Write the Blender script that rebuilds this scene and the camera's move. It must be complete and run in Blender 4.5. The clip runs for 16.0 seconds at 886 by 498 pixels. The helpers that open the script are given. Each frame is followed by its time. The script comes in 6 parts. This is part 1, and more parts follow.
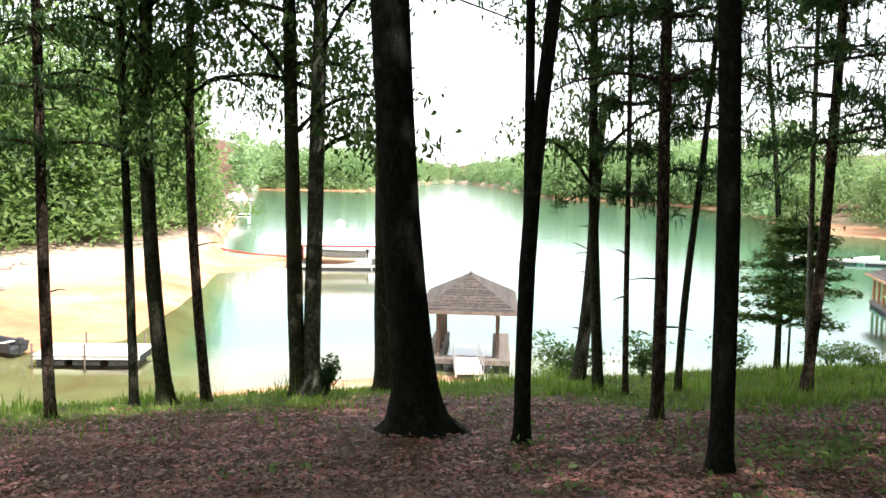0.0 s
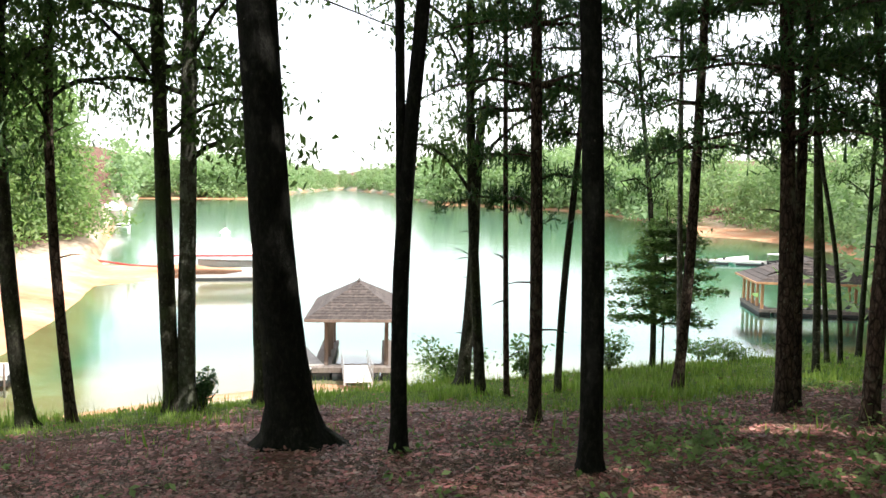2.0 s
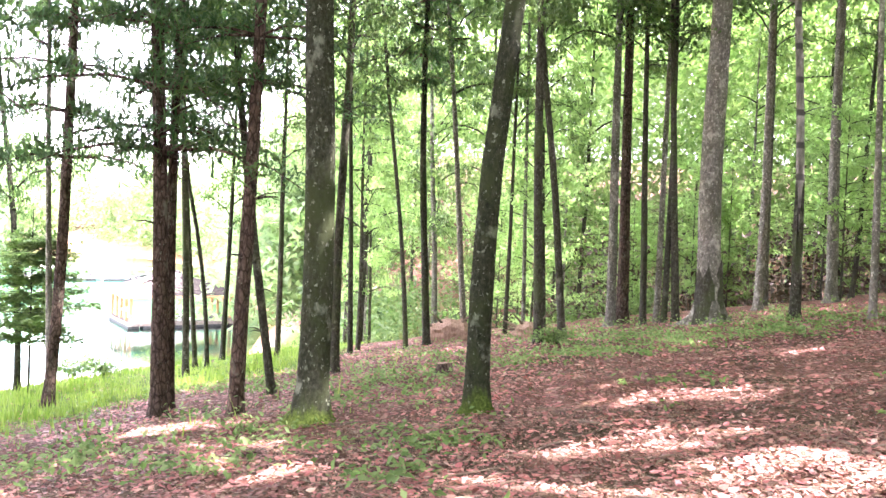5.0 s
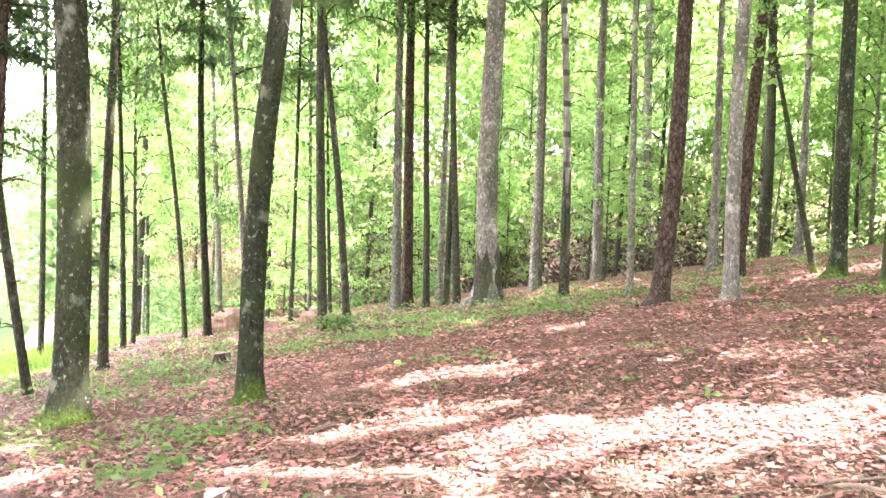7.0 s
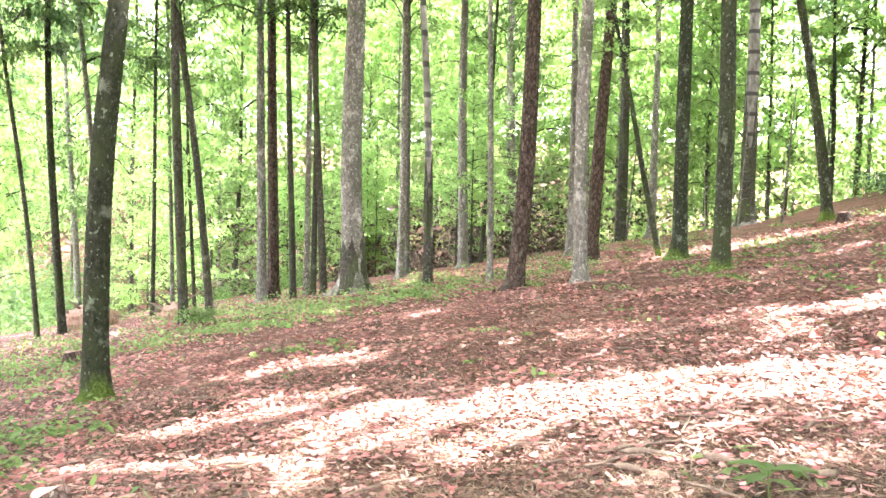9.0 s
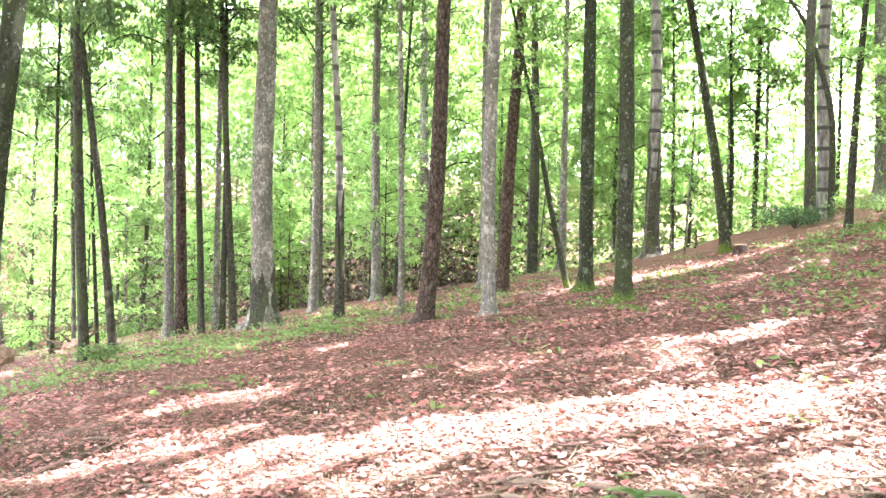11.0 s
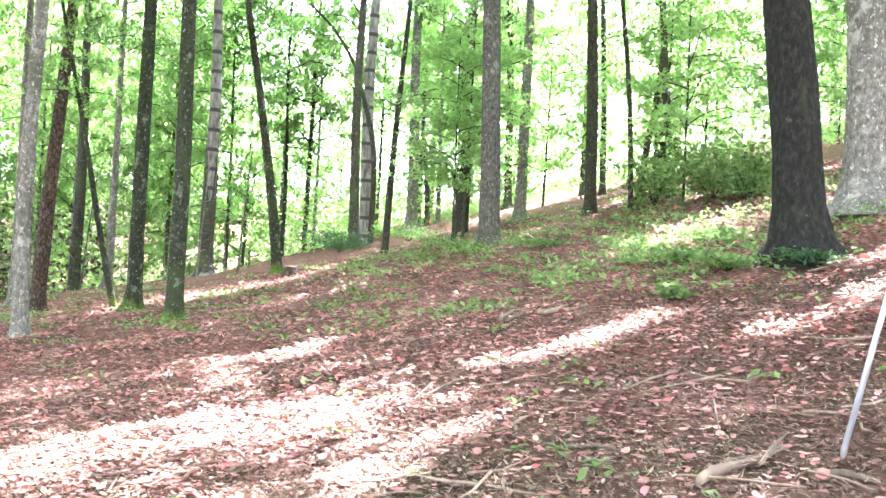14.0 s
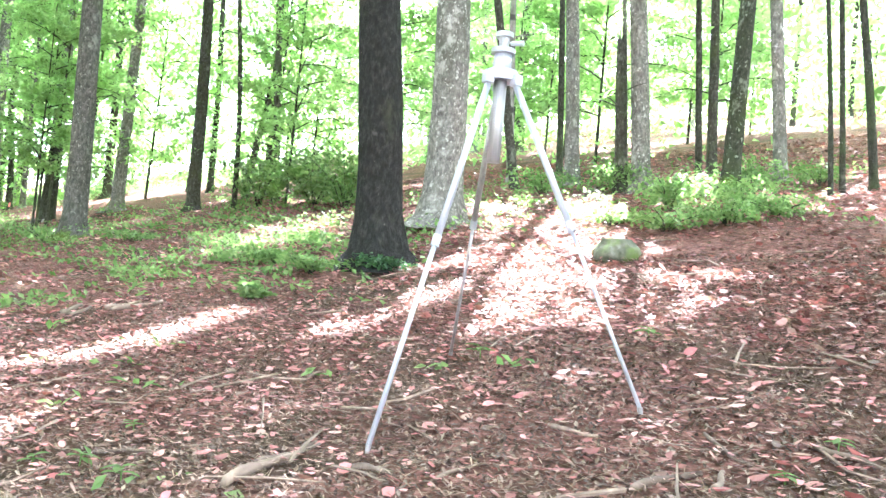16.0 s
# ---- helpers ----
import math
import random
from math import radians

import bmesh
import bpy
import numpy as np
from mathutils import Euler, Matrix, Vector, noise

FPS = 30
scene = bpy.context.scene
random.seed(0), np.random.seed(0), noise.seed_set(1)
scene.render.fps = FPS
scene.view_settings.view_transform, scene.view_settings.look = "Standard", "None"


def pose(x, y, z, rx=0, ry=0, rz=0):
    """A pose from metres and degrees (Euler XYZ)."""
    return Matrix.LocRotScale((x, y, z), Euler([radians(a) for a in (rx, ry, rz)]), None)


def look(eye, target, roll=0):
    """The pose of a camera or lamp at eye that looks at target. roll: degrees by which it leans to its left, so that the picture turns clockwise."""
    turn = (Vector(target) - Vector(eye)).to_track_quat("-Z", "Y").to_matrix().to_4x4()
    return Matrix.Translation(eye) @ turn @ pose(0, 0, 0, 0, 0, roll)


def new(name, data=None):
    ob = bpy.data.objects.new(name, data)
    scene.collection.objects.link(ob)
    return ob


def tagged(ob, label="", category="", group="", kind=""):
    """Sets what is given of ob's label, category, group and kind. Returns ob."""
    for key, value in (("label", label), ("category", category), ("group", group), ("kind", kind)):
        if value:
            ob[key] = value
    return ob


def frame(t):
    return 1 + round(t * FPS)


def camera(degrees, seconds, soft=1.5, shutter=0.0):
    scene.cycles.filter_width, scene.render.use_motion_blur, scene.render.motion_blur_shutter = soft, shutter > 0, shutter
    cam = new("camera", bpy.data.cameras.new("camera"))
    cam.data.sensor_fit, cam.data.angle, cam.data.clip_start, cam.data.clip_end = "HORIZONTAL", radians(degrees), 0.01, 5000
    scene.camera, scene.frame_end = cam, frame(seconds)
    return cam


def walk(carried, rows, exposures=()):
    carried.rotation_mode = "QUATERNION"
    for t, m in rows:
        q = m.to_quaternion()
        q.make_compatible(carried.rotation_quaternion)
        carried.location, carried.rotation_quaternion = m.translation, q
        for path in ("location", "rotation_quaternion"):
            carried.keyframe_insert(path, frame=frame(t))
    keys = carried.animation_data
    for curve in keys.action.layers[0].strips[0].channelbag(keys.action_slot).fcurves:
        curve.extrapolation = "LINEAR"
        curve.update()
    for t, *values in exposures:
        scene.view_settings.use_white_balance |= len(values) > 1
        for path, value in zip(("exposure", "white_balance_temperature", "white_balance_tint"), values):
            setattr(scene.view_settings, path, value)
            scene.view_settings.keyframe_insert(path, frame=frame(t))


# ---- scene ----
cam = camera(55.19, 16.0, soft=1.5, shutter=0.0)
# seconds, metres, degrees as pose() takes them
PATH = [
    (0.0, 0.001, 0.001, 1.530, 84.98, -1.20, -0.20),
    (0.5, 0.025, 0.013, 1.538, 85.18, -1.10, -0.55),
    (1.0, 0.080, 0.036, 1.534, 85.22, -0.85, -2.56),
    (1.5, 0.133, 0.063, 1.519, 85.55, -0.92, -4.95),
    (2.0, 0.203, 0.098, 1.524, 85.56, -0.83, -7.63),
    (2.5, 0.269, 0.103, 1.521, 85.87, -1.55, -11.30),
    (3.0, 0.290, 0.069, 1.501, 85.75, -2.60, -18.60),
    (3.5, 0.249, 0.103, 1.485, 86.11, -2.72, -28.51),
    (4.0, 0.167, 0.119, 1.466, 86.31, -3.20, -36.43),
    (4.5, 0.080, 0.036, 1.458, 87.39, -2.80, -43.85),
    (5.0, -0.007, -0.090, 1.454, 87.93, -2.70, -48.56),
    (5.2, -0.015, -0.120, 1.453, 87.94, -3.07, -49.93),
    (7.3, 0.165, -0.272, 1.429, 87.30, -2.33, -63.81),
    (7.5, 0.165, -0.299, 1.432, 87.01, -2.35, -64.48),
    (8.0, 0.167, -0.397, 1.441, 86.85, -2.27, -66.88),
    (8.5, 0.120, -0.514, 1.466, 87.11, -1.46, -69.06),
    (9.0, 0.051, -0.651, 1.492, 87.13, -1.72, -70.81),
    (9.5, 0.025, -0.690, 1.512, 87.50, -1.27, -71.65),
    (9.7, 0.014, -0.713, 1.520, 88.01, -1.61, -72.51),
    (11.8, 0.027, -0.892, 1.521, 89.62, -1.75, -79.61),
    (12.0, 0.035, -0.911, 1.519, 89.76, -2.17, -81.04),
    (12.5, 0.053, -0.930, 1.510, 90.41, -3.52, -86.27),
    (13.0, 0.073, -0.866, 1.514, 91.12, -3.08, -91.03),
    (13.5, 0.027, -0.785, 1.521, 91.39, -3.38, -98.08),
    (14.0, -0.059, -0.830, 1.542, 92.02, -3.28, -105.89),
    (14.5, 0.022, -0.914, 1.537, 93.28, -3.45, -113.67),
    (15.0, 0.069, -0.987, 1.510, 93.53, -4.30, -120.81),
    (15.5, 0.043, -1.087, 1.519, 94.22, -4.35, -126.89),
    (16.0, -0.059, -1.168, 1.529, 94.19, -5.49, -131.82),
]
EXPOSURES = [(0, 1.05, 6500, 11), (2.5, 1.05, 6500, 12), (3.4, 1.12, 6450, 16), (3.7, 1.6, 6300, 20), (4.0, 2.5, 6200, 29), (4.5, 3.15, 6200, 31), (5.0, 3.75, 6250, 33), (7.5, 4.38, 6380, 28),
             (9.5, 4.4, 6300, 27), (12.5, 4.4, 5950, 25), (14.0, 4.43, 5700, 22), (16, 4.55, 5520, 18)]

walk(cam, [(t, pose(x, y, z, rx, ry, rz)) for t, x, y, z, rx, ry, rz in PATH], EXPOSURES)

# ---- world, sun and exposure are set here ----
SUN_AZ, SUN_EL = 137.5, 58.0          # degrees clockwise from +y, and above the horizon
world = bpy.data.worlds.new("sky")
scene.world = world
world.use_nodes = True
wn = world.node_tree.nodes
wl = world.node_tree.links
sky = wn.new("ShaderNodeTexSky")
sky.sky_type, sky.sun_disc = "NISHITA", False
sky.sun_elevation, sky.sun_rotation = radians(SUN_EL), radians(SUN_AZ)
sky.air_density, sky.dust_density, sky.ozone_density = 1.0, 1.5, 1.0
wn["Background"].inputs["Strength"].default_value = 0.15
haze = wn.new("ShaderNodeMix")           # thin white summer haze over the whole sky
haze.data_type = "RGBA"
haze.inputs[0].default_value = 0.6
haze.inputs[7].default_value = (10.0, 10.1, 10.2, 1)
wl.new(sky.outputs["Color"], haze.inputs[6])
wl.new(haze.outputs[2], wn["Background"].inputs["Color"])
sun = new("sun", bpy.data.lights.new("sun", "SUN"))
sun.data.energy, sun.data.angle, sun.data.color = 5.0, radians(0.55), (1.0, 0.96, 0.9)
sun_from = Vector((math.sin(radians(SUN_AZ)) * math.cos(radians(SUN_EL)), math.cos(radians(SUN_AZ)) * math.cos(radians(SUN_EL)), math.sin(radians(SUN_EL))))
sun.matrix_world = look(sun_from * 60, (0, 0, 0))

WATER = -10.0                             # level of the lake

# ---- materials ----


def material(name, base, rough=0.8, metal=0.0):
    m = bpy.data.materials.new(name)
    m.use_nodes = True
    n = m.node_tree.nodes
    b = n["Principled BSDF"]
    b.inputs["Base Color"].default_value = (*base, 1)
    b.inputs["Roughness"].default_value = rough
    b.inputs["Metallic"].default_value = metal
    if rough > 0.9:
        b.inputs["Specular IOR Level"].default_value = 0.12
    return m, n, m.node_tree.links, b


def ramp(n, stops):
    r = n.new("ShaderNodeValToRGB")
    e = r.color_ramp.elements
    e[0].position, e[0].color = stops[0][0], (*stops[0][1], 1)
    e[1].position, e[1].color = stops[-1][0], (*stops[-1][1], 1)
    for p, c in stops[1:-1]:
        k = e.new(p)
        k.color = (*c, 1)
    return r


def noise_tex(n, l, scale, detail=5.0, rough=0.6, stretch=(1, 1, 1), coord="Object"):
    c = n.new("ShaderNodeNewGeometry" if coord == "Position" else "ShaderNodeTexCoord")
    mp = n.new("ShaderNodeMapping")
    mp.inputs["Scale"].default_value = stretch
    t = n.new("ShaderNodeTexNoise")
    t.inputs["Scale"].default_value, t.inputs["Detail"].default_value, t.inputs["Roughness"].default_value = scale, detail, rough
    l.new(c.outputs[coord], mp.inputs["Vector"])
    l.new(mp.outputs["Vector"], t.inputs["Vector"])
    return t


def mix_rgb(n, l, fac, a, b, mode="MIX"):
    m = n.new("ShaderNodeMix")
    m.data_type, m.blend_type = "RGBA", mode
    for sock, v in ((m.inputs[0], fac), (m.inputs[6], a), (m.inputs[7], b)):
        if isinstance(v, (int, float)):
            sock.default_value = v
        elif isinstance(v, tuple):
            sock.default_value = (*v, 1)
        else:
            l.new(v, sock)
    return m.outputs[2]


def bump(n, l, b, height, strength, dist):
    k = n.new("ShaderNodeBump")
    k.inputs["Strength"].default_value, k.inputs["Distance"].default_value = strength, dist
    l.new(height, k.inputs["Height"])
    l.new(k.outputs["Normal"], b.inputs["Normal"])


def textured(name, stops, scale, rough=0.85, stretch=(1, 1, 1), big=None, bump_by=0.6, dist=0.02, metal=0.0, coord="Object", vary=0.0):
    """A surface with fine grain from a ramp, large stains from a second noise, and relief."""
    m, n, l, b = material(name, stops[0][1], rough, metal)
    fine = noise_tex(n, l, scale, stretch=stretch, coord=coord)
    col = ramp(n, stops)
    l.new(fine.outputs["Fac"], col.inputs["Fac"])
    out = col.outputs["Color"]
    if big:
        bscale, bcol, lo, hi = big
        wide = noise_tex(n, l, bscale, 3, coord=coord)
        edge = ramp(n, [(lo, (0, 0, 0)), (hi, (1, 1, 1))])
        l.new(wide.outputs["Fac"], edge.inputs["Fac"])
        out = mix_rgb(n, l, edge.outputs["Color"], out, bcol)
    if vary:
        info = n.new("ShaderNodeObjectInfo")
        tone = ramp(n, [(0, (1 - vary,) * 3), (1, (1 + vary,) * 3)])
        l.new(info.outputs["Random"], tone.inputs["Fac"])
        out = mix_rgb(n, l, 1.0, out, tone.outputs["Color"], "MULTIPLY")
    l.new(out, b.inputs["Base Color"])
    bump(n, l, b, fine.outputs["Fac"], bump_by, dist)
    return m


def bark(name, dark, mid, light, moss, moss_at, rough_scale=9.0, plates=False, grain=0.2, lichen=(0.2, 0.21, 0.16), lichen_at=0.6, foot=0.0):
    """Furrowed bark: short ridges or plates, patches of moss, specks and blotches of lichen, and a tone of its own for each
    tree. foot: how high green moss climbs from the roots, in metres."""
    m, n, l, b = material(name, mid, 0.92)
    ridge = noise_tex(n, l, rough_scale, 9, 0.74, (1, 1, grain if not plates else 0.5), "Position")
    height = ridge.outputs["Fac"]
    if plates:
        c = n.new("ShaderNodeNewGeometry")
        mp = n.new("ShaderNodeMapping")
        mp.inputs["Scale"].default_value = (1, 1, 0.4)
        vo = n.new("ShaderNodeTexVoronoi")
        vo.feature = "DISTANCE_TO_EDGE"
        vo.inputs["Scale"].default_value = 15.0
        l.new(c.outputs["Position"], mp.inputs["Vector"])
        l.new(mp.outputs["Vector"], vo.inputs["Vector"])
        crack = ramp(n, [(0.0, (0, 0, 0)), (0.14, (1, 1, 1))])
        l.new(vo.outputs["Distance"], crack.inputs["Fac"])
        height = mix_rgb(n, l, 0.4, ridge.outputs["Fac"], crack.outputs["Color"], "MULTIPLY")
    col = ramp(n, [(0.3, dark), (0.5, mid), (0.7, light)])
    l.new(height, col.inputs["Fac"])
    out = col.outputs["Color"]
    for scale, detail, colour, at, wide, most in ((1.3, 7, moss, moss_at, 0.12, 0.8), (3.2, 6, lichen, lichen_at, 0.09, 0.6), (19.0, 3, lichen, lichen_at + 0.04, 0.04, 0.85)):
        patch = noise_tex(n, l, scale, detail, 0.66, (1, 1, 0.75), "Position")
        edge = ramp(n, [(at, (0, 0, 0)), (at + wide, (most, most, most))])
        l.new(patch.outputs["Fac"], edge.inputs["Fac"])
        out = mix_rgb(n, l, edge.outputs["Color"], out, colour)
    if foot:
        c = n.new("ShaderNodeTexCoord")
        up = n.new("ShaderNodeSeparateXYZ")
        l.new(c.outputs["Object"], up.inputs[0])
        ragged = noise_tex(n, l, 4.0, 6, 0.7, (1, 1, 0.5), "Position")
        lift = n.new("ShaderNodeMath")
        lift.operation = "MULTIPLY_ADD"
        l.new(ragged.outputs["Fac"], lift.inputs[0])
        lift.inputs[1].default_value = -2.6 * foot
        l.new(up.outputs["Z"], lift.inputs[2])
        climb = n.new("ShaderNodeMapRange")
        climb.inputs["From Min"].default_value, climb.inputs["From Max"].default_value = 0.0, -0.5 * foot
        l.new(lift.outputs[0], climb.inputs["Value"])
        tuft = noise_tex(n, l, 30, 4, 0.7, (1, 1, 1), "Position")
        green = ramp(n, [(0.35, (0.035, 0.06, 0.012)), (0.55, (0.1, 0.15, 0.03)), (0.72, (0.2, 0.26, 0.06))])
        l.new(tuft.outputs["Fac"], green.inputs["Fac"])
        out = mix_rgb(n, l, climb.outputs["Result"], out, green.outputs["Color"])
    info = n.new("ShaderNodeObjectInfo")
    tone = ramp(n, [(0, (0.72, 0.74, 0.7)), (1, (1.25, 1.2, 1.18))])
    l.new(info.outputs["Random"], tone.inputs["Fac"])
    out = mix_rgb(n, l, 1.0, out, tone.outputs["Color"], "MULTIPLY")
    l.new(out, b.inputs["Base Color"])
    bump(n, l, b, height, 1.0, 0.05)
    return m


def leaf_material(name, stops, translucent, gloss=0.35, drifts=None):
    """Thin leaves: each leaf its own tint, light passes through. drifts: tones of older and fresher leaves lying in drifts."""
    m = bpy.data.materials.new(name)
    m.use_nodes = True
    n, l = m.node_tree.nodes, m.node_tree.links
    n.clear()
    out = n.new("ShaderNodeOutputMaterial")
    geo = n.new("ShaderNodeNewGeometry")
    info = n.new("ShaderNodeObjectInfo")
    add = n.new("ShaderNodeMath")
    add.operation = "MULTIPLY_ADD"
    l.new(info.outputs["Random"], add.inputs[0])
    add.inputs[1].default_value = 0.35
    l.new(geo.outputs["Random Per Island"], add.inputs[2])
    sub = n.new("ShaderNodeMath")
    sub.operation = "DIVIDE"
    l.new(add.outputs[0], sub.inputs[0])
    sub.inputs[1].default_value = 1.35
    col = ramp(n, stops)
    l.new(sub.outputs[0], col.inputs["Fac"])
    p = n.new("ShaderNodeBsdfPrincipled")
    p.inputs["Roughness"].default_value = 0.55
    p.inputs["Specular IOR Level"].default_value = gloss
    tint = col.outputs["Color"]
    for scale, lo, hi in drifts or ():
        heap = noise_tex(n, l, scale, 4, 0.62)
        tone = ramp(n, [(0.36, lo), (0.64, hi)])
        l.new(heap.outputs["Fac"], tone.inputs["Fac"])
        tint = mix_rgb(n, l, 1.0, tint, tone.outputs["Color"], "MULTIPLY")
    l.new(tint, p.inputs["Base Color"])
    tr = n.new("ShaderNodeBsdfTranslucent")
    warm = mix_rgb(n, l, 1.0, tint, (1.25, 1.38, 0.95), "MULTIPLY")
    l.new(warm, tr.inputs["Color"])
    mx = n.new("ShaderNodeMixShader")
    mx.inputs[0].default_value = translucent
    l.new(p.outputs[0], mx.inputs[1])
    l.new(tr.outputs[0], mx.inputs[2])
    l.new(mx.outputs[0], out.inputs["Surface"])
    return m


BARK = {
    "dark": bark("bark_grey_brown", (0.014, 0.013, 0.009), (0.045, 0.044, 0.033), (0.115, 0.112, 0.085), (0.06, 0.075, 0.034), 0.52, 22.0, False, 0.5, (0.19, 0.2, 0.15), 0.6),
    "mossy": bark("bark_mossy_green", (0.01, 0.011, 0.007), (0.032, 0.036, 0.023), (0.08, 0.084, 0.057), (0.044, 0.058, 0.024), 0.49, 24.0, False, 0.6, (0.24, 0.27, 0.2), 0.58, 0.3),
    "slate": bark("bark_slate_grey", (0.022, 0.022, 0.017), (0.08, 0.079, 0.064), (0.18, 0.177, 0.145), (0.06, 0.07, 0.038), 0.54, 19.0, False, 0.55, (0.27, 0.28, 0.22), 0.58, 0.2),
    "grey": bark("bark_pale_grey", (0.045, 0.043, 0.035), (0.135, 0.13, 0.108), (0.27, 0.265, 0.225), (0.075, 0.08, 0.055), 0.52, 17.0, False, 0.6, (0.4, 0.4, 0.34), 0.56),
    "pine": bark("bark_pine_plates", (0.028, 0.02, 0.016), (0.09, 0.063, 0.05), (0.2, 0.15, 0.122), (0.17, 0.15, 0.12), 0.62, 13.0, True),
}


def banded_bark():
    m, n, l, b = material("bark_banded_white_pine", (0.3, 0.28, 0.25), 0.85)
    g = noise_tex(n, l, 8, 6, 0.65, (1, 1, 0.3))
    col = ramp(n, [(0.3, (0.06, 0.055, 0.045)), (0.5, (0.17, 0.155, 0.13)), (0.75, (0.36, 0.34, 0.30))])
    l.new(g.outputs["Fac"], col.inputs["Fac"])
    c = n.new("ShaderNodeTexCoord")
    w = n.new("ShaderNodeTexWave")
    w.bands_direction = "Z"
    w.inputs["Scale"].default_value, w.inputs["Distortion"].default_value, w.inputs["Detail"].default_value = 0.42, 0.8, 2
    l.new(c.outputs["Object"], w.inputs["Vector"])
    band = ramp(n, [(0.86, (0, 0, 0)), (0.95, (1, 1, 1))])
    l.new(w.outputs["Fac"], band.inputs["Fac"])
    out = mix_rgb(n, l, band.outputs["Color"], col.outputs["Color"], (0.045, 0.04, 0.034))
    l.new(out, b.inputs["Base Color"])
    bump(n, l, b, g.outputs["Fac"], 0.8, 0.03)
    return m


BARK["banded"] = banded_bark()
# near-black bark for the darkest trunks
BARK["black"] = bark("bark_near_black", (0.007, 0.007, 0.006), (0.0145, 0.0152, 0.0125), (0.038, 0.038, 0.032), (0.04, 0.046, 0.026), 0.58, 20.0, False, 0.5, (0.1, 0.1, 0.08), 0.66)
LEAF_BROAD = leaf_material("leaves_hardwood", [(0, (0.045, 0.09, 0.03)), (0.5, (0.08, 0.14, 0.045)), (1, (0.15, 0.21, 0.075))], 0.42)
LEAF_PINE = leaf_material("needles_pine", [(0, (0.03, 0.075, 0.03)), (0.6, (0.05, 0.11, 0.04)), (1, (0.09, 0.15, 0.05))], 0.35)
# greens lightened to paint the haze of distance into the far leaves
LEAF_FAR = leaf_material("leaves_far_woods_hazed", [(0, (0.12, 0.2, 0.09)), (0.5, (0.2, 0.29, 0.14)), (1, (0.3, 0.38, 0.21))], 0.5)
LEAF_LOW = leaf_material("leaves_undergrowth", [(0, (0.08, 0.14, 0.05)), (0.5, (0.15, 0.23, 0.085)), (1, (0.25, 0.33, 0.15))], 0.62)
# brighter copy of the hardwood leaves; sunlight from behind is put into the colour
LEAF_UP = leaf_material("leaves_hardwood_sun_painted", [(0, (0.17, 0.28, 0.11)), (0.5, (0.26, 0.38, 0.16)), (1, (0.36, 0.47, 0.23))], 0.7)
GRASS = leaf_material("grass_blades", [(0, (0.11, 0.19, 0.035)), (0.6, (0.20, 0.30, 0.055)), (1, (0.32, 0.38, 0.11))], 0.4)
LITTER = leaf_material("fallen_leaf", [(0, (0.045, 0.028, 0.02)), (0.16, (0.14, 0.075, 0.052)), (0.34, (0.36, 0.115, 0.115)), (0.48, (0.23, 0.11, 0.09)), (0.66, (0.5, 0.195, 0.19)), (0.82, (0.4, 0.26, 0.21)), (1, (0.66, 0.52, 0.48))], 0.1, 0.4,
                       ((0.7, (0.74, 0.76, 0.72), (1.22, 1.14, 1.12)), (3.5, (0.55, 0.55, 0.53), (1.35, 1.32, 1.3))))
# dark brown of the dead brush and of the gully bank's painted shade
SHADE_BRUSH = leaf_material("brush_shade_brown", [(0, (0.03, 0.02, 0.014)), (0.6, (0.075, 0.05, 0.036)), (1, (0.15, 0.11, 0.08))], 0.05, 0.2)
CRUMB = leaf_material("leaf_crumbs", [(0, (0.03, 0.021, 0.014)), (0.45, (0.1, 0.063, 0.042)), (0.8, (0.2, 0.135, 0.095)), (1, (0.42, 0.35, 0.28))], 0.05, 0.3,
                      ((5.0, (0.6, 0.6, 0.6), (1.3, 1.28, 1.25)),))
STRAW = leaf_material("pine_straw", [(0, (0.10, 0.055, 0.03)), (0.6, (0.24, 0.15, 0.09)), (1, (0.42, 0.31, 0.21))], 0.05, 0.3)
TWIG = textured("dead_wood", [(0.3, (0.075, 0.052, 0.036)), (0.7, (0.25, 0.185, 0.13))], 14, 0.9, (1, 1, 0.3), (4, (0.14, 0.1, 0.07), 0.48, 0.6), vary=0.3)

# ---- the lie of the land ----


def smooth(a, b, v):
    u = np.clip((v - a) / (b - a), 0, 1)
    return u * u * (3 - 2 * u)


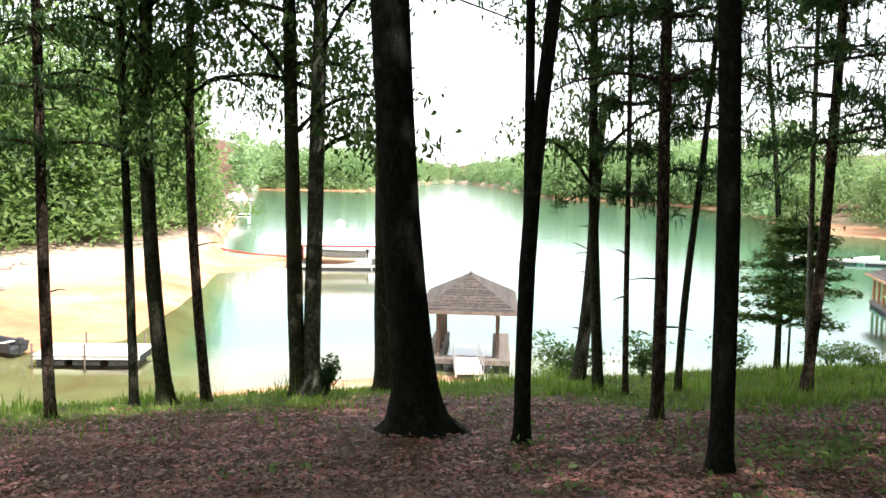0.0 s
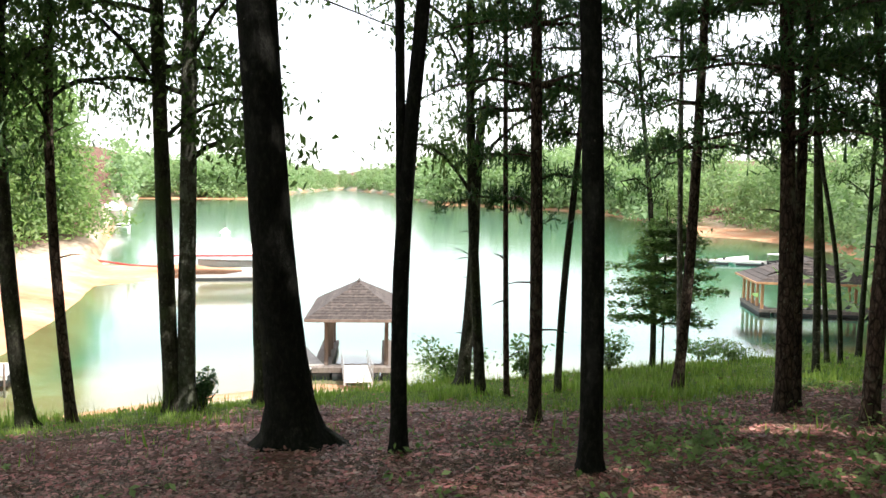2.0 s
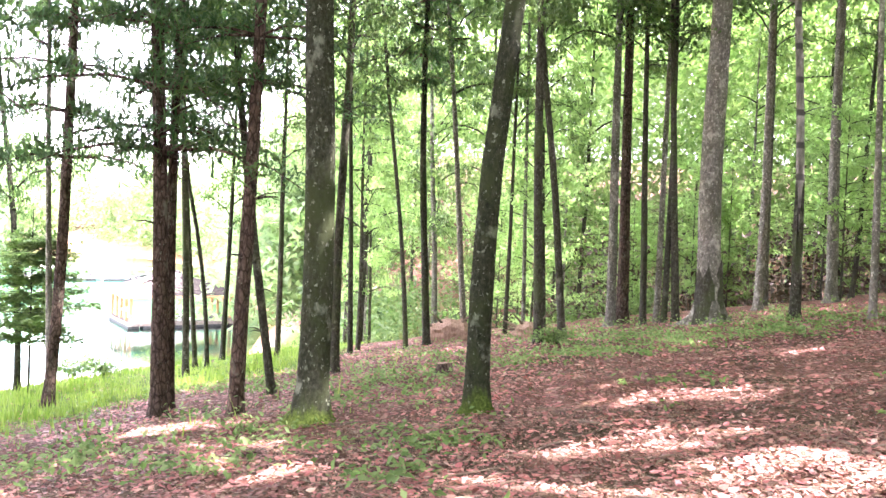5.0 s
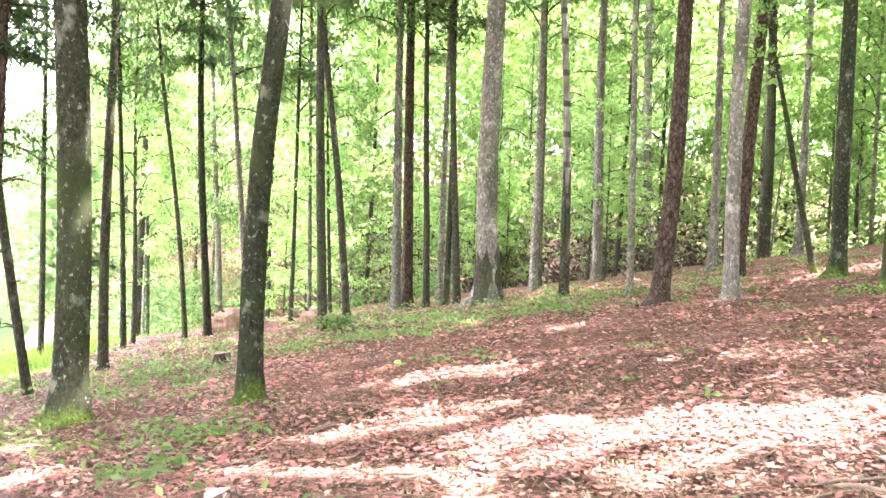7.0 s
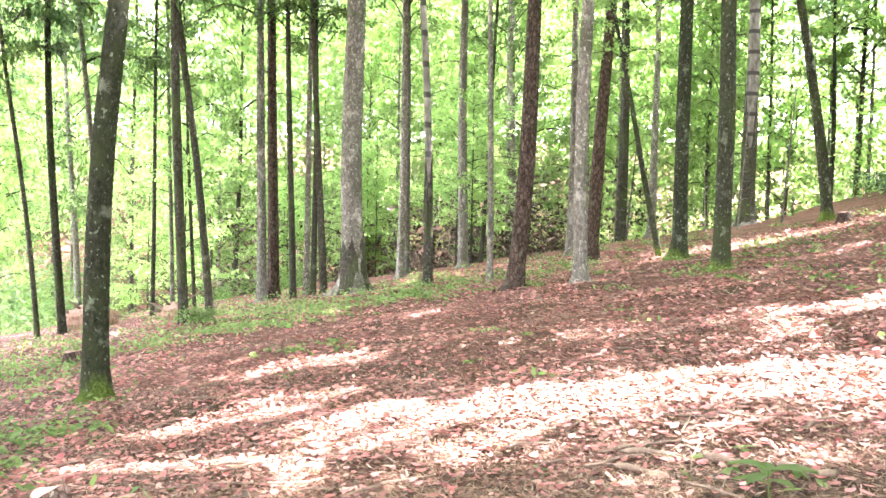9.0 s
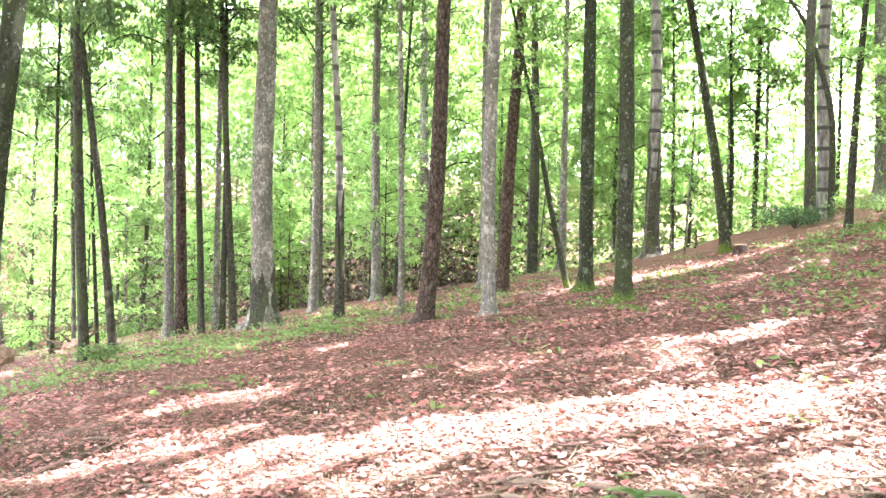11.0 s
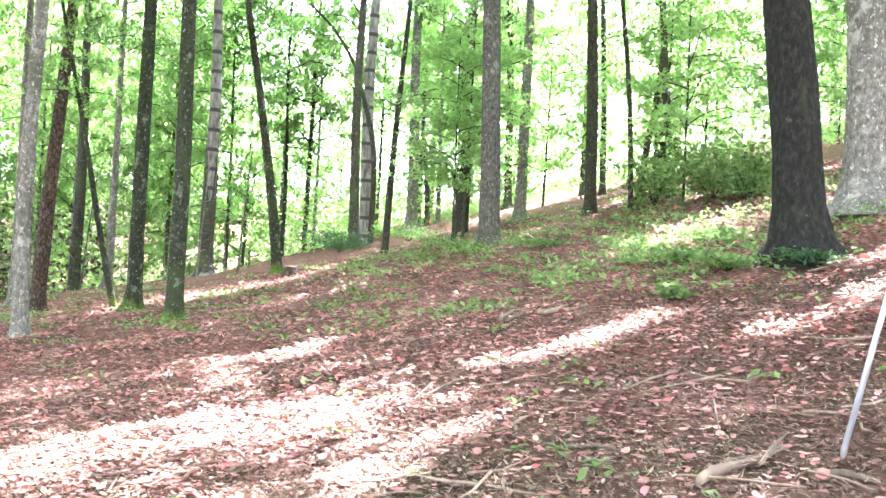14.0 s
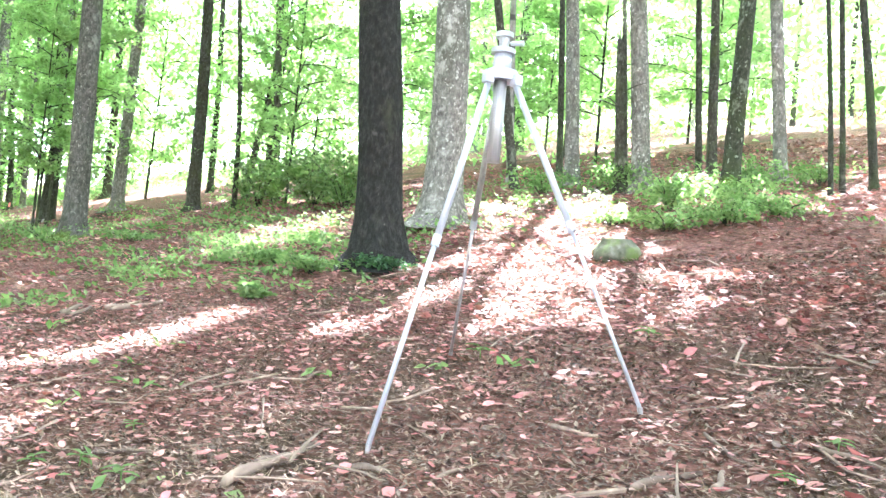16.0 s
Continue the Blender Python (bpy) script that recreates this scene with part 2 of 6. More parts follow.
def terrain(x, y):
    """Height of the ground: a wooded slope, its crest, the bank to the lake, the gully and the shores beyond."""
    x, y = np.asarray(x, float), np.asarray(y, float)
    r, th = np.hypot(x, y) + 1e-6, np.degrees(np.arctan2(x, y))

    def near(px, py):
        return 0.03 * px - 0.165 * py + np.where(py < 0, 0.03 * py * py / (1 + np.abs(py) / 5), 0)

    rc = np.interp(th, [-180, -75, -28, -10, 0, 15, 30, 46, 62.9, 77.9, 92.9, 102.9, 114.9, 152.9, 180], [30, 16, 15.2, 16.6, 17.5, 21, 27, 28, 30, 31, 35, 46, 70, 70, 30])
    k = np.minimum(r, rc) / r
    base = near(x * k, y * k)
    d = np.maximum(r - rc, 0)
    # towards the lake
    rn = np.interp(th, [-180, -75, -30, -20, 0, 10, 20, 28, 34, 38, 45], [60, 44, 40, 42, 46.5, 44, 45, 50, 60, 72, 90])
    rf = np.interp(th, [-75, -30, -25, -20, -17, -15, -14, -13, -12.5, -4.8, -3, 0.6, 2.5, 3.6, 5.5, 7.2, 11.8, 17, 20, 22, 23, 27.6, 33, 35, 38, 45],
                   [52, 56, 58, 60, 74, 90, 150, 235, 525, 533, 700, 1240, 1000, 884, 600, 455, 425, 363, 314, 240, 213, 200, 165, 130, 90, 60])
    s = np.clip((r - rc) / np.maximum(rn - rc, 1), 0, 1)
    bank = base + (WATER + 0.25 - base) * s ** 0.9
    inlake = np.minimum(r - rn, rf - r)
    bed = WATER - np.minimum(4.5, 0.07 * np.maximum(inlake, 0)) + 0.25 * (1 - np.clip((r - rn) / 3, 0, 1))
    f = np.maximum(r - rf, 0)
    beach = np.interp(th, [-30, -14, -12, 20, 24, 36], [34, 60, 12, 12, 22, 12])
    hill = WATER + 0.05 * np.minimum(f, beach) + 0.11 * np.clip(f - beach, 0, 90) + 0.05 * np.clip(f - beach - 90, 0, 500)
    lake = np.where(r < rn, bank, np.where(r < rf, bed, hill))
    # a low spit of sand that runs out into the water
    u = np.clip(((x + 48) * 30 + (y - 98) * 13) / (30 ** 2 + 13 ** 2), 0, 1)
    off = np.hypot(x + 48 - 30 * u, y - 98 - 13 * u)
    lake = np.maximum(lake, WATER + 1.1 - 0.9 * u - 0.0035 * off ** 2)
    # towards the gully and the wooded hill beyond it
    gully = base - 0.42 * np.minimum(d, 13) + 0.24 * np.clip(d - 17, 0, 60) + 0.08 * np.clip(d - 77, 0, 400)
    upper = base + 0.1 * np.minimum(d, 200)
    wg = smooth(35, 46, th)
    z = lake * (1 - wg) + gully * wg
    wu = smooth(92, 108, th)
    z = z * (1 - wu) + upper * wu
    wb = smooth(-60, -80, th)
    return z * (1 - wb) + (base + 0.02 * d) * wb


def terrain_at(x, y):
    return float(terrain(np.array([x]), np.array([y]))[0])


def relief(x, y):
    """Small unevenness of the forest floor."""
    return 0.05 * np.sin(1.7 * x + 0.6 * y) * np.sin(0.9 * y - 0.5 * x + 1) + 0.025 * np.sin(4.1 * x - 2.3 * y) * np.sin(3.3 * y + 1.4 * x)


def floor_at(x, y):
    r = math.hypot(x, y)
    return terrain_at(x, y) + float(relief(x, y)) * max(0.0, 1 - r / 45)


def mesh_object(name, verts, faces, mat, parent=None, smooth_shade=False):
    me = bpy.data.meshes.new(name)
    me.from_pydata([tuple(v) for v in verts] if not isinstance(verts, np.ndarray) else verts.tolist(), [], faces if isinstance(faces, list) else faces.tolist())
    me.materials.append(mat)
    if smooth_shade:
        me.polygons.foreach_set("use_smooth", [True] * len(me.polygons))
    me.update()
    ob = new(name, me)
    if parent:
        ob.parent = parent
    return ob


def zones(px, py):
    """Grass, bare shore and moss shares of the ground cover."""
    r, th = np.hypot(px, py), np.degrees(np.arctan2(px, py))
    z = terrain(px, py)
    wob = np.sin(px * 0.9 + 1) * np.sin(py * 0.8) * 1.2 + np.sin(px * 0.37 - py * 0.5) * 1.5
    edge = np.interp(th, [-90, -28, 0, 12, 25, 40, 50], [12, 12.0, 14.2, 14.5, 15.0, 19.0, 40])
    grass = smooth(edge - 1.2, edge + 1.2, r + wob * 0.6) * (th > -90) * (1 - smooth(44, 52, th)) * (r < 60)
    shore = smooth(WATER + 3.2, WATER + 1.6, z) * (th > -100) * (th < 46) * (r > 30)
    return grass, np.clip(shore, 0, 1)


def build_ground():
    rings = np.concatenate([[0.0], 0.4 * (4000.0 ** (np.arange(190) / 189.0))])
    nt = 420
    ang = np.linspace(0, 2 * np.pi, nt, endpoint=False)
    rr, aa = np.meshgrid(rings[1:], ang, indexing="ij")
    px, py = rr * np.sin(aa), rr * np.cos(aa)
    pz = terrain(px, py) + relief(px, py) * np.clip(1 - rr / 45, 0, 1)
    verts = np.concatenate([[[0, 0, float(terrain_at(0, 0))]], np.stack([px, py, pz], -1).reshape(-1, 3)])
    idx = 1 + np.arange(rr.size).reshape(rr.shape)
    a, b = idx[:-1], idx[1:]
    quads = np.stack([a, np.roll(a, -1, 1), np.roll(b, -1, 1), b], -1).reshape(-1, 4)
    tris = [(0, int(idx[0, (i + 1) % nt]), int(idx[0, i])) for i in range(nt)]
    m, n, l, b_ = material("forest_floor", (0.1, 0.06, 0.04), 0.95)
    fine = noise_tex(n, l, 16, 8, 0.7)
    litter = ramp(n, [(0.3, (0.03, 0.017, 0.012)), (0.48, (0.12, 0.06, 0.043)), (0.6, (0.24, 0.12, 0.092)), (0.75, (0.38, 0.23, 0.18))])
    l.new(fine.outputs["Fac"], litter.inputs["Fac"])
    wide = noise_tex(n, l, 0.7, 5, 0.6)
    soil = ramp(n, [(0.5, (0, 0, 0)), (0.62, (1, 1, 1))])
    l.new(wide.outputs["Fac"], soil.inputs["Fac"])
    out = mix_rgb(n, l, soil.outputs["Color"], litter.outputs["Color"], (0.075, 0.05, 0.031))
    attr = n.new("ShaderNodeAttribute")
    attr.attribute_name = "cover"
    sep = n.new("ShaderNodeSeparateColor")
    l.new(attr.outputs["Color"], sep.inputs["Color"])
    green = ramp(n, [(0.3, (0.05, 0.075, 0.02)), (0.55, (0.10, 0.15, 0.035)), (0.75, (0.17, 0.19, 0.06))])
    gn = noise_tex(n, l, 3.0, 6, 0.7)
    l.new(gn.outputs["Fac"], green.inputs["Fac"])
    out = mix_rgb(n, l, sep.outputs["Red"], out, green.outputs["Color"])
    clay = ramp(n, [(0.35, (0.38, 0.16, 0.085)), (0.55, (0.52, 0.29, 0.17)), (0.75, (0.62, 0.5, 0.38))])
    cn = noise_tex(n, l, 0.12, 8, 0.7)
    l.new(cn.outputs["Fac"], clay.inputs["Fac"])
    geo = n.new("ShaderNodeNewGeometry")                 # dry pale sand above, wet orange clay by the water
    xyz = n.new("ShaderNodeSeparateXYZ")
    l.new(geo.outputs["Position"], xyz.inputs[0])
    rise = n.new("ShaderNodeMapRange")
    rise.inputs["From Min"].default_value, rise.inputs["From Max"].default_value = WATER + 0.9, WATER + 2.3
    l.new(xyz.outputs["Z"], rise.inputs["Value"])
    dry = ramp(n, [(0.3, (0.46, 0.33, 0.23)), (0.6, (0.66, 0.56, 0.45)), (0.8, (0.72, 0.66, 0.58))])
    sn = noise_tex(n, l, 1.3, 8, 0.75)
    l.new(sn.outputs["Fac"], dry.inputs["Fac"])
    shore_col = mix_rgb(n, l, rise.outputs["Result"], clay.outputs["Color"], dry.outputs["Color"])
    out = mix_rgb(n, l, sep.outputs["Green"], out, shore_col)
    # the green of deep water is painted onto the bed, by depth
    depth_tint = ramp(n, [(0.35, (0.06, 0.17, 0.13)), (0.7, (0.1, 0.24, 0.18))])
    l.new(cn.outputs["Fac"], depth_tint.inputs["Fac"])
    out = mix_rgb(n, l, sep.outputs["Blue"], out, depth_tint.outputs["Color"])
    l.new(out, b_.inputs["Base Color"])
    bump(n, l, b_, fine.outputs["Fac"], 0.9, 0.05)
    ob = mesh_object("ground", verts, quads.tolist() + tris, m, smooth_shade=True)
    g, s = zones(verts[:, 0], verts[:, 1])
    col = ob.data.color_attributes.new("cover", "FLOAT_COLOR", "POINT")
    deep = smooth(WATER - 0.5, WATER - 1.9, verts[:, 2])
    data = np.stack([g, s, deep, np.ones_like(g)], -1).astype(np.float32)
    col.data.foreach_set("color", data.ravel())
    return tagged(ob, "wooded slope of red-brown leaf litter falling to grass and a clay lake shore", "ground", kind="structure")


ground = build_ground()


def build_lake():
    m = bpy.data.materials.new("lake_water")
    m.use_nodes = True
    n, l = m.node_tree.nodes, m.node_tree.links
    n.clear()
    out = n.new("ShaderNodeOutputMaterial")
    gl = n.new("ShaderNodeBsdfGlossy")
    gl.inputs["Roughness"].default_value = 0.1
    gl.inputs["Color"].default_value = (1, 1, 1, 1)
    body = n.new("ShaderNodeBsdfTransparent")
    body.inputs["Color"].default_value = (0.6, 0.86, 0.78, 1)
    fr = n.new("ShaderNodeFresnel")
    fr.inputs["IOR"].default_value = 1.6
    mx = n.new("ShaderNodeMixShader")
    wave = noise_tex(n, l, 1.1, 4, 0.6, (1, 1.0, 1))
    bp = n.new("ShaderNodeBump")
    bp.inputs["Strength"].default_value, bp.inputs["Distance"].default_value = 0.04, 0.05
    l.new(wave.outputs["Fac"], bp.inputs["Height"])
    l.new(bp.outputs["Normal"], gl.inputs["Normal"])
    l.new(bp.outputs["Normal"], fr.inputs["Normal"])
    l.new(fr.outputs["Fac"], mx.inputs[0])
    l.new(body.outputs[0], mx.inputs[1])
    l.new(gl.outputs[0], mx.inputs[2])
    l.new(mx.outputs[0], out.inputs["Surface"])
    nt = 64
    ang = [2 * math.pi * i / nt for i in range(nt)]
    verts = [(0, 400, WATER)] + [(1500 * math.sin(a), 400 + 1500 * math.cos(a), WATER) for a in ang]
    ob = mesh_object("water", verts, [(0, 1 + (i + 1) % nt, 1 + i) for i in range(nt)], m)
    return tagged(ob, "calm green lake with a bright reflection of the sky", "lake", kind="structure")


lake = build_lake()

# ---- helpers for things ----


def part(name, bm, mat, parent=None, label="", smooth_shade=False):
    me = bpy.data.meshes.new(name)
    bm.to_mesh(me)
    bm.free()
    me.materials.append(mat)
    if smooth_shade:
        me.polygons.foreach_set("use_smooth", [True] * len(me.polygons))
    ob = new(name, me)
    if parent:
        ob.parent = parent
    if label:
        ob["label"] = label
    return ob


def box(bm, cx, cy, cz, sx, sy, sz, bevel=0.0, rot=None):
    g = bmesh.ops.create_cube(bm, size=1.0)["verts"]
    bmesh.ops.scale(bm, vec=(sx, sy, sz), verts=g)
    if bevel:
        edges = list({e for v in g for e in v.link_edges})
        res = bmesh.ops.bevel(bm, geom=edges, offset=bevel, segments=1, affect="EDGES")
        g = list({v for f in res["faces"] for v in f.verts} | {v for v in g if v.is_valid})
    if rot is not None:
        bmesh.ops.transform(bm, matrix=rot, verts=g)
    bmesh.ops.translate(bm, vec=(cx, cy, cz), verts=g)
    return g


def rod(bm, a, b, ra, rb=None, sides=8):
    rb = ra if rb is None else rb
    a, b = Vector(a), Vector(b)
    q = (b - a).to_track_quat("Z", "Y")
    m = Matrix.Translation((a + b) / 2) @ q.to_matrix().to_4x4()
    bmesh.ops.create_cone(bm, cap_ends=True, segments=sides, radius1=ra, radius2=rb, depth=(b - a).length, matrix=m)


def empty(name, x, y, z, rz=0.0):
    e = new(name)
    e.matrix_world = pose(x, y, z, 0, 0, rz)
    return e


# ---- trees ----
rng = np.random.default_rng(7)


def tube(path, radii, sides, wob=0.0, seed=0):
    """A bent, tapering tube through the points of a path."""
    g = np.random.default_rng(seed)
    p = np.asarray(path, float)
    n = len(p)
    ang = np.linspace(0, 2 * np.pi, sides, endpoint=False)
    verts, faces = [], []
    lobes = g.uniform(0, 2 * np.pi, 3)
    for i in range(n):
        t = p[min(i + 1, n - 1)] - p[max(i - 1, 0)]
        t /= np.linalg.norm(t)
        u = np.cross(t, [0.0, 1.0, 0.0]) if abs(t[1]) < 0.9 else np.cross(t, [1.0, 0.0, 0.0])
        u /= np.linalg.norm(u)
        v = np.cross(t, u)
        rad = radii[i] * (1 + wob * (np.sin(2 * ang + lobes[0] + i * 0.4) * 0.5 + np.sin(3 * ang + lobes[1] - i * 0.3) * 0.5) + wob * g.normal(0, 0.35, sides))
        for a, q in zip(ang, rad):
            verts.append(p[i] + q * (np.cos(a) * u + np.sin(a) * v))
    for i in range(n - 1):
        for j in range(sides):
            k = (j + 1) % sides
            faces.append((i * sides + j, i * sides + k, (i + 1) * sides + k, (i + 1) * sides + j))
    faces.append(tuple(range((n - 1) * sides, n * sides)))
    return verts, faces


def join(pieces):
    verts, faces, o = [], [], 0
    for v, f in pieces:
        verts += list(v)
        faces += [tuple(i + o for i in q) for q in f]
        o += len(v)
    return verts, faces


def leaf_quads(centres, size, droop, g, ratio=0.6, flat=0.5, corners=4):
    """One slightly folded leaf at each centre, with four corners or three."""
    n = len(centres)
    s = size * g.uniform(0.65, 1.3, n)[:, None]
    az = g.uniform(0, 2 * np.pi, n)
    el = g.normal(-droop, 0.5, n)
    d = np.stack([np.cos(az) * np.cos(el), np.sin(az) * np.cos(el), np.sin(el)], -1)
    side = np.stack([-np.sin(az), np.cos(az), g.normal(0, flat, n)], -1)
    side /= np.linalg.norm(side, axis=1)[:, None]
    up = np.cross(d, side)
    c = np.asarray(centres)
    a = c - d * s * 0.5
    b = c + side * s * ratio * 0.5 + up * s * 0.08
    e = c + d * s * 0.5
    f = c - side * s * ratio * 0.5 + up * s * 0.08
    v = np.stack([a, b, e, f] if corners == 4 else [a - side * s * ratio * 0.5, e, a + side * s * ratio * 0.5], 1).reshape(-1, 3)
    q = np.arange(corners * n).reshape(-1, corners)
    return v, q


def hardwood_crown(seed, radius, height, limbs, leaves, size, corners=4):
    """Limbs that spread from the axis and sprays of leaves along their outer parts; the origin is the crown's foot."""
    g = np.random.default_rng(seed)
    wood, cents = [], []
    for i in range(limbs):
        h0 = height * (i + g.uniform(0, 0.8)) / limbs * 0.92
        reach = radius * (0.55 + 0.6 * math.sin(math.pi * min(1, 0.15 + 0.85 * h0 / height))) * g.uniform(0.6, 1.15)
        az = i * 2.4 + g.uniform(-0.5, 0.5)
        rise = g.uniform(0.05, 0.6) * reach
        p = []
        for k in range(6):
            t = k / 5
            p.append([math.cos(az + 0.3 * t * g.normal(0, 0.6)) * reach * t, math.sin(az) * reach * t + g.normal(0, 0.05) * reach * t, h0 + rise * t ** 0.8 - 0.25 * reach * t ** 3])
        r0 = 0.0045 * height * 0.5 * (1 - 0.6 * h0 / height) + 0.009
        wood.append(tube(p, [r0 * (1 - 0.85 * k / 5) + 0.004 for k in range(6)], 5, 0.1, seed * 31 + i))
        m = leaves // limbs
        sprays = max(4, m // 26)
        for sp in range(sprays):
            t = g.uniform(0.3, 1.05)
            q = np.array(p[min(5, int(t * 5))]) + g.normal(0, 0.11 * radius, 3) * np.array([1, 1, 0.5])
            cents.append(q + g.normal(0, 1, (m // sprays, 3)) * np.array([0.3, 0.3, 0.08]) * (0.5 + 0.18 * radius))
    c = np.concatenate(cents)
    return join(wood), leaf_quads(c, size, 0.25, g, 0.6, 0.5, corners)


def pine_crown(seed, radius, height, whorls, leaves, size, ratio=0.22, corners=3):
    """Whorls of level branches that carry flat sprays of needles."""
    g = np.random.default_rng(seed)
    wood, cents, dirs = [], [], []
    per = 5
    for i in range(whorls):
        h0 = height * (i + 0.3) / whorls
        reach = radius * (1.0 - 0.75 * i / whorls) * g.uniform(0.75, 1.1)
        for k in range(per):
            az = 2 * math.pi * (k + g.uniform(-0.3, 0.3)) / per + i * 0.7
            L = reach * g.uniform(0.6, 1.1)
            if g.random() < 0.18:
                L *= 0.35
            p = [[math.cos(az) * L * t, math.sin(az) * L * t, h0 + 0.12 * L * t - 0.22 * L * t * t] for t in (0, 0.35, 0.7, 1.0)]
            wood.append(tube(p, [0.02, 0.014, 0.009, 0.004], 4, 0.1, seed * 17 + i * 7 + k))
            m = leaves // (whorls * per)
            t = g.uniform(0.3, 1.02, m)
            c = np.stack([np.cos(az) * L * t, np.sin(az) * L * t, h0 + 0.12 * L * t - 0.22 * L * t * t], -1)
            sideways = g.normal(0, 0.22, m) * L * (1.1 - t * 0.6)
            c += np.stack([-np.sin(az) * sideways, np.cos(az) * sideways, g.normal(0.02, 0.05, m)], -1)
            cents.append(c)
    c = np.concatenate(cents)
    return join(wood), leaf_quads(c, size, 0.05, g, ratio, 0.35, corners)


def crown_meshes(kind, count, maker, leaf_mat):
    made = []
    for i in range(count):
        (wv, wf), leaves = maker(i)
        verts, faces = [np.array(wv)], list(wf)
        o = len(wv)
        for lv, lq in leaves:
            verts.append(lv)
            faces += [tuple(q) for q in (lq + o).tolist()]
            o += len(lv)
        c = bpy.data.meshes.new(kind + "_crown")
        c.from_pydata(np.concatenate(verts).tolist(), [], faces)
        c.materials.append(leaf_mat)
        c.materials.append(BARK["pine" if kind == "pine" else "dark"])
        c.polygons.foreach_set("material_index", [1] * len(wf) + [0] * (len(faces) - len(wf)))
        made.append(c)
    return made


def canopy(g, radius, z0, z1, n, size):
    """The closed upper storey, mostly out of view and added for its shade: larger sprays in uneven lumps."""
    k = 16
    ctr = np.stack([g.normal(0, 0.5 * radius, k), g.normal(0, 0.5 * radius, k), g.uniform(z0, z1, k)], -1)
    p = ctr[g.integers(0, k, n)] + g.normal(0, 1, (n, 3)) * np.array([0.26 * radius, 0.26 * radius, 0.5])
    return leaf_quads(p, size, 0.15, g, 0.7, 0.5, 3)


def broad_maker(i):
    wood, low = hardwood_crown(100 + i, 3.0, 9.0, 28, 13500, 0.125)
    return wood, [low, canopy(np.random.default_rng(150 + i), 4.4, 5.0, 9.0, 1500, 0.5)]


def sparse_maker(i):
    wood, low = hardwood_crown(400 + i, 3.0, 9.0, 20, 3800, 0.19, 3)
    return wood, [low, canopy(np.random.default_rng(450 + i), 4.4, 5.0, 9.0, 1200, 0.5)]


def pine_maker(i):
    wood, low = pine_crown(200 + i, 2.6, 9.0, 17, 14000, 0.2)
    return wood, [low, canopy(np.random.default_rng(250 + i), 2.6, 5.5, 9.0, 600, 0.4)]


def layer_maker(i):
    """A rounded head of flat leafy boughs, one above another."""
    g = np.random.default_rng(500 + i)
    wood, cents = [], []
    for tier in range(8):
        u = (tier + 0.5) / 8
        for k in range(6):
            az = k * 1.047 + tier * 0.8 + g.uniform(-0.35, 0.35)
            L = 2.5 * float(np.interp(u, [0, 0.3, 0.65, 1], [0.75, 1.0, 0.8, 0.4])) * g.uniform(0.45, 1.12)
            h0 = 7.2 * u + g.uniform(-0.5, 0.5)
            p = [[math.cos(az) * L * t, math.sin(az) * L * t, h0 + 0.75 * t - 0.55 * t * t] for t in (0, 0.35, 0.7, 1.0)]
            wood.append(tube(p, [0.03, 0.02, 0.012, 0.005], 4, 0.1, tier * 7 + k))
            t = g.uniform(0.25, 1.08, 240)
            c = np.stack([np.cos(az) * L * t, np.sin(az) * L * t, h0 + 0.75 * t - 0.55 * t * t], -1)
            off = g.normal(0, 0.36, 240) * (0.7 + 0.5 * t)
            c += np.stack([-np.sin(az) * off, np.cos(az) * off, g.normal(0, 0.16, 240)], -1)
            cents.append(c)
    return join(wood), [leaf_quads(np.concatenate(cents), 0.24, 0.15, g, 0.6, 0.45)]


def under_maker(i):
    wood, low = hardwood_crown(300 + i, 2.6, 6.5, 20, 3600, 0.2, 3)
    return wood, [low]


CROWNS = {
    "broad": crown_meshes("hardwood", 4, broad_maker, LEAF_BROAD),
    "sparse": crown_meshes("hardwood", 4, sparse_maker, LEAF_BROAD),
    "pine": crown_meshes("pine", 3, pine_maker, LEAF_PINE),
    "layer": crown_meshes("layered", 1, layer_maker, LEAF_LOW),
    # young is the same form as under, without the sunlight in its leaf colour
    "young": crown_meshes("understory", 3, under_maker, LEAF_LOW),
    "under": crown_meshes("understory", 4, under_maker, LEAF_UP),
}
tree_count = [0]
HIGH = []                                 # tall trees whose crowns close overhead


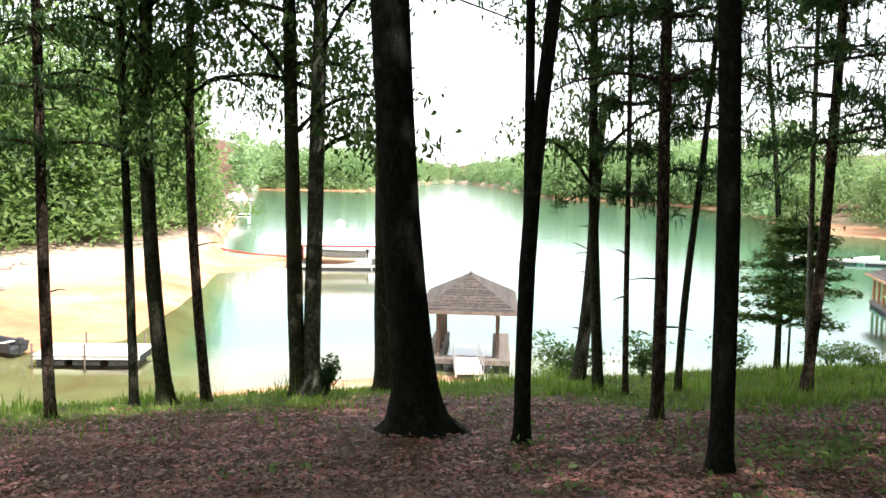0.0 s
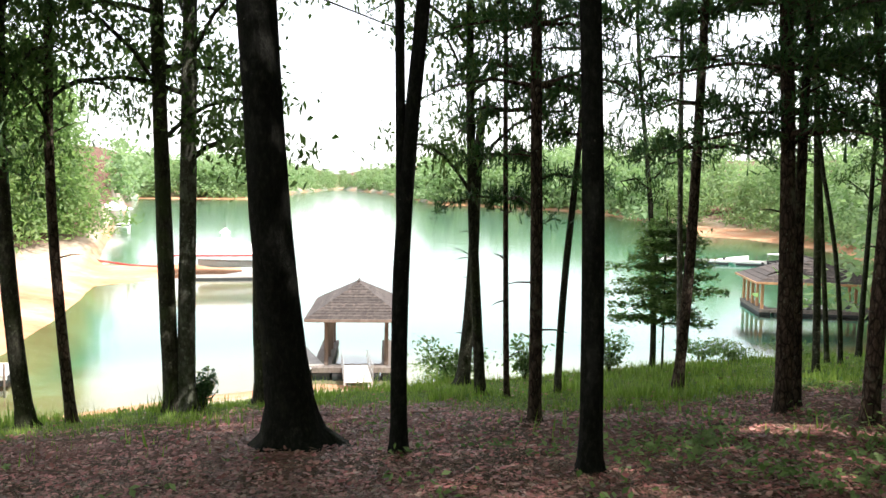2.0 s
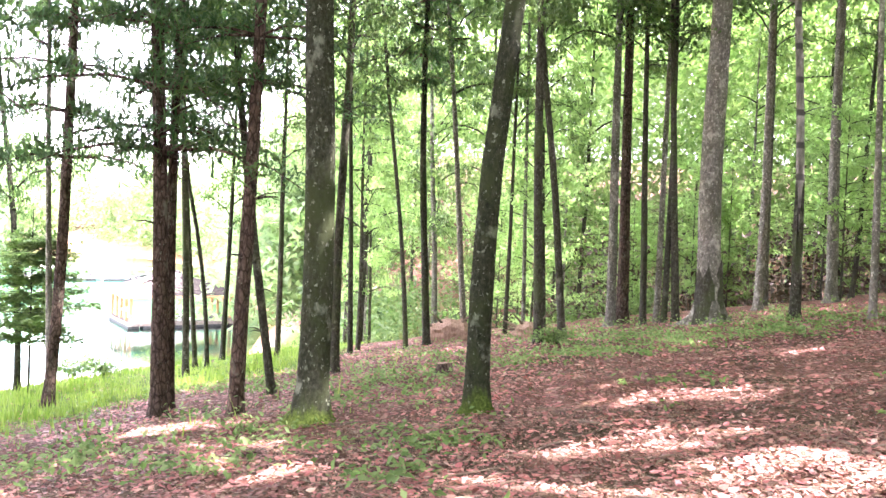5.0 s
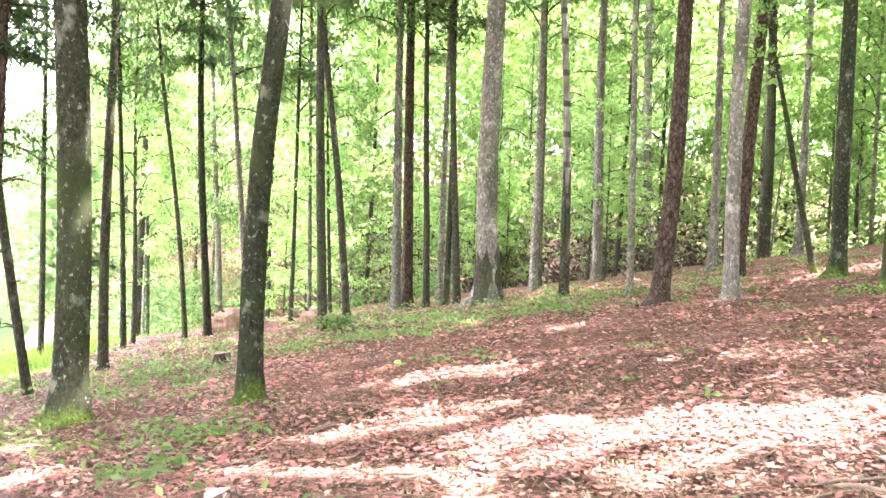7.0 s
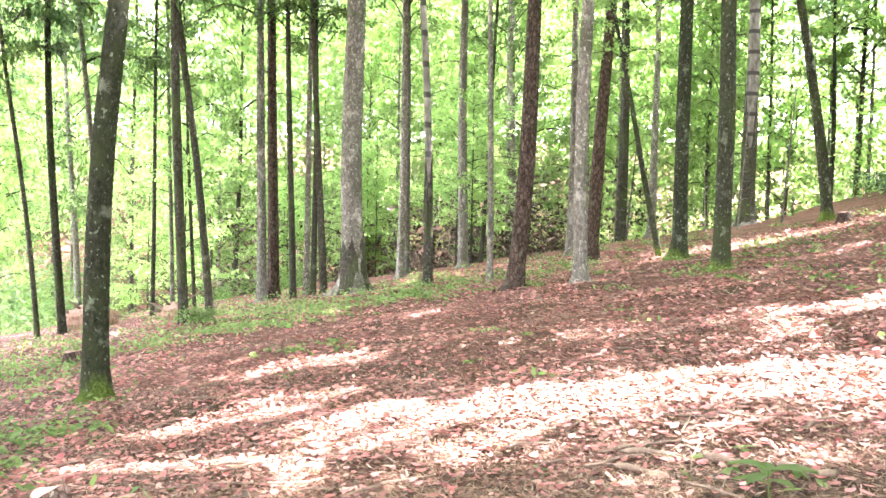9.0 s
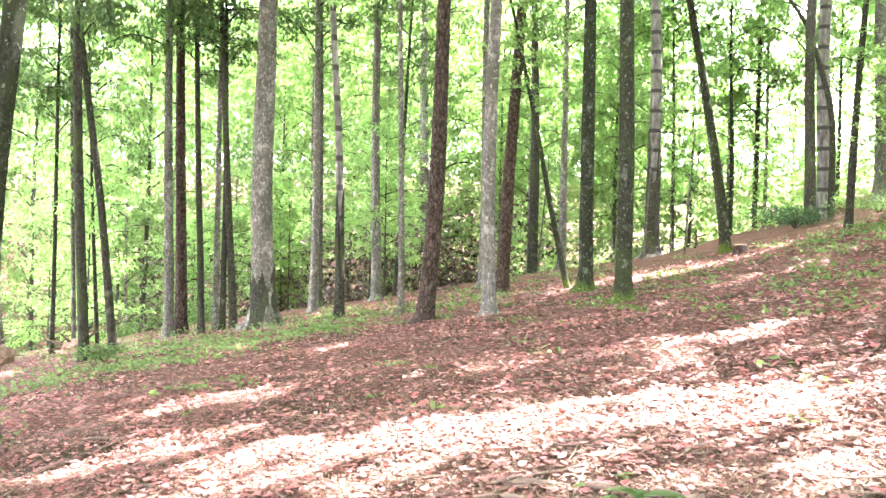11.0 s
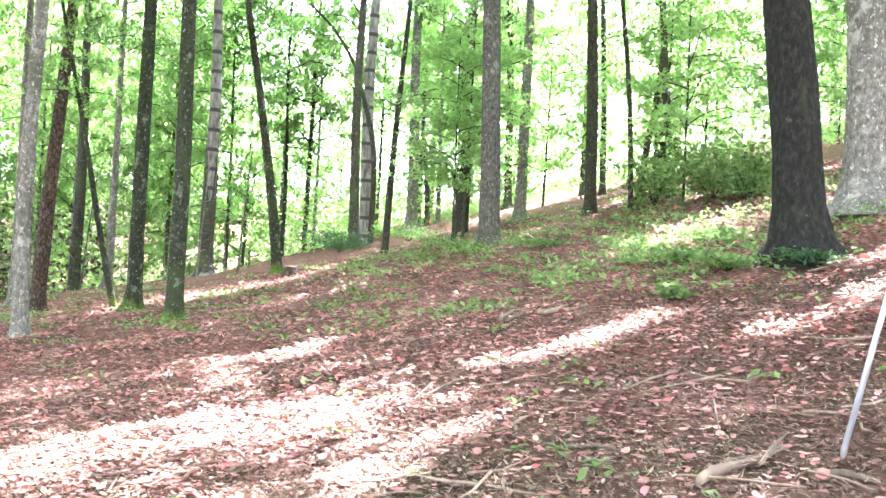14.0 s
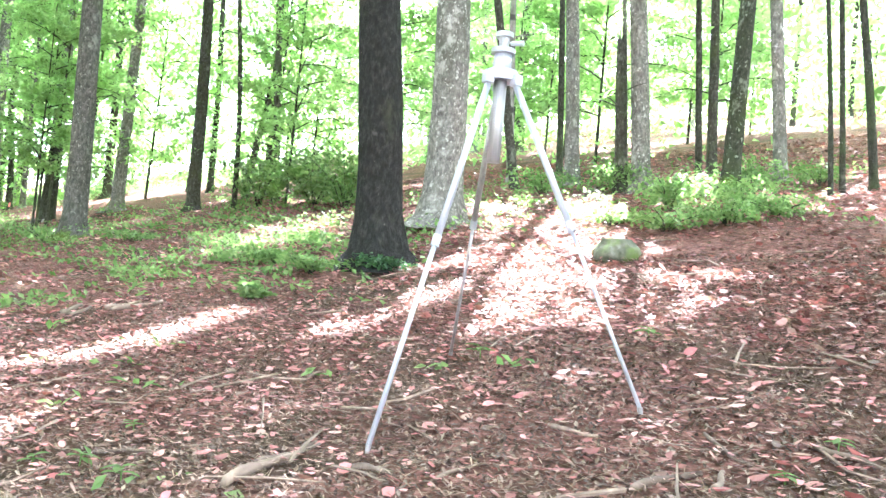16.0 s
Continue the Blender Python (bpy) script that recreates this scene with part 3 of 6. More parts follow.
def tree(kind, x, y, dia, lean_x, lean_y, height, crown, crown_from, crown_size, label, bend=0.0, stop=None, fork=None, spread=(0.0, 0.0), bow=(0.0, 0.0, 8.0), dark_foot=0.0):
    """A tree: tapered trunk with a flared foot, limbs and a leafy crown."""
    tree_count[0] += 1
    seed = tree_count[0]
    g = np.random.default_rng(900 + seed)
    z0 = floor_at(x, y) - 0.12
    top = stop or height
    n = 18
    path, radii = [], []
    ph = g.uniform(0, 6.28, 2)
    for i in range(n):
        h = top * (i / (n - 1)) ** 2.1
        sway = dia * 0.1 * min(1, h / 3)
        hb = min(h, bow[2])
        curve = hb * hb + 2 * hb * (h - hb) * 0.5
        path.append([lean_x * h + bow[0] * curve + sway * math.sin(0.55 * h + ph[0]) + bend * math.sin(0.4 * h), lean_y * h + bow[1] * curve + sway * math.sin(0.48 * h + ph[1]), h])
        r = 0.5 * dia * (1.06 - 0.8 * h / height)
        r *= 1 + 0.9 * math.exp(-h / (0.4 * dia + 0.04))
        radii.append(max(0.012, r))
    name = {"pine": "pine_tree", "broad": "hardwood_tree", "high": "hardwood_tree", "sparse": "hardwood_tree", "under": "young_tree", "young": "young_tree", "layer": "young_tree"}.get(crown, "bare_trunk")
    e = empty(name, x, y, z0)
    sides = 20 if dia > 0.24 else 10
    v, f = tube(path, radii, sides, 0.06, seed)
    if dia > 0.24:                                        # roots that run out from the foot
        lobes = [(a + g.uniform(-0.3, 0.3), g.uniform(0.5, 1.25)) for a in np.arange(5) * 1.2566]
        for k in range(sides * n):
            p = path[k // sides]
            if p[2] < 1.6 * dia:
                d = np.array([v[k][0] - p[0], v[k][1] - p[1], 0.0])
                a = math.atan2(d[1], d[0])
                out = sum(s * max(0.0, math.cos(a - q)) ** 9 for q, s in lobes) - 0.25
                v[k] = np.array(v[k]) + d * 0.75 * out * math.exp(-p[2] / (0.45 * dia))
    pieces = [(v, f)]
    if kind in ("pine", "banded") or not crown:
        for k in range(9):                                # dead stubs of shed branches
            h = g.uniform(1.2, min(top * 0.8, 9))
            i = max(1, int((h / top) ** 0.476 * (n - 1)))
            a, rise = g.uniform(0, 6.28), g.uniform(-0.1, 0.4)
            c, L = np.array(path[i]), g.uniform(0.08, 0.5)
            d = np.array([math.cos(a), math.sin(a), rise])
            pieces.append(tube([c + d * radii[i] * 0.7, c + d * (radii[i] + L * 0.5) + [0, 0, 0.02], c + d * (radii[i] + L)], [0.016, 0.011, 0.004], 5, 0.1, k))
    if stop:                                              # a splintered top
        for k in range(5):
            a = k * 1.26
            c = np.array(path[-1]) + np.array([math.cos(a), math.sin(a), 0]) * radii[-1] * 0.6
            pieces.append(tube([c - [0, 0, 0.1], c + [0, 0, g.uniform(0.05, 0.35)]], [radii[-1] * 0.35, 0.006], 5, 0.1, k))
    v, f = join(pieces)
    mesh_object("trunk", v, f, BARK[kind], e, True)
    if dark_foot:                                            # a sleeve of darker bark with a ragged upper edge round the foot
        sides = 16
        hs = [0.0, 0.05, 0.12, 0.25, 0.45, 0.7, 1.0]
        low = [[float(np.interp(dark_foot * u, [p[2] for p in path], [p[k] for p in path])) for k in (0, 1)] + [dark_foot * u] for u in hs]
        rad = [float(np.interp(dark_foot * u, [p[2] for p in path], radii)) * 1.05 + 0.012 for u in hs]
        fv, ff = tube(low, rad, sides, 0.04, seed + 3)
        for j in range(sides):
            fv[-sides + j] = fv[-sides + j] + np.array([0, 0, dark_foot * (0.3 * math.sin(j * 2.1 + seed) + 0.16 * math.sin(j * 4.7) - 0.1)])
        mesh_object("foot_bark", fv, ff[:-1], BARK["dark"], e, True)["label"] = "darker bark round the foot"
    if fork:
        fh, fx, fy, fd = fork
        i = int(np.argmin([abs(p[2] - fh) for p in path]))
        fp = [[path[i][0] + fx * u * (height - fh) * min(1, 0.4 + u), path[i][1] + fy * u * (height - fh) * min(1, 0.4 + u), path[i][2] + u * (height - fh)] for u in [k / 9 for k in range(10)]]
        fv, ff = tube(fp, [max(0.012, 0.5 * fd * (1 - 0.85 * k / 9)) for k in range(10)], 10, 0.06, seed + 5)
        mesh_object("second_stem", fv, ff, BARK[kind], e, True)
    if crown == "high":
        HIGH.append((e, x, y, z0, lean_x, lean_y, height, crown_from))
    elif crown:
        c = CROWNS[crown][seed % len(CROWNS[crown])]
        k = crown_from / top
        i = min(n - 1, int(round((k ** 0.476) * (n - 1))))
        m = Matrix.Translation((path[i][0] + spread[0], path[i][1] + spread[1], crown_from)) @ Matrix.Rotation(g.uniform(0, 6.28), 4, "Z") @ Matrix.Diagonal((crown_size, crown_size, max(0.3, (height - crown_from) / (9.0 if crown not in ("under", "young") else 6.5)), 1))
        o = new("crown", c)
        o.parent = e
        o.matrix_local = m
    return tagged(e, label, "tree", "trees of the wood")


def bent_tree(x, y, dia, points, label):
    """A tree whose trunk arches over, with thin limbs."""
    e = empty("hardwood_tree", x, y, floor_at(x, y))
    pts = []
    for a, b in zip(points, points[1:]):
        for u in (0, 0.33, 0.66):
            pts.append([a[k] + (b[k] - a[k]) * u for k in range(3)])
    pts.append(list(points[-1]))
    sm = [pts[0]] + [[(pts[i - 1][k] + pts[i][k] * 2 + pts[i + 1][k]) / 4 for k in range(3)] for i in range(1, len(pts) - 1)] + [pts[-1]]
    v, f = tube(sm, [0.5 * dia * (1.1 - 0.8 * i / len(sm)) for i in range(len(sm))], 9, 0.06, 77)
    mesh_object("trunk", v, f, BARK["dark"], e, True)
    o = new("crown", CROWNS["under"][1])
    o.parent = e
    o.matrix_local = Matrix.Translation(points[-1]) @ Matrix.Diagonal((0.5, 0.5, 0.4, 1))
    return tagged(e, label, "tree", "trees of the wood")


tree("pine", -5.83, 12.63, 0.17, -0.030, -0.014, 18.1, "pine", 4.0, 0.80, "tall pine with sparse level branches", bow=(0.0022, 0.0010, 6.3))
tree("dark", -5.10, 14.12, 0.16, -0.029, -0.010, 17.7, "broad", 4.5, 0.70, "slender dark trunk above the lake bank with leafy boughs", bow=(0.0013, 0.0005, 6.8))
tree("dark", -4.57, 14.21, 0.26, -0.121, -0.039, 20.3, "broad", 5.0, 0.90, "slender dark trunk above the lake bank with leafy boughs", bow=(0.0123, 0.0039, 6.9))
tree("pine", -4.03, 14.70, 0.18, -0.095, -0.026, 18.6, "broad", 4.5, 0.70, "slender dark trunk above the lake bank with leafy boughs", bow=(0.0091, 0.0025, 7.1))
tree("dark", -2.55, 15.60, 0.29, -0.063, -0.010, 21.3, "broad", 4.5, 1.00, "slimmer stem of a twin dark hardwood with low leafy boughs", bow=(0.0049, 0.0008, 7.3))
tree("grey", -2.31, 15.59, 0.31, -0.015, -0.002, 21.0, "broad", 4.5, 1.00, "twin dark hardwood with lichen-spotted upper bark", bow=(0.0044, 0.0007, 7.4))
tree("dark", -1.06, 16.57, 0.31, -0.003, -0.000, 21.4, "high", 9.0, 1.00, "dark hardwood standing behind a thicker trunk", bow=(-0.0030, -0.0002, 7.7))
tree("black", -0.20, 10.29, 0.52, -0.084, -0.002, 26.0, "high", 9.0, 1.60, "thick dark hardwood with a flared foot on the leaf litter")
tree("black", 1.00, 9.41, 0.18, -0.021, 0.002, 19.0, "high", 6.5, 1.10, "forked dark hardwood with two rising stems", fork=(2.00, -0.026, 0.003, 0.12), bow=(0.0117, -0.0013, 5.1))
tree("dark", 3.14, 18.49, 0.28, 0.099, -0.017, 12.0, None, 9.0, 1.00, "leaning dead trunk beside a thinner tree", stop=6.2, bow=(-0.0082, 0.0014, 4.4))
tree("dark", 3.09, 15.77, 0.20, -0.061, 0.011, 18.9, "broad", 3.8, 0.80, "slender dark trunk above the lake bank with leafy boughs", bow=(0.0020, -0.0004, 7.6))
tree("pine", 3.46, 15.15, 0.11, -0.033, 0.008, 17.0, "pine", 3.5, 0.70, "tall pine with sparse level branches", bow=(0.0018, -0.0004, 7.1))
tree("pine", 3.06, 11.45, 0.18, -0.006, 0.001, 18.5, "pine", 4.5, 0.80, "tall pine with sparse level branches", bow=(-0.0013, 0.0003, 6.0))
tree("dark", 4.56, 15.66, 0.14, 0.018, -0.005, 17.4, "pine", 4.0, 0.60, "thin leaning pine behind a thicker trunk", bow=(0.0089, -0.0025, 4.1))
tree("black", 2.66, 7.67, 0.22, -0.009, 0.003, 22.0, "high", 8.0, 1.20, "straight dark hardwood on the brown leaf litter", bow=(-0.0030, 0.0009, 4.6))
tree("dark", 8.57, 20.96, 0.16, -0.002, 0.001, 14.0, "sparse", 3.5, 0.52, "slender young tree over the grassy bank", bow=(-0.0084, 0.0034, 7.6))
tree("pine", 6.96, 15.66, 0.21, 0.059, -0.025, 18.9, "pine", 4.5, 0.90, "tall pine with sparse level branches", bow=(-0.0031, 0.0013, 7.7))
tree("grey", 7.54, 16.89, 0.13, -0.023, 0.010, 16.8, "pine", 7.0, 0.42, "thin pale pine stem over the grassy bank")
tree("pine", 6.65, 11.25, 0.23, -0.014, 0.008, 19.1, "pine", 3.8, 1.00, "twin-stemmed pine with flat dark sprays", bow=(-0.0022, 0.0013, 6.1))
tree("pine", 7.10, 11.69, 0.16, -0.028, 0.017, 18.0, "pine", 4.2, 0.90, "twin-stemmed pine with flat dark sprays", bow=(0.0037, -0.0022, 6.3))
tree("dark", 10.81, 17.18, 0.16, -0.022, 0.014, 18.2, "pine", 6.0, 0.49, "tall pine with sparse level branches", bow=(-0.0021, 0.0013, 5.2))
tree("dark", 12.85, 19.99, 0.13, -0.057, 0.036, 14.0, "sparse", 5.0, 0.45, "thin dark trunk at the grass edge", bow=(-0.0013, 0.0008, 5.8))
tree("dark", 12.94, 19.56, 0.12, -0.026, 0.017, 18.5, "pine", 6.5, 0.49, "tall pine with sparse level branches", bow=(-0.0161, 0.0106, 5.0))
tree("dark", 14.75, 21.53, 0.16, 0.016, -0.011, 12.0, "sparse", 4.0, 0.45, "thin dark leaning trunk at the grass edge")
tree("pine", 6.85, 9.60, 0.20, 0.010, -0.007, 15.0, "pine", 4.5, 0.80, "forked pine whose stems stand astride", bow=(0.0017, -0.0012, 5.6))
tree("dark", 8.51, 10.93, 0.14, -0.127, 0.098, 14.0, None, 9.0, 1.00, "leaning stem that crosses the pine beside it", stop=5.6, bow=(0.0034, -0.0026, 6.2))
tree("dark", 11.12, 12.39, 0.19, -0.016, 0.015, 15.0, "broad", 6.0, 0.50, "dark trunk behind a thicker mossy one", bow=(0.0034, -0.0030, 6.0))
tree("dark", 15.01, 19.23, 0.16, 0.011, -0.008, 13.0, "sparse", 5.0, 0.45, "thin dark trunk at the grass edge", bow=(-0.0031, 0.0024, 4.7))
tree("mossy", 6.59, 7.70, 0.36, 0.004, -0.004, 22.0, "high", 12.0, 0.75, "stout mossy hardwood with a green foot", bow=(-0.0035, 0.0030, 4.9))
tree("mossy", 7.50, 5.89, 0.26, -0.028, 0.033, 19.0, "high", 11.0, 0.50, "leaning lichen-spotted hardwood on the leaf litter", bow=(0.0143, -0.0166, 4.4))
tree("dark", 22.61, 23.96, 0.27, 0.011, -0.010, 19.9, "pine", 9.0, 0.63, "tall pine with sparse level branches")
tree("dark", 22.93, 23.65, 0.14, -0.022, 0.021, 10.0, "under", 3.0, 0.60, "thin young tree at the edge of the gully")
tree("dark", 15.32, 16.51, 0.14, -0.029, 0.027, 14.0, "sparse", 6.0, 0.60, "thin dark trunk at the edge of the gully")
tree("dark", 16.37, 17.34, 0.13, 0.007, -0.006, 10.0, "under", 3.0, 0.60, "thin young tree at the edge of the gully", bow=(-0.0030, 0.0028, 5.2))
tree("dark", 16.22, 15.33, 0.13, -0.043, 0.045, 14.0, "sparse", 6.0, 0.52, "thin dark trunk at the edge of the gully", bow=(-0.0052, 0.0055, 6.3))
tree("dark", 16.96, 15.26, 0.20, -0.055, 0.060, 19.2, "pine", 7.0, 0.70, "tall pine with sparse level branches", bow=(0.0028, -0.0031, 9.4))
tree("grey", 28.41, 25.17, 0.30, -0.001, 0.002, 19.4, "sparse", 7.0, 0.68, "pale trunk beyond the edge of the gully", bow=(-0.0028, 0.0031, 10.3))
tree("grey", 18.78, 15.45, 0.18, -0.056, 0.068, 18.2, "sparse", 7.0, 0.68, "pale trunk beyond the edge of the gully", bow=(-0.0006, 0.0007, 5.0))
tree("dark", 19.72, 14.72, 0.13, 0.001, -0.002, 14.0, "sparse", 6.0, 0.52, "thin dark trunk at the edge of the gully")
tree("grey", 20.80, 14.85, 0.13, -0.017, 0.023, 15.0, "sparse", 6.0, 0.60, "thin pale trunk beyond the edge of the gully")
tree("dark", 21.00, 14.23, 0.12, -0.029, 0.041, 10.0, "under", 3.0, 0.60, "thin young tree at the edge of the gully")
tree("dark", 15.93, 10.90, 0.23, -0.039, 0.055, 18.7, "sparse", 7.0, 0.68, "dark trunk with sprouts at its foot", bow=(0.0023, -0.0032, 7.1))
tree("dark", 17.64, 11.38, 0.20, -0.047, 0.070, 18.1, "sparse", 7.0, 0.68, "dark leaning trunk beside another", bow=(-0.0030, 0.0044, 6.2))
tree("grey", 21.08, 12.05, 0.26, -0.012, 0.021, 19.2, "sparse", 8.0, 0.68, "grey trunk in a close group", bow=(0.0004, -0.0008, 4.5))
tree("pine", 21.70, 12.04, 0.33, -0.011, 0.020, 20.3, "sparse", 8.0, 0.75, "reddish trunk in a close group")
tree("dark", 20.94, 10.97, 0.19, -0.014, 0.025, 15.0, "sparse", 7.0, 0.60, "thin trunk in a close group", bow=(-0.0005, 0.0010, 7.7))
tree("grey", 21.43, 10.82, 0.18, -0.005, 0.010, 15.0, "sparse", 7.0, 0.60, "thin trunk in a close group", bow=(0.0008, -0.0014, 5.1))
tree("dark", 21.13, 10.45, 0.16, 0.001, -0.002, 15.0, "sparse", 7.0, 0.60, "thin trunk in a close group", bow=(-0.0007, 0.0014, 8.1))
tree("dark", 21.20, 10.15, 0.20, -0.019, 0.039, 18.2, "sparse", 8.0, 0.68, "thin trunk in a close group", bow=(-0.0015, 0.0029, 5.7))
tree("grey", 20.63, 8.96, 0.59, -0.014, 0.031, 27.0, "high", 11.0, 1.30, "thick pale-grey hardwood with a dark flared foot", bow=(0.0007, -0.0015, 7.7), dark_foot=1.5)
tree("grey", 24.76, 9.32, 0.25, 0.009, -0.023, 19.1, "sparse", 8.0, 0.68, "grey-brown trunk at the gully edge", bow=(-0.0022, 0.0055, 5.2))
tree("grey", 26.67, 9.83, 0.19, -0.011, 0.028, 18.0, "sparse", 8.0, 0.68, "pale thin trunk at the gully edge", bow=(0.0007, -0.0017, 5.4))
tree("banded", 20.01, 6.64, 0.20, -0.002, 0.005, 18.4, "pine", 10.0, 0.63, "ringed white pine trunk with a dark foot", bow=(-0.0020, 0.0055, 7.0), dark_foot=2.9)
tree("grey", 26.66, 7.86, 0.32, -0.007, 0.023, 20.7, "sparse", 9.0, 0.75, "straight grey-brown trunk at the gully edge")
tree("dark", 28.48, 7.82, 0.16, 0.028, -0.095, 14.0, "sparse", 7.0, 0.52, "thin dark trunk at the gully edge", bow=(-0.0052, 0.0178, 3.3))
tree("grey", 18.99, 4.74, 0.16, -0.001, 0.005, 14.0, "under", 7.5, 0.80, "slim mossy grey trunk", bow=(-0.0010, 0.0037, 6.4))
tree("grey", 34.99, 8.43, 0.48, -0.002, 0.009, 22.8, "sparse", 8.0, 0.75, "grey trunk beyond the gully edge", bow=(-0.0003, 0.0010, 11.4))
tree("pine", 16.40, 3.50, 0.32, 0.021, -0.084, 24.0, "pine", 10.0, 1.00, "pine with plated red-brown bark", bow=(-0.0020, 0.0078, 5.9))
tree("grey", 26.54, 4.29, 0.27, 0.000, -0.001, 19.0, "sparse", 9.0, 0.68, "grey trunk behind a pale one", bow=(-0.0003, 0.0014, 8.2))
tree("grey", 16.10, 2.12, 0.26, -0.007, 0.042, 22.0, "high", 9.0, 1.00, "pale grey trunk with dark blotches", bow=(0.0012, -0.0068, 5.5))
tree("pine", 22.58, 3.01, 0.34, 0.009, -0.056, 22.0, "pine", 12.0, 0.70, "leaning red-brown pine trunk", bow=(-0.0004, 0.0023, 7.1))
tree("dark", 33.82, 3.66, 0.41, -0.001, 0.009, 21.9, "sparse", 9.0, 0.75, "grey-brown trunk past the crest", bow=(-0.0001, 0.0007, 10.3))
tree("grey", 32.15, 2.37, 0.30, 0.002, -0.022, 16.0, "sparse", 8.0, 0.60, "slim pale trunk past the crest", bow=(-0.0003, 0.0036, 8.4))
tree("mossy", 20.79, 1.05, 0.15, -0.021, 0.244, 9.0, "under", 4.5, 0.50, "slim leaning stem at the foot of a larger trunk", bow=(0.0005, -0.0059, 3.6))
tree("mossy", 19.66, 0.56, 0.32, 0.000, -0.003, 22.0, "high", 9.0, 1.00, "mossy dark trunk with spreading roots", bow=(-0.0002, 0.0027, 6.0))
tree("mossy", 15.57, -0.40, 0.29, -0.000, 0.007, 21.0, "high", 10.0, 0.70, "mossy dark trunk with green moss at its roots", bow=(-0.0000, 0.0010, 4.9))
tree("banded", 33.07, -0.94, 0.49, -0.000, -0.000, 23.2, "pine", 11.0, 0.70, "ringed white pine, pale above and dark below", bow=(0.0000, 0.0014, 10.6), dark_foot=4.2)
tree("mossy", 25.47, -2.98, 0.29, 0.009, 0.111, 16.0, "sparse", 8.0, 0.60, "leaning dark trunk on the crest", bow=(0.0005, 0.0068, 8.0))
tree("dark", 39.96, -1.92, 0.21, 0.001, 0.022, 15.0, "sparse", 8.0, 0.60, "thin dark trunk past the crest")
tree("dark", 37.78, -4.12, 0.20, -0.002, -0.024, 13.0, "under", 6.0, 0.80, "thin trunk past the crest", bow=(0.0005, 0.0057, 7.4))
tree("dark", 32.41, -6.40, 0.38, 0.010, 0.056, 20.8, "sparse", 9.0, 0.68, "dark trunk beside an arching tree", bow=(-0.0008, -0.0044, 9.4))
bent_tree(32.30, -7.03, 0.22, ((0.00, 0.00, -0.10), (0.00, 0.01, 3.54), (0.09, 0.49, 5.42), (0.18, 0.96, 6.91), (0.33, 1.79, 8.22), (0.51, 2.78, 9.14)), "arching bare tree bent over the slope")
tree("banded", 33.72, -7.09, 0.54, 0.007, 0.039, 22.3, "pine", 11.0, 0.70, "ringed white pine, pale above and dark below", bow=(-0.0004, -0.0024, 10.3))
tree("dark", 24.11, -5.90, 0.20, -0.006, -0.026, 15.0, "sparse", 8.0, 0.60, "crooked thin dark trunk", bow=(-0.0004, -0.0019, 7.3))
tree("grey", 35.84, -9.47, 0.50, 0.005, 0.020, 22.1, "sparse", 9.0, 0.75, "grey trunk on the upper slope")
tree("dark", 36.58, -10.39, 0.25, 0.014, 0.053, 9.0, None, 5.0, 1.00, "short broken snag on the upper slope", stop=4.5, bow=(0.0021, 0.0081, 4.2))
tree("grey", 36.85, -10.95, 0.23, 0.007, 0.027, 13.0, "under", 6.0, 0.80, "thin trunk on the upper slope")
tree("banded", 25.37, -8.56, 0.34, -0.003, -0.011, 21.3, "pine", 11.0, 0.70, "ringed white pine on the upper slope", bow=(0.0003, 0.0010, 7.8), dark_foot=3.2)
tree("slate", 17.63, -6.85, 0.43, 0.007, 0.021, 23.0, "high", 11.0, 0.75, "straight grey-brown hardwood on the slope", bow=(0.0004, 0.0012, 5.9))
tree("dark", 35.16, -13.65, 0.35, 0.017, 0.046, 22.3, "sparse", 6.0, 0.68, "dark trunk on the upper slope", bow=(-0.0004, -0.0012, 6.5))
tree("grey", 25.12, -10.42, 0.35, 0.006, 0.016, 20.4, "sparse", 9.0, 0.75, "pale trunk with a mossy foot", bow=(-0.0005, -0.0012, 7.5))
tree("dark", 20.77, -10.77, 0.31, 0.020, 0.041, 21.4, "sparse", 9.0, 0.75, "dark trunk on the upper slope", bow=(-0.0005, -0.0010, 6.2))
tree("dark", 28.69, -14.99, 0.24, 0.010, 0.021, 18.5, "sparse", 8.0, 0.68, "dark trunk on the upper slope", bow=(0.0016, 0.0032, 5.7))
tree("dark", 18.81, -10.91, 0.13, 0.015, 0.029, 15.0, "sparse", 8.0, 0.60, "thin dark trunk in a thicket", bow=(0.0045, 0.0084, 5.4))
tree("dark", 21.24, -12.47, 0.21, -0.020, -0.036, 9.0, None, 5.0, 1.00, "leaning broken snag in a thicket", stop=4.5, bow=(-0.0114, -0.0211, 2.7))
tree("dark", 19.48, -12.42, 0.20, 0.034, 0.058, 18.2, "sparse", 8.0, 0.68, "dark trunk in a thicket", bow=(0.0018, 0.0031, 5.5))
tree("dark", 21.52, -13.42, 0.15, 0.025, 0.043, 15.0, "sparse", 7.0, 0.60, "thin dark trunk in a thicket")
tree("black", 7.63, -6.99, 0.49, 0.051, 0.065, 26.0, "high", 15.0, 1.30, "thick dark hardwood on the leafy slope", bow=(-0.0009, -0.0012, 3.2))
tree("grey", 9.63, -9.61, 0.57, 0.019, 0.021, 24.0, "high", 14.0, 0.60, "thick pale-grey hardwood with broad roots", bow=(0.0022, 0.0024, 3.6))
tree("dark", 12.39, -14.02, 0.19, 0.106, 0.103, 18.1, "high", 11.0, 0.35, "dark trunk beyond the survey tripod", bow=(0.0172, 0.0167, 1.4))
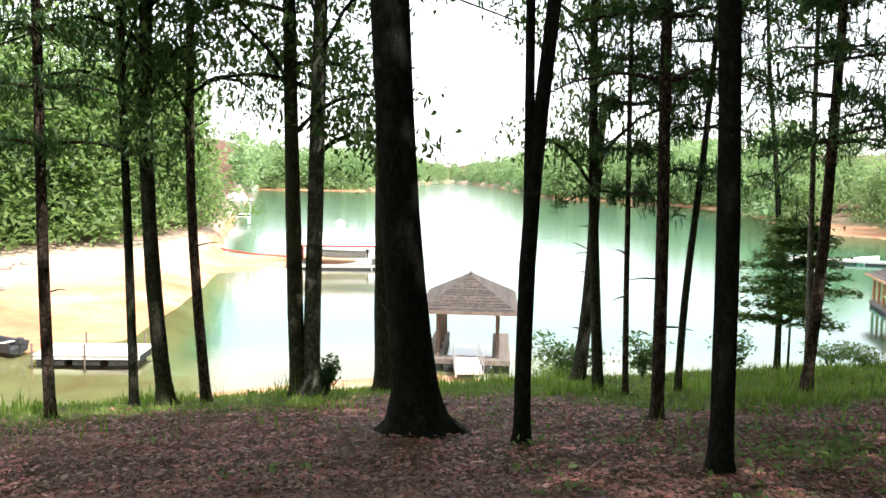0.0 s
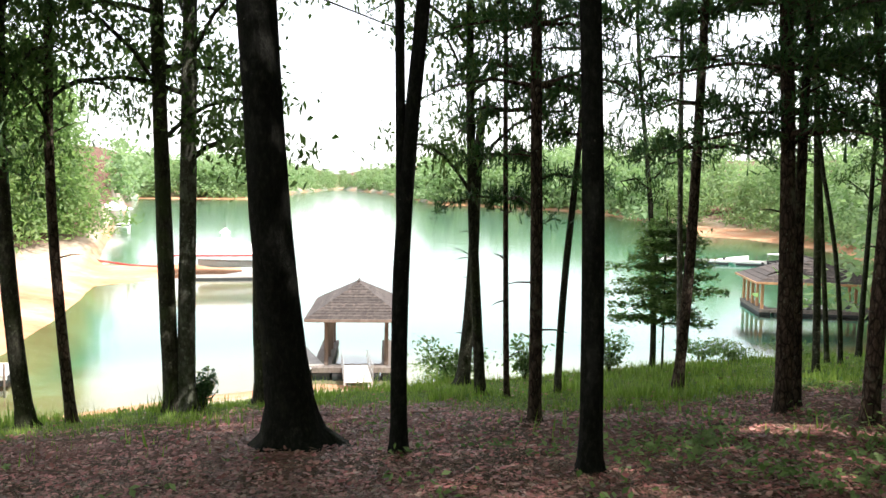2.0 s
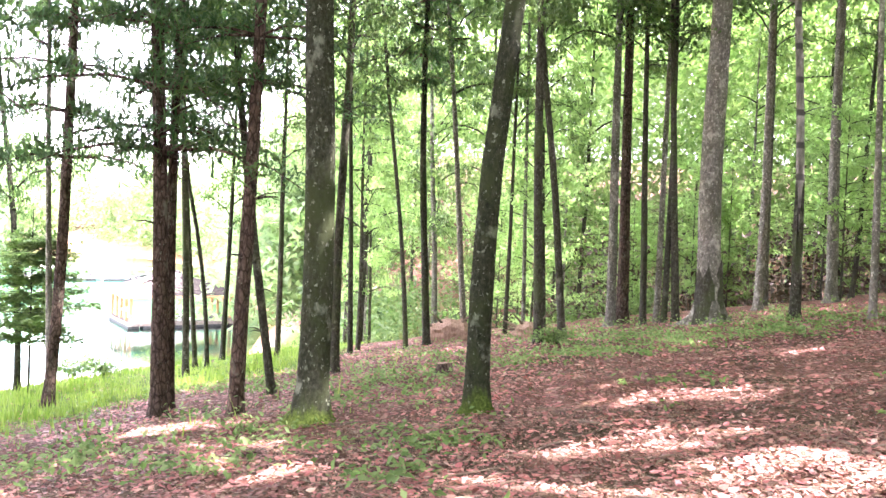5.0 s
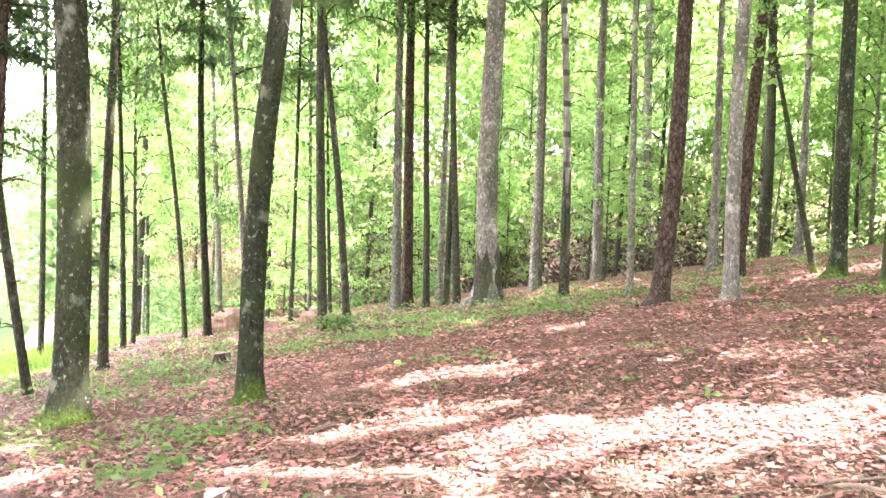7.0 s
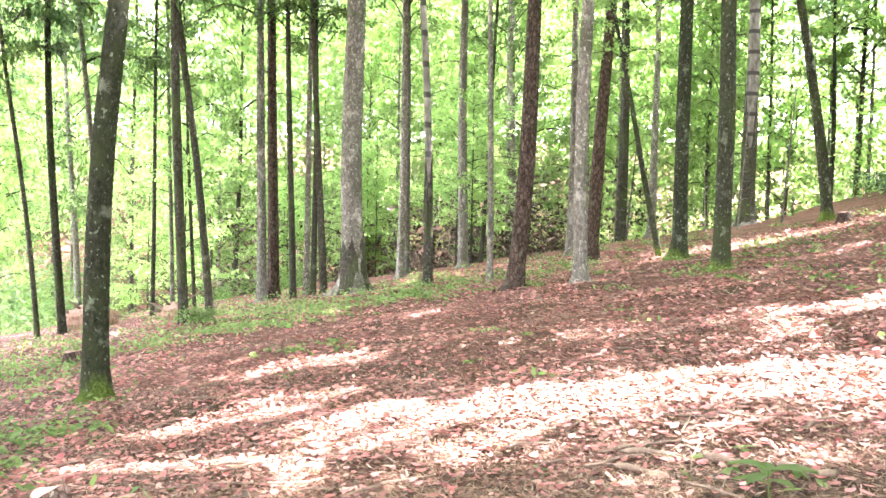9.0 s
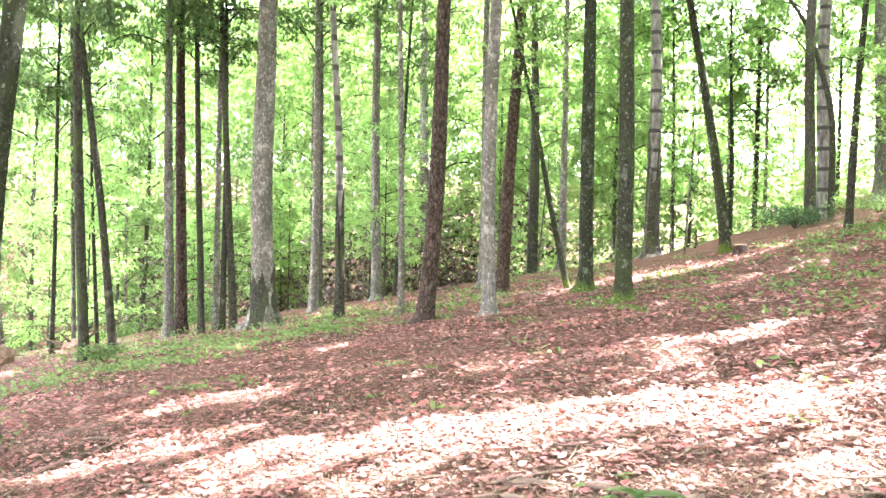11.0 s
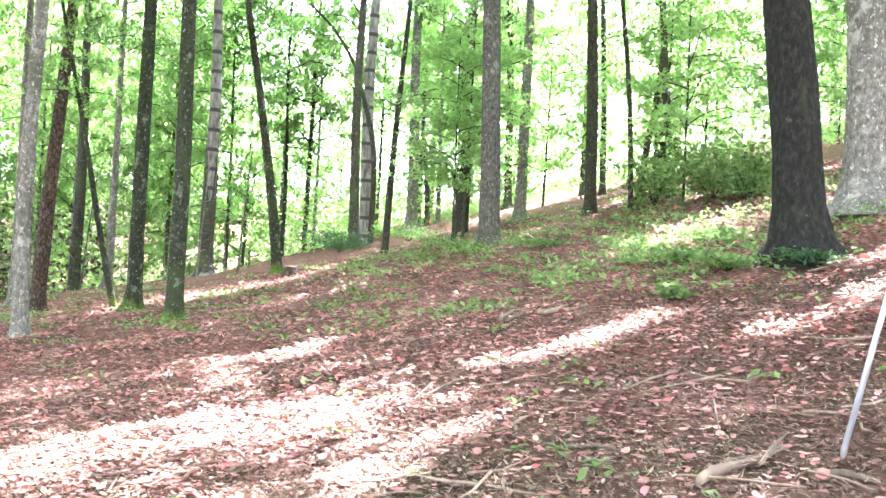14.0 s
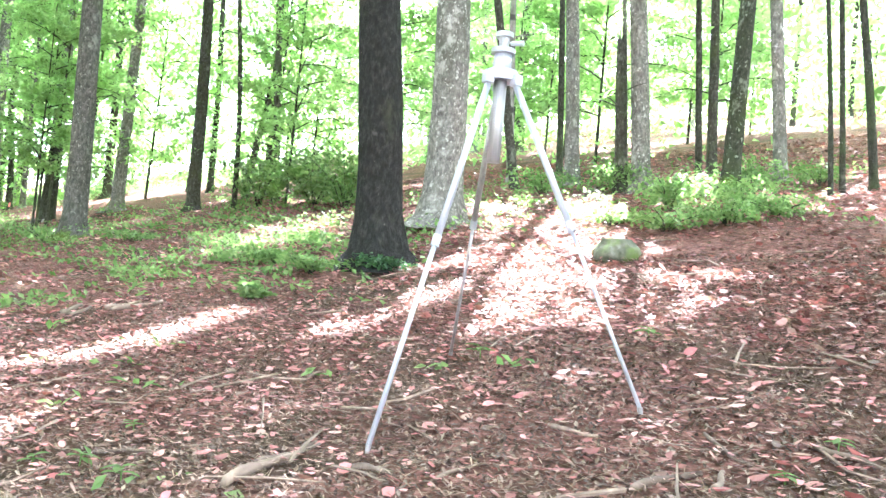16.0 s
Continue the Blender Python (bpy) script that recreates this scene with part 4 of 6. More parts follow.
tree("banded", 13.88, -15.37, 0.17, 0.052, 0.051, 17.8, "high", 11.0, 0.35, "ringed pine trunk beyond the survey tripod")
tree("dark", 13.51, -16.67, 0.16, 0.047, 0.041, 18.4, "high", 11.0, 0.75, "dark trunk behind a grey one")
tree("grey", 11.52, -14.82, 0.29, 0.059, 0.050, 22.0, "high", 12.0, 0.45, "grey hardwood beyond the survey tripod", bow=(0.0008, 0.0007, 4.1))
tree("dark", 9.12, -13.33, 0.23, 0.046, 0.035, 8.0, None, 5.0, 1.00, "dark broken snag beside a grey trunk", stop=2.9, bow=(0.0024, 0.0018, 1.9))
tree("grey", 12.15, -17.46, 0.13, 0.063, 0.047, 14.0, "high", 11.0, 0.80, "thin pale stem behind a snag", bow=(0.0009, 0.0006, 4.3))
tree("grey", 8.83, -13.53, 0.32, 0.056, 0.041, 22.0, "high", 12.0, 0.45, "straight grey hardwood with moss at its foot", bow=(0.0042, 0.0031, 3.6))
tree("dark", 8.62, -15.00, 0.12, 0.045, 0.028, 16.8, "pine", 8.0, 0.50, "slim dark pine on the upper slope", bow=(0.0037, 0.0023, 3.6))
tree("dark", 8.99, -16.04, 0.19, 0.050, 0.031, 18.0, "high", 10.0, 0.40, "dark trunk on the upper slope", bow=(-0.0022, -0.0014, 3.7))
tree("mossy", 6.84, -13.03, 0.26, -0.016, -0.010, 20.0, "high", 10.0, 0.50, "dark leaning hardwood on the upper slope", bow=(-0.0022, -0.0013, 3.2))
tree("grey", 6.78, -14.54, 0.22, 0.069, 0.035, 18.7, "high", 10.0, 0.40, "grey trunk on the upper slope", bow=(0.0006, 0.0003, 3.2))
tree("dark", 5.10, -12.68, 0.07, 0.046, 0.021, 13.0, "under", 6.0, 0.80, "slim dark trunk on the upper slope", bow=(0.0061, 0.0027, 2.9))
tree("dark", 5.06, -12.95, 0.08, 0.048, 0.021, 15.0, "broad", 8.0, 0.90, "slim dark trunk on the upper slope", bow=(0.0018, 0.0008, 2.9))
tree("dark", 4.77, -13.27, 0.12, 0.061, 0.024, 16.8, "broad", 9.0, 1.00, "dark trunk on the upper slope", bow=(0.0131, 0.0052, 2.9))

tree("dark", 8.25, 19.55, 0.06, 0.0, 0.0, 4.3, "layer", 1.15, 0.58, "bushy young tree with layered green leaves on the bank")

# ---- woods further off ----


def woods(name, spots, label, size, per, height, width, mat, low=0.18):
    """Many far crowns in one object: uneven towers of leaf clumps on the hillside."""
    g = np.random.default_rng(len(spots))
    cents = []
    for x, y, k in spots:
        z = terrain_at(x, y)
        h = height * k * g.uniform(0.7, 1.3)
        w = width * k * g.uniform(0.75, 1.3)
        n = int(per * k)
        lumps = 9
        ctr = g.normal(0, 1, (lumps, 3)) * np.array([0.33 * w, 0.33 * w, 0]) + np.stack([np.zeros(lumps), np.zeros(lumps), h * g.uniform(low, 0.95, lumps)], -1)
        pick = g.integers(0, lumps, n)
        shrink = (1.15 - ctr[pick, 2] / h)[:, None]
        p = ctr[pick] * np.concatenate([shrink, shrink, np.ones_like(shrink)], 1) + g.normal(0, 1, (n, 3)) * np.array([0.22 * w, 0.22 * w, 0.07 * h])
        p[:, 2] = np.abs(p[:, 2])
        cents.append(p + np.array([x, y, z]))
    c = np.concatenate(cents)
    v, q = leaf_quads(c, size, 0.3, g, 0.75, 0.8, 3)
    return tagged(mesh_object(name, v, q, mat), label, "woods", kind="stuff")


def scatter(n, th0, th1, r0, r1, seed, ok, k0=0.8, k1=1.2):
    g = np.random.default_rng(seed)
    out = []
    for _ in range(n * 8):
        th, r = radians(g.uniform(th0, th1)), math.sqrt(g.uniform(r0 * r0, r1 * r1))
        x, y = r * math.sin(th), r * math.cos(th)
        if ok(x, y, r, math.degrees(th)):
            out.append((x, y, g.uniform(k0, k1)))
            if len(out) == n:
                break
    return out


def shore_scatter(n, th0, th1, d0, d1, seed, r0=60.0):
    """Places behind the far waterline, thickest along its edge."""
    g = np.random.default_rng(seed)
    out = []
    while len(out) < n:
        th = radians(g.uniform(th0, th1))
        rr = np.arange(r0, 1500, 2.0)
        zz = terrain(rr * math.sin(th), rr * math.cos(th))
        wet = np.nonzero(zz < WATER + 0.05)[0]
        edge = rr[wet[-1]] if len(wet) else r0
        beach = float(np.interp(math.degrees(th), [-30, -14, -12, 20, 24, 36], [36, 62, 8, 8, 20, 10]))
        r = edge + beach + d0 + (d1 - d0) * g.random() ** 1.6
        if len(wet) == 0 or edge < 1450:
            out.append((r * math.sin(th), r * math.cos(th), g.uniform(0.75, 1.25)))
    return out


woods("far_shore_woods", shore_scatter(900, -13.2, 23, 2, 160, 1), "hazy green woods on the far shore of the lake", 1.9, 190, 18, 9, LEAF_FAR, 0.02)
woods("west_shore_woods", shore_scatter(170, -36, -16.2, 2, 70, 2), "sunlit green woods along the near arm of the lake", 0.75, 900, 20, 8, LEAF_LOW, 0.02)
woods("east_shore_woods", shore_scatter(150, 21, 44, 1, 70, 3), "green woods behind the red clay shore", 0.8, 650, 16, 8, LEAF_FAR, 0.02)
woods("gully_woods", scatter(185, 40, 92, 42, 100, 4, lambda x, y, r, th: True), "bright green hardwood foliage across the gully", 0.3, 1250, 19, 7, LEAF_LOW, 0.42)
# extra tree tops, added high up to shade the gully foliage and bank
woods("gully_canopy", scatter(95, 54, 84, 33, 100, 8, lambda x, y, r, th: True), "high hardwood tops added across the gully to shade it", 0.42, 850, 25, 9, LEAF_LOW, 0.74)
# tree tops above the view, added to keep the sun off the crest
woods("crest_canopy", scatter(26, 86, 112, 30, 50, 12, lambda x, y, r, th: True), "unseen high hardwood tops added past the crest to shade it", 0.4, 800, 24, 9, LEAF_UP, 0.76)
woods("gully_brush", scatter(75, 40, 106, 34, 62, 6, lambda x, y, r, th: th < 60 or (x * 7 + y * 3) % 10 < 2.5), "shaded green brush on the gully bank", 0.24, 330, 4.5, 4.5, LEAF_BROAD, 0.02)
# dead brush, thickened with dark clumps in place of the bank's shade
woods("gully_dead_brush", scatter(130, 58, 83, 31, 52, 9, lambda x, y, r, th: True), "dead brush and dark brown clumps that stand in for the gully bank's shade", 0.2, 300, 3.4, 4.5, SHADE_BRUSH, 0.02)
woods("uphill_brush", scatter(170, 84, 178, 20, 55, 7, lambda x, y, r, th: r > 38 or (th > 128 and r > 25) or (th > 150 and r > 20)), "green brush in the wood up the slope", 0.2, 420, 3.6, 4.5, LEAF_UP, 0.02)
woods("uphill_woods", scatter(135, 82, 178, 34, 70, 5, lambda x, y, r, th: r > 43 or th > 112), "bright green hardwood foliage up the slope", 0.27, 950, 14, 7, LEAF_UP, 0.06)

# never in view: added to block the low sky light from behind
woods("rear_woods", scatter(100, 181, 320, 15, 46, 11, lambda x, y, r, th: True), "unseen dense woods added behind the path to block light", 0.5, 480, 20, 8, LEAF_BROAD, 0.02)

# slimmer trees of the wood behind
for sx, sy, sk in scatter(48, 42, 104, 36, 62, 14, lambda x, y, r, th: True):
    tree("dark" if sk > 0.95 else "grey", sx, sy, 0.2 * sk, 0.03 * (sk - 1), 0.05 * (1 - sk), 16 * sk, "young", 5.0, 0.95, "slim hardwood on the far side of the gully")
for sx, sy, sk in scatter(26, 58, 96, 29, 44, 24, lambda x, y, r, th: True, 0.6, 1.4):
    tree("grey", sx, sy, 0.06 * sk, 0.2 * (sk - 1), 0.25 * (1 - sk), 5 * sk, None, 3.0, 1.0, "bare dead sapling on the gully bank", stop=3.6 * sk)
for sx, sy, sk in scatter(44, 90, 165, 34, 60, 15, lambda x, y, r, th: True):
    tree("dark" if sk > 0.95 else "grey", sx, sy, 0.2 * sk, 0.03 * (sk - 1), 0.05 * (1 - sk), 15 * sk, "under", 4.5, 0.95, "slim hardwood in the wood behind the slope")

for sx, sy, sk in scatter(9, 112, 176, 32, 46, 16, lambda x, y, r, th: True, 0.85, 1.15):
    tree("dark" if sk > 1 else "grey", sx, sy, 0.34 * sk, 0.02, 0.01, 22 * sk, "sparse", 9.5, 0.9, "tall hardwood up the slope")

# leafy saplings between the trunks
for sx, sy, sk in scatter(26, 108, 176, 19, 33, 17, lambda x, y, r, th: True, 0.7, 1.3) + scatter(12, 52, 76, 27, 36, 18, lambda x, y, r, th: True, 0.7, 1.2):
    tree("dark", sx, sy, 0.075 * sk, 0.08 * (sk - 1), 0.1 * (1 - sk), 7 * sk, "under", 1.4, 0.75 * sk, "slim leafy sapling between the trunks")

# unseen trees added behind the path, to block sky light and shade it
for bx, by, bd, bh in ((-9, 8.5, 0.45, 24), (-10, 0, 0.4, 22), (-6, -5.5, 0.5, 25), (-14, 5, 0.4, 23), (-12, -8, 0.45, 24), (-17, -2, 0.5, 25)):
    tree("dark", bx, by, bd, 0.01, 0.01, bh, "sparse", 11.0, 1.25, "unseen tall hardwood added behind the path to block light")
for bx, by, bd, bh, lx in ((-2.6, -2.6, 0.45, 23, 0.15), (-0.6, -5.2, 0.45, 23, 0.15), (-1.0, -10.5, 0.5, 25, 0.1), (0.4, -16, 0.45, 24, 0.1)):
    tree("dark", bx, by, bd, lx, 0.04, bh, "high", 12.0, 1.0, "unseen leaning hardwood added to shade the path")


# sun patches wanted on the floor, over which crown leaves are left out: a line on the plan and its half width
SUN_PATCHES = [
    (5.7, 1.9, 6.0, 0.6, 0.35),
    (6.0, 0.6, 6.1, -0.5, 0.42),
    (6.2, -0.3, 6.2, -1.5, 0.60),
    (6.3, -1.5, 5.9, -2.4, 0.30),
    (6.3, -3.2, 6.3, -3.7, 0.37),
    (12.6, -1.0, 10.9, -3.1, 0.67),
    (12.6, 0.6, 11.9, -0.0, 0.61),
    (9.4, -1.1, 9.2, -1.8, 0.53),
    (8.9, 4.3, 8.9, 3.3, 0.37),
    (9.1, 1.0, 9.3, 0.4, 0.20),
    (5.9, 3.7, 6.9, 2.8, 0.37),
    (8.6, 4.7, 8.7, 3.5, 0.32),
    (12.8, 0.3, 13.8, -0.9, 0.45),
    (12.7, -2.2, 12.3, -2.7, 0.60),
    (4.9, 2.0, 5.2, 1.5, 0.20),
    (8.8, 4.7, 9.0, 3.7, 0.18),
    (5.9, 3.9, 6.6, 3.0, 0.25),
    (6.6, 3.0, 7.3, 2.7, 0.25),
    (4.1, 5.4, 4.7, 5.4, 0.18),
    (5.7, 2.3, 6.3, 2.0, 0.21),
    (13.8, 14.4, 15.2, 12.7, 0.81),
    (5.3, 9.5, 6.1, 9.7, 0.42),
    (8.6, -10.9, 4.4, -6.5, 1.15),
    (6.9, -8.1, 4.2, -6.6, 0.60),
    (4.2, -6.6, 3.5, -6.7, 0.50),
    (9.1, -12.0, 7.6, -11.1, 0.68),
    (4.2, -7.6, 2.5, -7.8, 0.36),
    (2.95, -6.8, 2.3, -7.0, 0.3),
    (6.3, -3.4, 6.7, -4.7, 0.34),
    (5.4, -4.5, 5.2, -5.3, 0.25),
    (13.1, -8.7, 12.2, -9.6, 0.47),
    (4.4, -5.2, 4.1, -5.6, 0.21),
    (9.9, -10.8, 9.6, -12.1, 0.88),
    (4.7, -10.7, 3.8, -10.2, 0.18),
    (11.0, -4.0, 11.0, -4.4, 0.31),
    (5.1, 4.2, 4.7, 1.9, 0.22),
    (5.7, -4.5, 5.1, -5.6, 0.26),
    (7.4, -11.6, 5.6, -12.4, 0.7),
]


def close_overhead():
    """The unseen high crowns of the tall trees: boughs added overhead for shade, thinned where sun patches should fall.
    """
    g = np.random.default_rng(61)
    toward = np.array([sun_from.x, sun_from.y]) / sun_from.z
    bough = {k: [] for k in range(len(HIGH))}
    heads = np.array([[t[1] + t[4] * t[6] * 0.7, t[2] + t[5] * t[6] * 0.7] for t in HIGH])
    for gx in np.arange(-6, 34, 1.45):
        for gy in np.arange(-26, 16, 1.45):
            p = np.array([gx, gy]) + g.normal(0, 0.45, 2)
            d = np.hypot(*(heads - p).T)
            k = int(np.argmin(d * g.uniform(0.8, 1.2, len(d))))
            if d[k] > 8.5:
                continue
            h = HIGH[k][6] * g.uniform(0.66, 0.92) - 0.25 * d[k]
            bough[k].append((p[0], p[1], HIGH[k][3] + max(11.5, h)))
    # small gaps at random places, for sun flecks
    flecks = np.stack([g.uniform(-3, 15, 70), g.uniform(-13, 3.5, 70)], -1)
    small = np.concatenate([flecks, flecks + g.normal(0, 0.35, flecks.shape), g.uniform(0.08, 0.2, (70, 1))], 1)
    ends = np.concatenate([np.array(SUN_PATCHES), small])
    for k, (e, x, y, z0, lx, ly, height, start) in enumerate(HIGH):
        top = np.array([x + lx * height * 0.75, y + ly * height * 0.75, z0 + height * 0.75])
        tips = bough[k] + [tuple(top + np.array([g.normal(0, 0.8), g.normal(0, 0.8), u])) for u in (0.5, 2.0, 3.5)]
        wood, cents = [], []
        for i, q in enumerate(tips):
            q = np.array(q)
            n = 190
            cents.append(q + g.normal(0, 1, (n, 3)) * np.array([0.75, 0.75, 0.4]))
            if i % 2 == 0:
                h0 = min(height * 0.85, max(start * 0.8, (q[2] - z0) * g.uniform(0.6, 0.8)))
                foot = np.array([x + lx * h0, y + ly * h0, z0 + h0])
                wood.append(tube([foot, foot + (q - foot) * 0.5 + [0, 0, 0.5], q], [0.07, 0.045, 0.012], 5, 0.1, i))
        c = np.concatenate(cents)
        up = c[:, 2].copy() - terrain(c[:, 0], c[:, 1])
        for _ in range(4):
            sx, sy = c[:, 0] - toward[0] * up, c[:, 1] - toward[1] * up
            up = c[:, 2] - terrain(sx, sy)
        lit = np.zeros(len(c), bool)
        wob = 1 + 0.35 * np.sin(sx * 2.3 + 1) * np.sin(sy * 2.9)
        for ax, ay, bx, by, w in ends:
            L = max(0.01, (bx - ax) ** 2 + (by - ay) ** 2)
            u = np.clip(((sx - ax) * (bx - ax) + (sy - ay) * (by - ay)) / L, 0, 1)
            lit |= np.hypot(sx - ax - u * (bx - ax), sy - ay - u * (by - ay)) < w * wob
        far = np.hypot(sx, sy)
        lawn = zones(sx, sy)[0]
        keep = g.random(len(c)) > np.where(lit, 0.96, np.where(lawn > 0.4, 0.75, np.where(far > 20, 0.3, 0.0)))
        v, q = leaf_quads(c[keep], 0.36, 0.15, g, 0.7, 0.5, 3)
        wv, wf = join(wood)
        me = bpy.data.meshes.new("high_crown")
        me.from_pydata(list(map(tuple, wv)) + v.tolist(), [], list(wf) + (q + len(wv)).tolist())
        me.materials.append(LEAF_BROAD)
        me.materials.append(BARK["dark"])
        me.polygons.foreach_set("material_index", [1] * len(wf) + [0] * len(q))
        o = new("crown", me)
        o.parent = e
        o.matrix_local = Matrix.Translation((-x, -y, -z0))


close_overhead()

# ---- undergrowth and litter ----


def shrub(x, y, h, w, mat, label):
    """A bush: several thin stems and sprays of leaves in uneven layers."""
    g = np.random.default_rng(int(abs(x * 131 + y * 57)) + 3)
    z = floor_at(x, y)
    e = empty("bush", x, y, z)
    stems, cents = [], []
    n = int(min(2600, 500 + 420 * h * w))
    arms = 7
    for i in range(arms):
        az, out = i * 2.4 + g.uniform(-0.4, 0.4), w * g.uniform(0.15, 0.5)
        top = h * g.uniform(0.55, 1.0)
        p = [[0.02 * math.cos(az), 0.02 * math.sin(az), -0.05], [out * 0.35 * math.cos(az), out * 0.35 * math.sin(az), top * 0.5], [out * math.cos(az), out * math.sin(az), top * 0.93]]
        r = 0.008 + 0.008 * h
        stems.append(tube(p, [r, r * 0.7, r * 0.25], 5, 0.1, i))
        m = n // arms
        for k in range(5):
            t = g.uniform(0.25, 1.0)
            q = np.array([out * t * math.cos(az), out * t * math.sin(az), top * t])
            cents.append(q + g.normal(0, 1, (m // 5, 3)) * np.array([0.17 * w, 0.17 * w, 0.07 * h]))
    v, f = join(stems)
    mesh_object("stem", v, f, BARK["dark"], e)
    c = np.concatenate(cents)
    c[:, 2] = np.maximum(c[:, 2], 0.02)
    v, q = leaf_quads(c, min(0.2, 0.06 + 0.05 * h), 0.2, g, 0.6, 0.5)
    mesh_object("foliage", v, q, mat, e)
    return tagged(e, label, "bush")


def ground_points(n, th0, th1, r0, r1, seed, power=1.0):
    g = np.random.default_rng(seed)
    th = np.radians(g.uniform(th0, th1, n))
    r = r0 + (r1 - r0) * g.random(n) ** power
    x, y = r * np.sin(th), r * np.cos(th)
    z = terrain(x, y) + relief(x, y) * np.clip(1 - r / 45, 0, 1)
    return x, y, z, g


def fallen_leaves():
    x, y, z, g = ground_points(330000, -36, 178, 1.8, 26, 21, 1.4)
    x2, y2, z2, _ = ground_points(45000, -180, 180, 0.15, 8, 27, 0.7)
    x, y, z = np.concatenate([x, x2]), np.concatenate([y, y2]), np.concatenate([z, z2])
    gr, sh = zones(x, y)
    lump = np.sin(x * 1.1 + 2 * np.sin(y * 0.7)) * np.sin(y * 1.3 + 1.5 * np.sin(x * 0.6))
    near = 0.24 + 0.76 * smooth(4.0, 7.0, np.hypot(x, y + 0.6))
    keep = (g.random(len(x)) > gr * 0.93) & (g.random(len(x)) < (0.72 + 0.28 * lump) * near)
    x, y, z = x[keep], y[keep], z[keep]
    n = len(x)
    c = np.stack([x, y, z + g.uniform(0.004, 0.035, n)], -1)
    size = (0.03 + 0.06 * g.random(n) ** 1.8) * np.clip(0.75 + np.hypot(x, y) / 40, 0.8, 1.3)
    az, wide, curl, roll = g.uniform(0, 2 * np.pi, n), size * g.uniform(0.2, 0.36, n), g.uniform(-0.12, 0.5, n), g.normal(0, 0.3, n)
    d, side = np.stack([np.cos(az), np.sin(az)], -1), np.stack([-np.sin(az), np.cos(az)], -1)
    rim = []
    for t, w in ((-0.5, 0.06), (-0.2, 1.0), (0.2, 0.9), (0.55, 0.0), (0.2, -0.9), (-0.2, -1.0)):
        flat = c[:, :2] + d * (t * size)[:, None] + side * (w * wide)[:, None]
        rim.append(np.concatenate([flat, (c[:, 2] + size * curl * (2.2 * t * t + 0.3 * abs(w)) + roll * (w * wide + 0.6 * t * size))[:, None]], 1))
    v, q = np.stack(rim, 1), np.arange(6 * n).reshape(-1, 6)
    ob = mesh_object("fallen_leaves", v.reshape(-1, 3), q, LITTER)
    return tagged(ob, "dry red-brown and tan fallen leaves over the forest floor", "leaf litter", kind="stuff")


fallen_leaves()


def leaf_crumbs():
    """Broken brown leaf bits and bark chips that cover the soil close by."""
    x, y, z, g = ground_points(210000, -36, 180, 1.4, 9.5, 29, 1.1)
    c = np.stack([x, y, z + g.uniform(0.003, 0.022, len(x))], -1)
    v, q = leaf_quads(c, 0.034, 0.0, g, 0.5, 0.35, 4)
    return tagged(mesh_object("leaf_crumbs", v, q, CRUMB), "broken brown leaf bits and bark chips on the soil", "leaf litter", kind="stuff")


leaf_crumbs()


def pine_straw():
    """Shed needles and leaf stalks: thin pale lines over the soil."""
    x, y, z, g = ground_points(120000, -34, 178, 1.6, 15, 23, 1.5)
    n = len(x)
    az, L, w = g.uniform(0, 6.283, n), g.uniform(0.05, 0.16, n), 0.0028
    a = np.stack([x - w * np.sin(az), y + w * np.cos(az), z + g.uniform(0.012, 0.04, n)], -1)
    b = np.stack([x + w * np.sin(az), y - w * np.cos(az), a[:, 2]], -1)
    c = np.stack([x + L * np.cos(az), y + L * np.sin(az), z + g.uniform(0.012, 0.045, n)], -1)
    v = np.stack([a, b, c], 1).reshape(-1, 3)
    return tagged(mesh_object("pine_straw", v, np.arange(3 * n).reshape(-1, 3), STRAW), "thin tan pine needles and stalks over the soil", "leaf litter", kind="stuff")


pine_straw()


def grass():
    x, y, z, g = ground_points(110000, -36, 50, 10, 30, 22, 1.0)
    gr, sh = zones(x, y)
    keep = g.random(len(x)) < gr * 0.9 + 0.03
    x, y, z = x[keep], y[keep], z[keep]
    n = len(x)
    lush = np.clip(np.sin(x * 1.7 + 1.3 * np.sin(y)) * np.sin(y * 1.4 + 0.8 * x), 0, 1)
    h = g.uniform(0.03, 0.15, n) * (0.6 + 0.8 * g.random(n) ** 3) * (1 + 2.2 * lush)
    az = g.uniform(0, 6.283, n)
    w = (0.009 + 0.008 * lush)
    lean = g.uniform(0.1, 0.6, n) * h
    a = np.stack([x - w * np.cos(az), y - w * np.sin(az), z - 0.01], -1)
    b = np.stack([x + w * np.cos(az), y + w * np.sin(az), z - 0.01], -1)
    c = np.stack([x + lean * np.sin(az), y - lean * np.cos(az), z + h], -1)
    v = np.stack([a, b, c], 1).reshape(-1, 3)
    ob = mesh_object("grass", v, np.arange(3 * n).reshape(-1, 3), GRASS)
    return tagged(ob, "short bright green grass along the lake bank", "grass", kind="stuff")


grass()


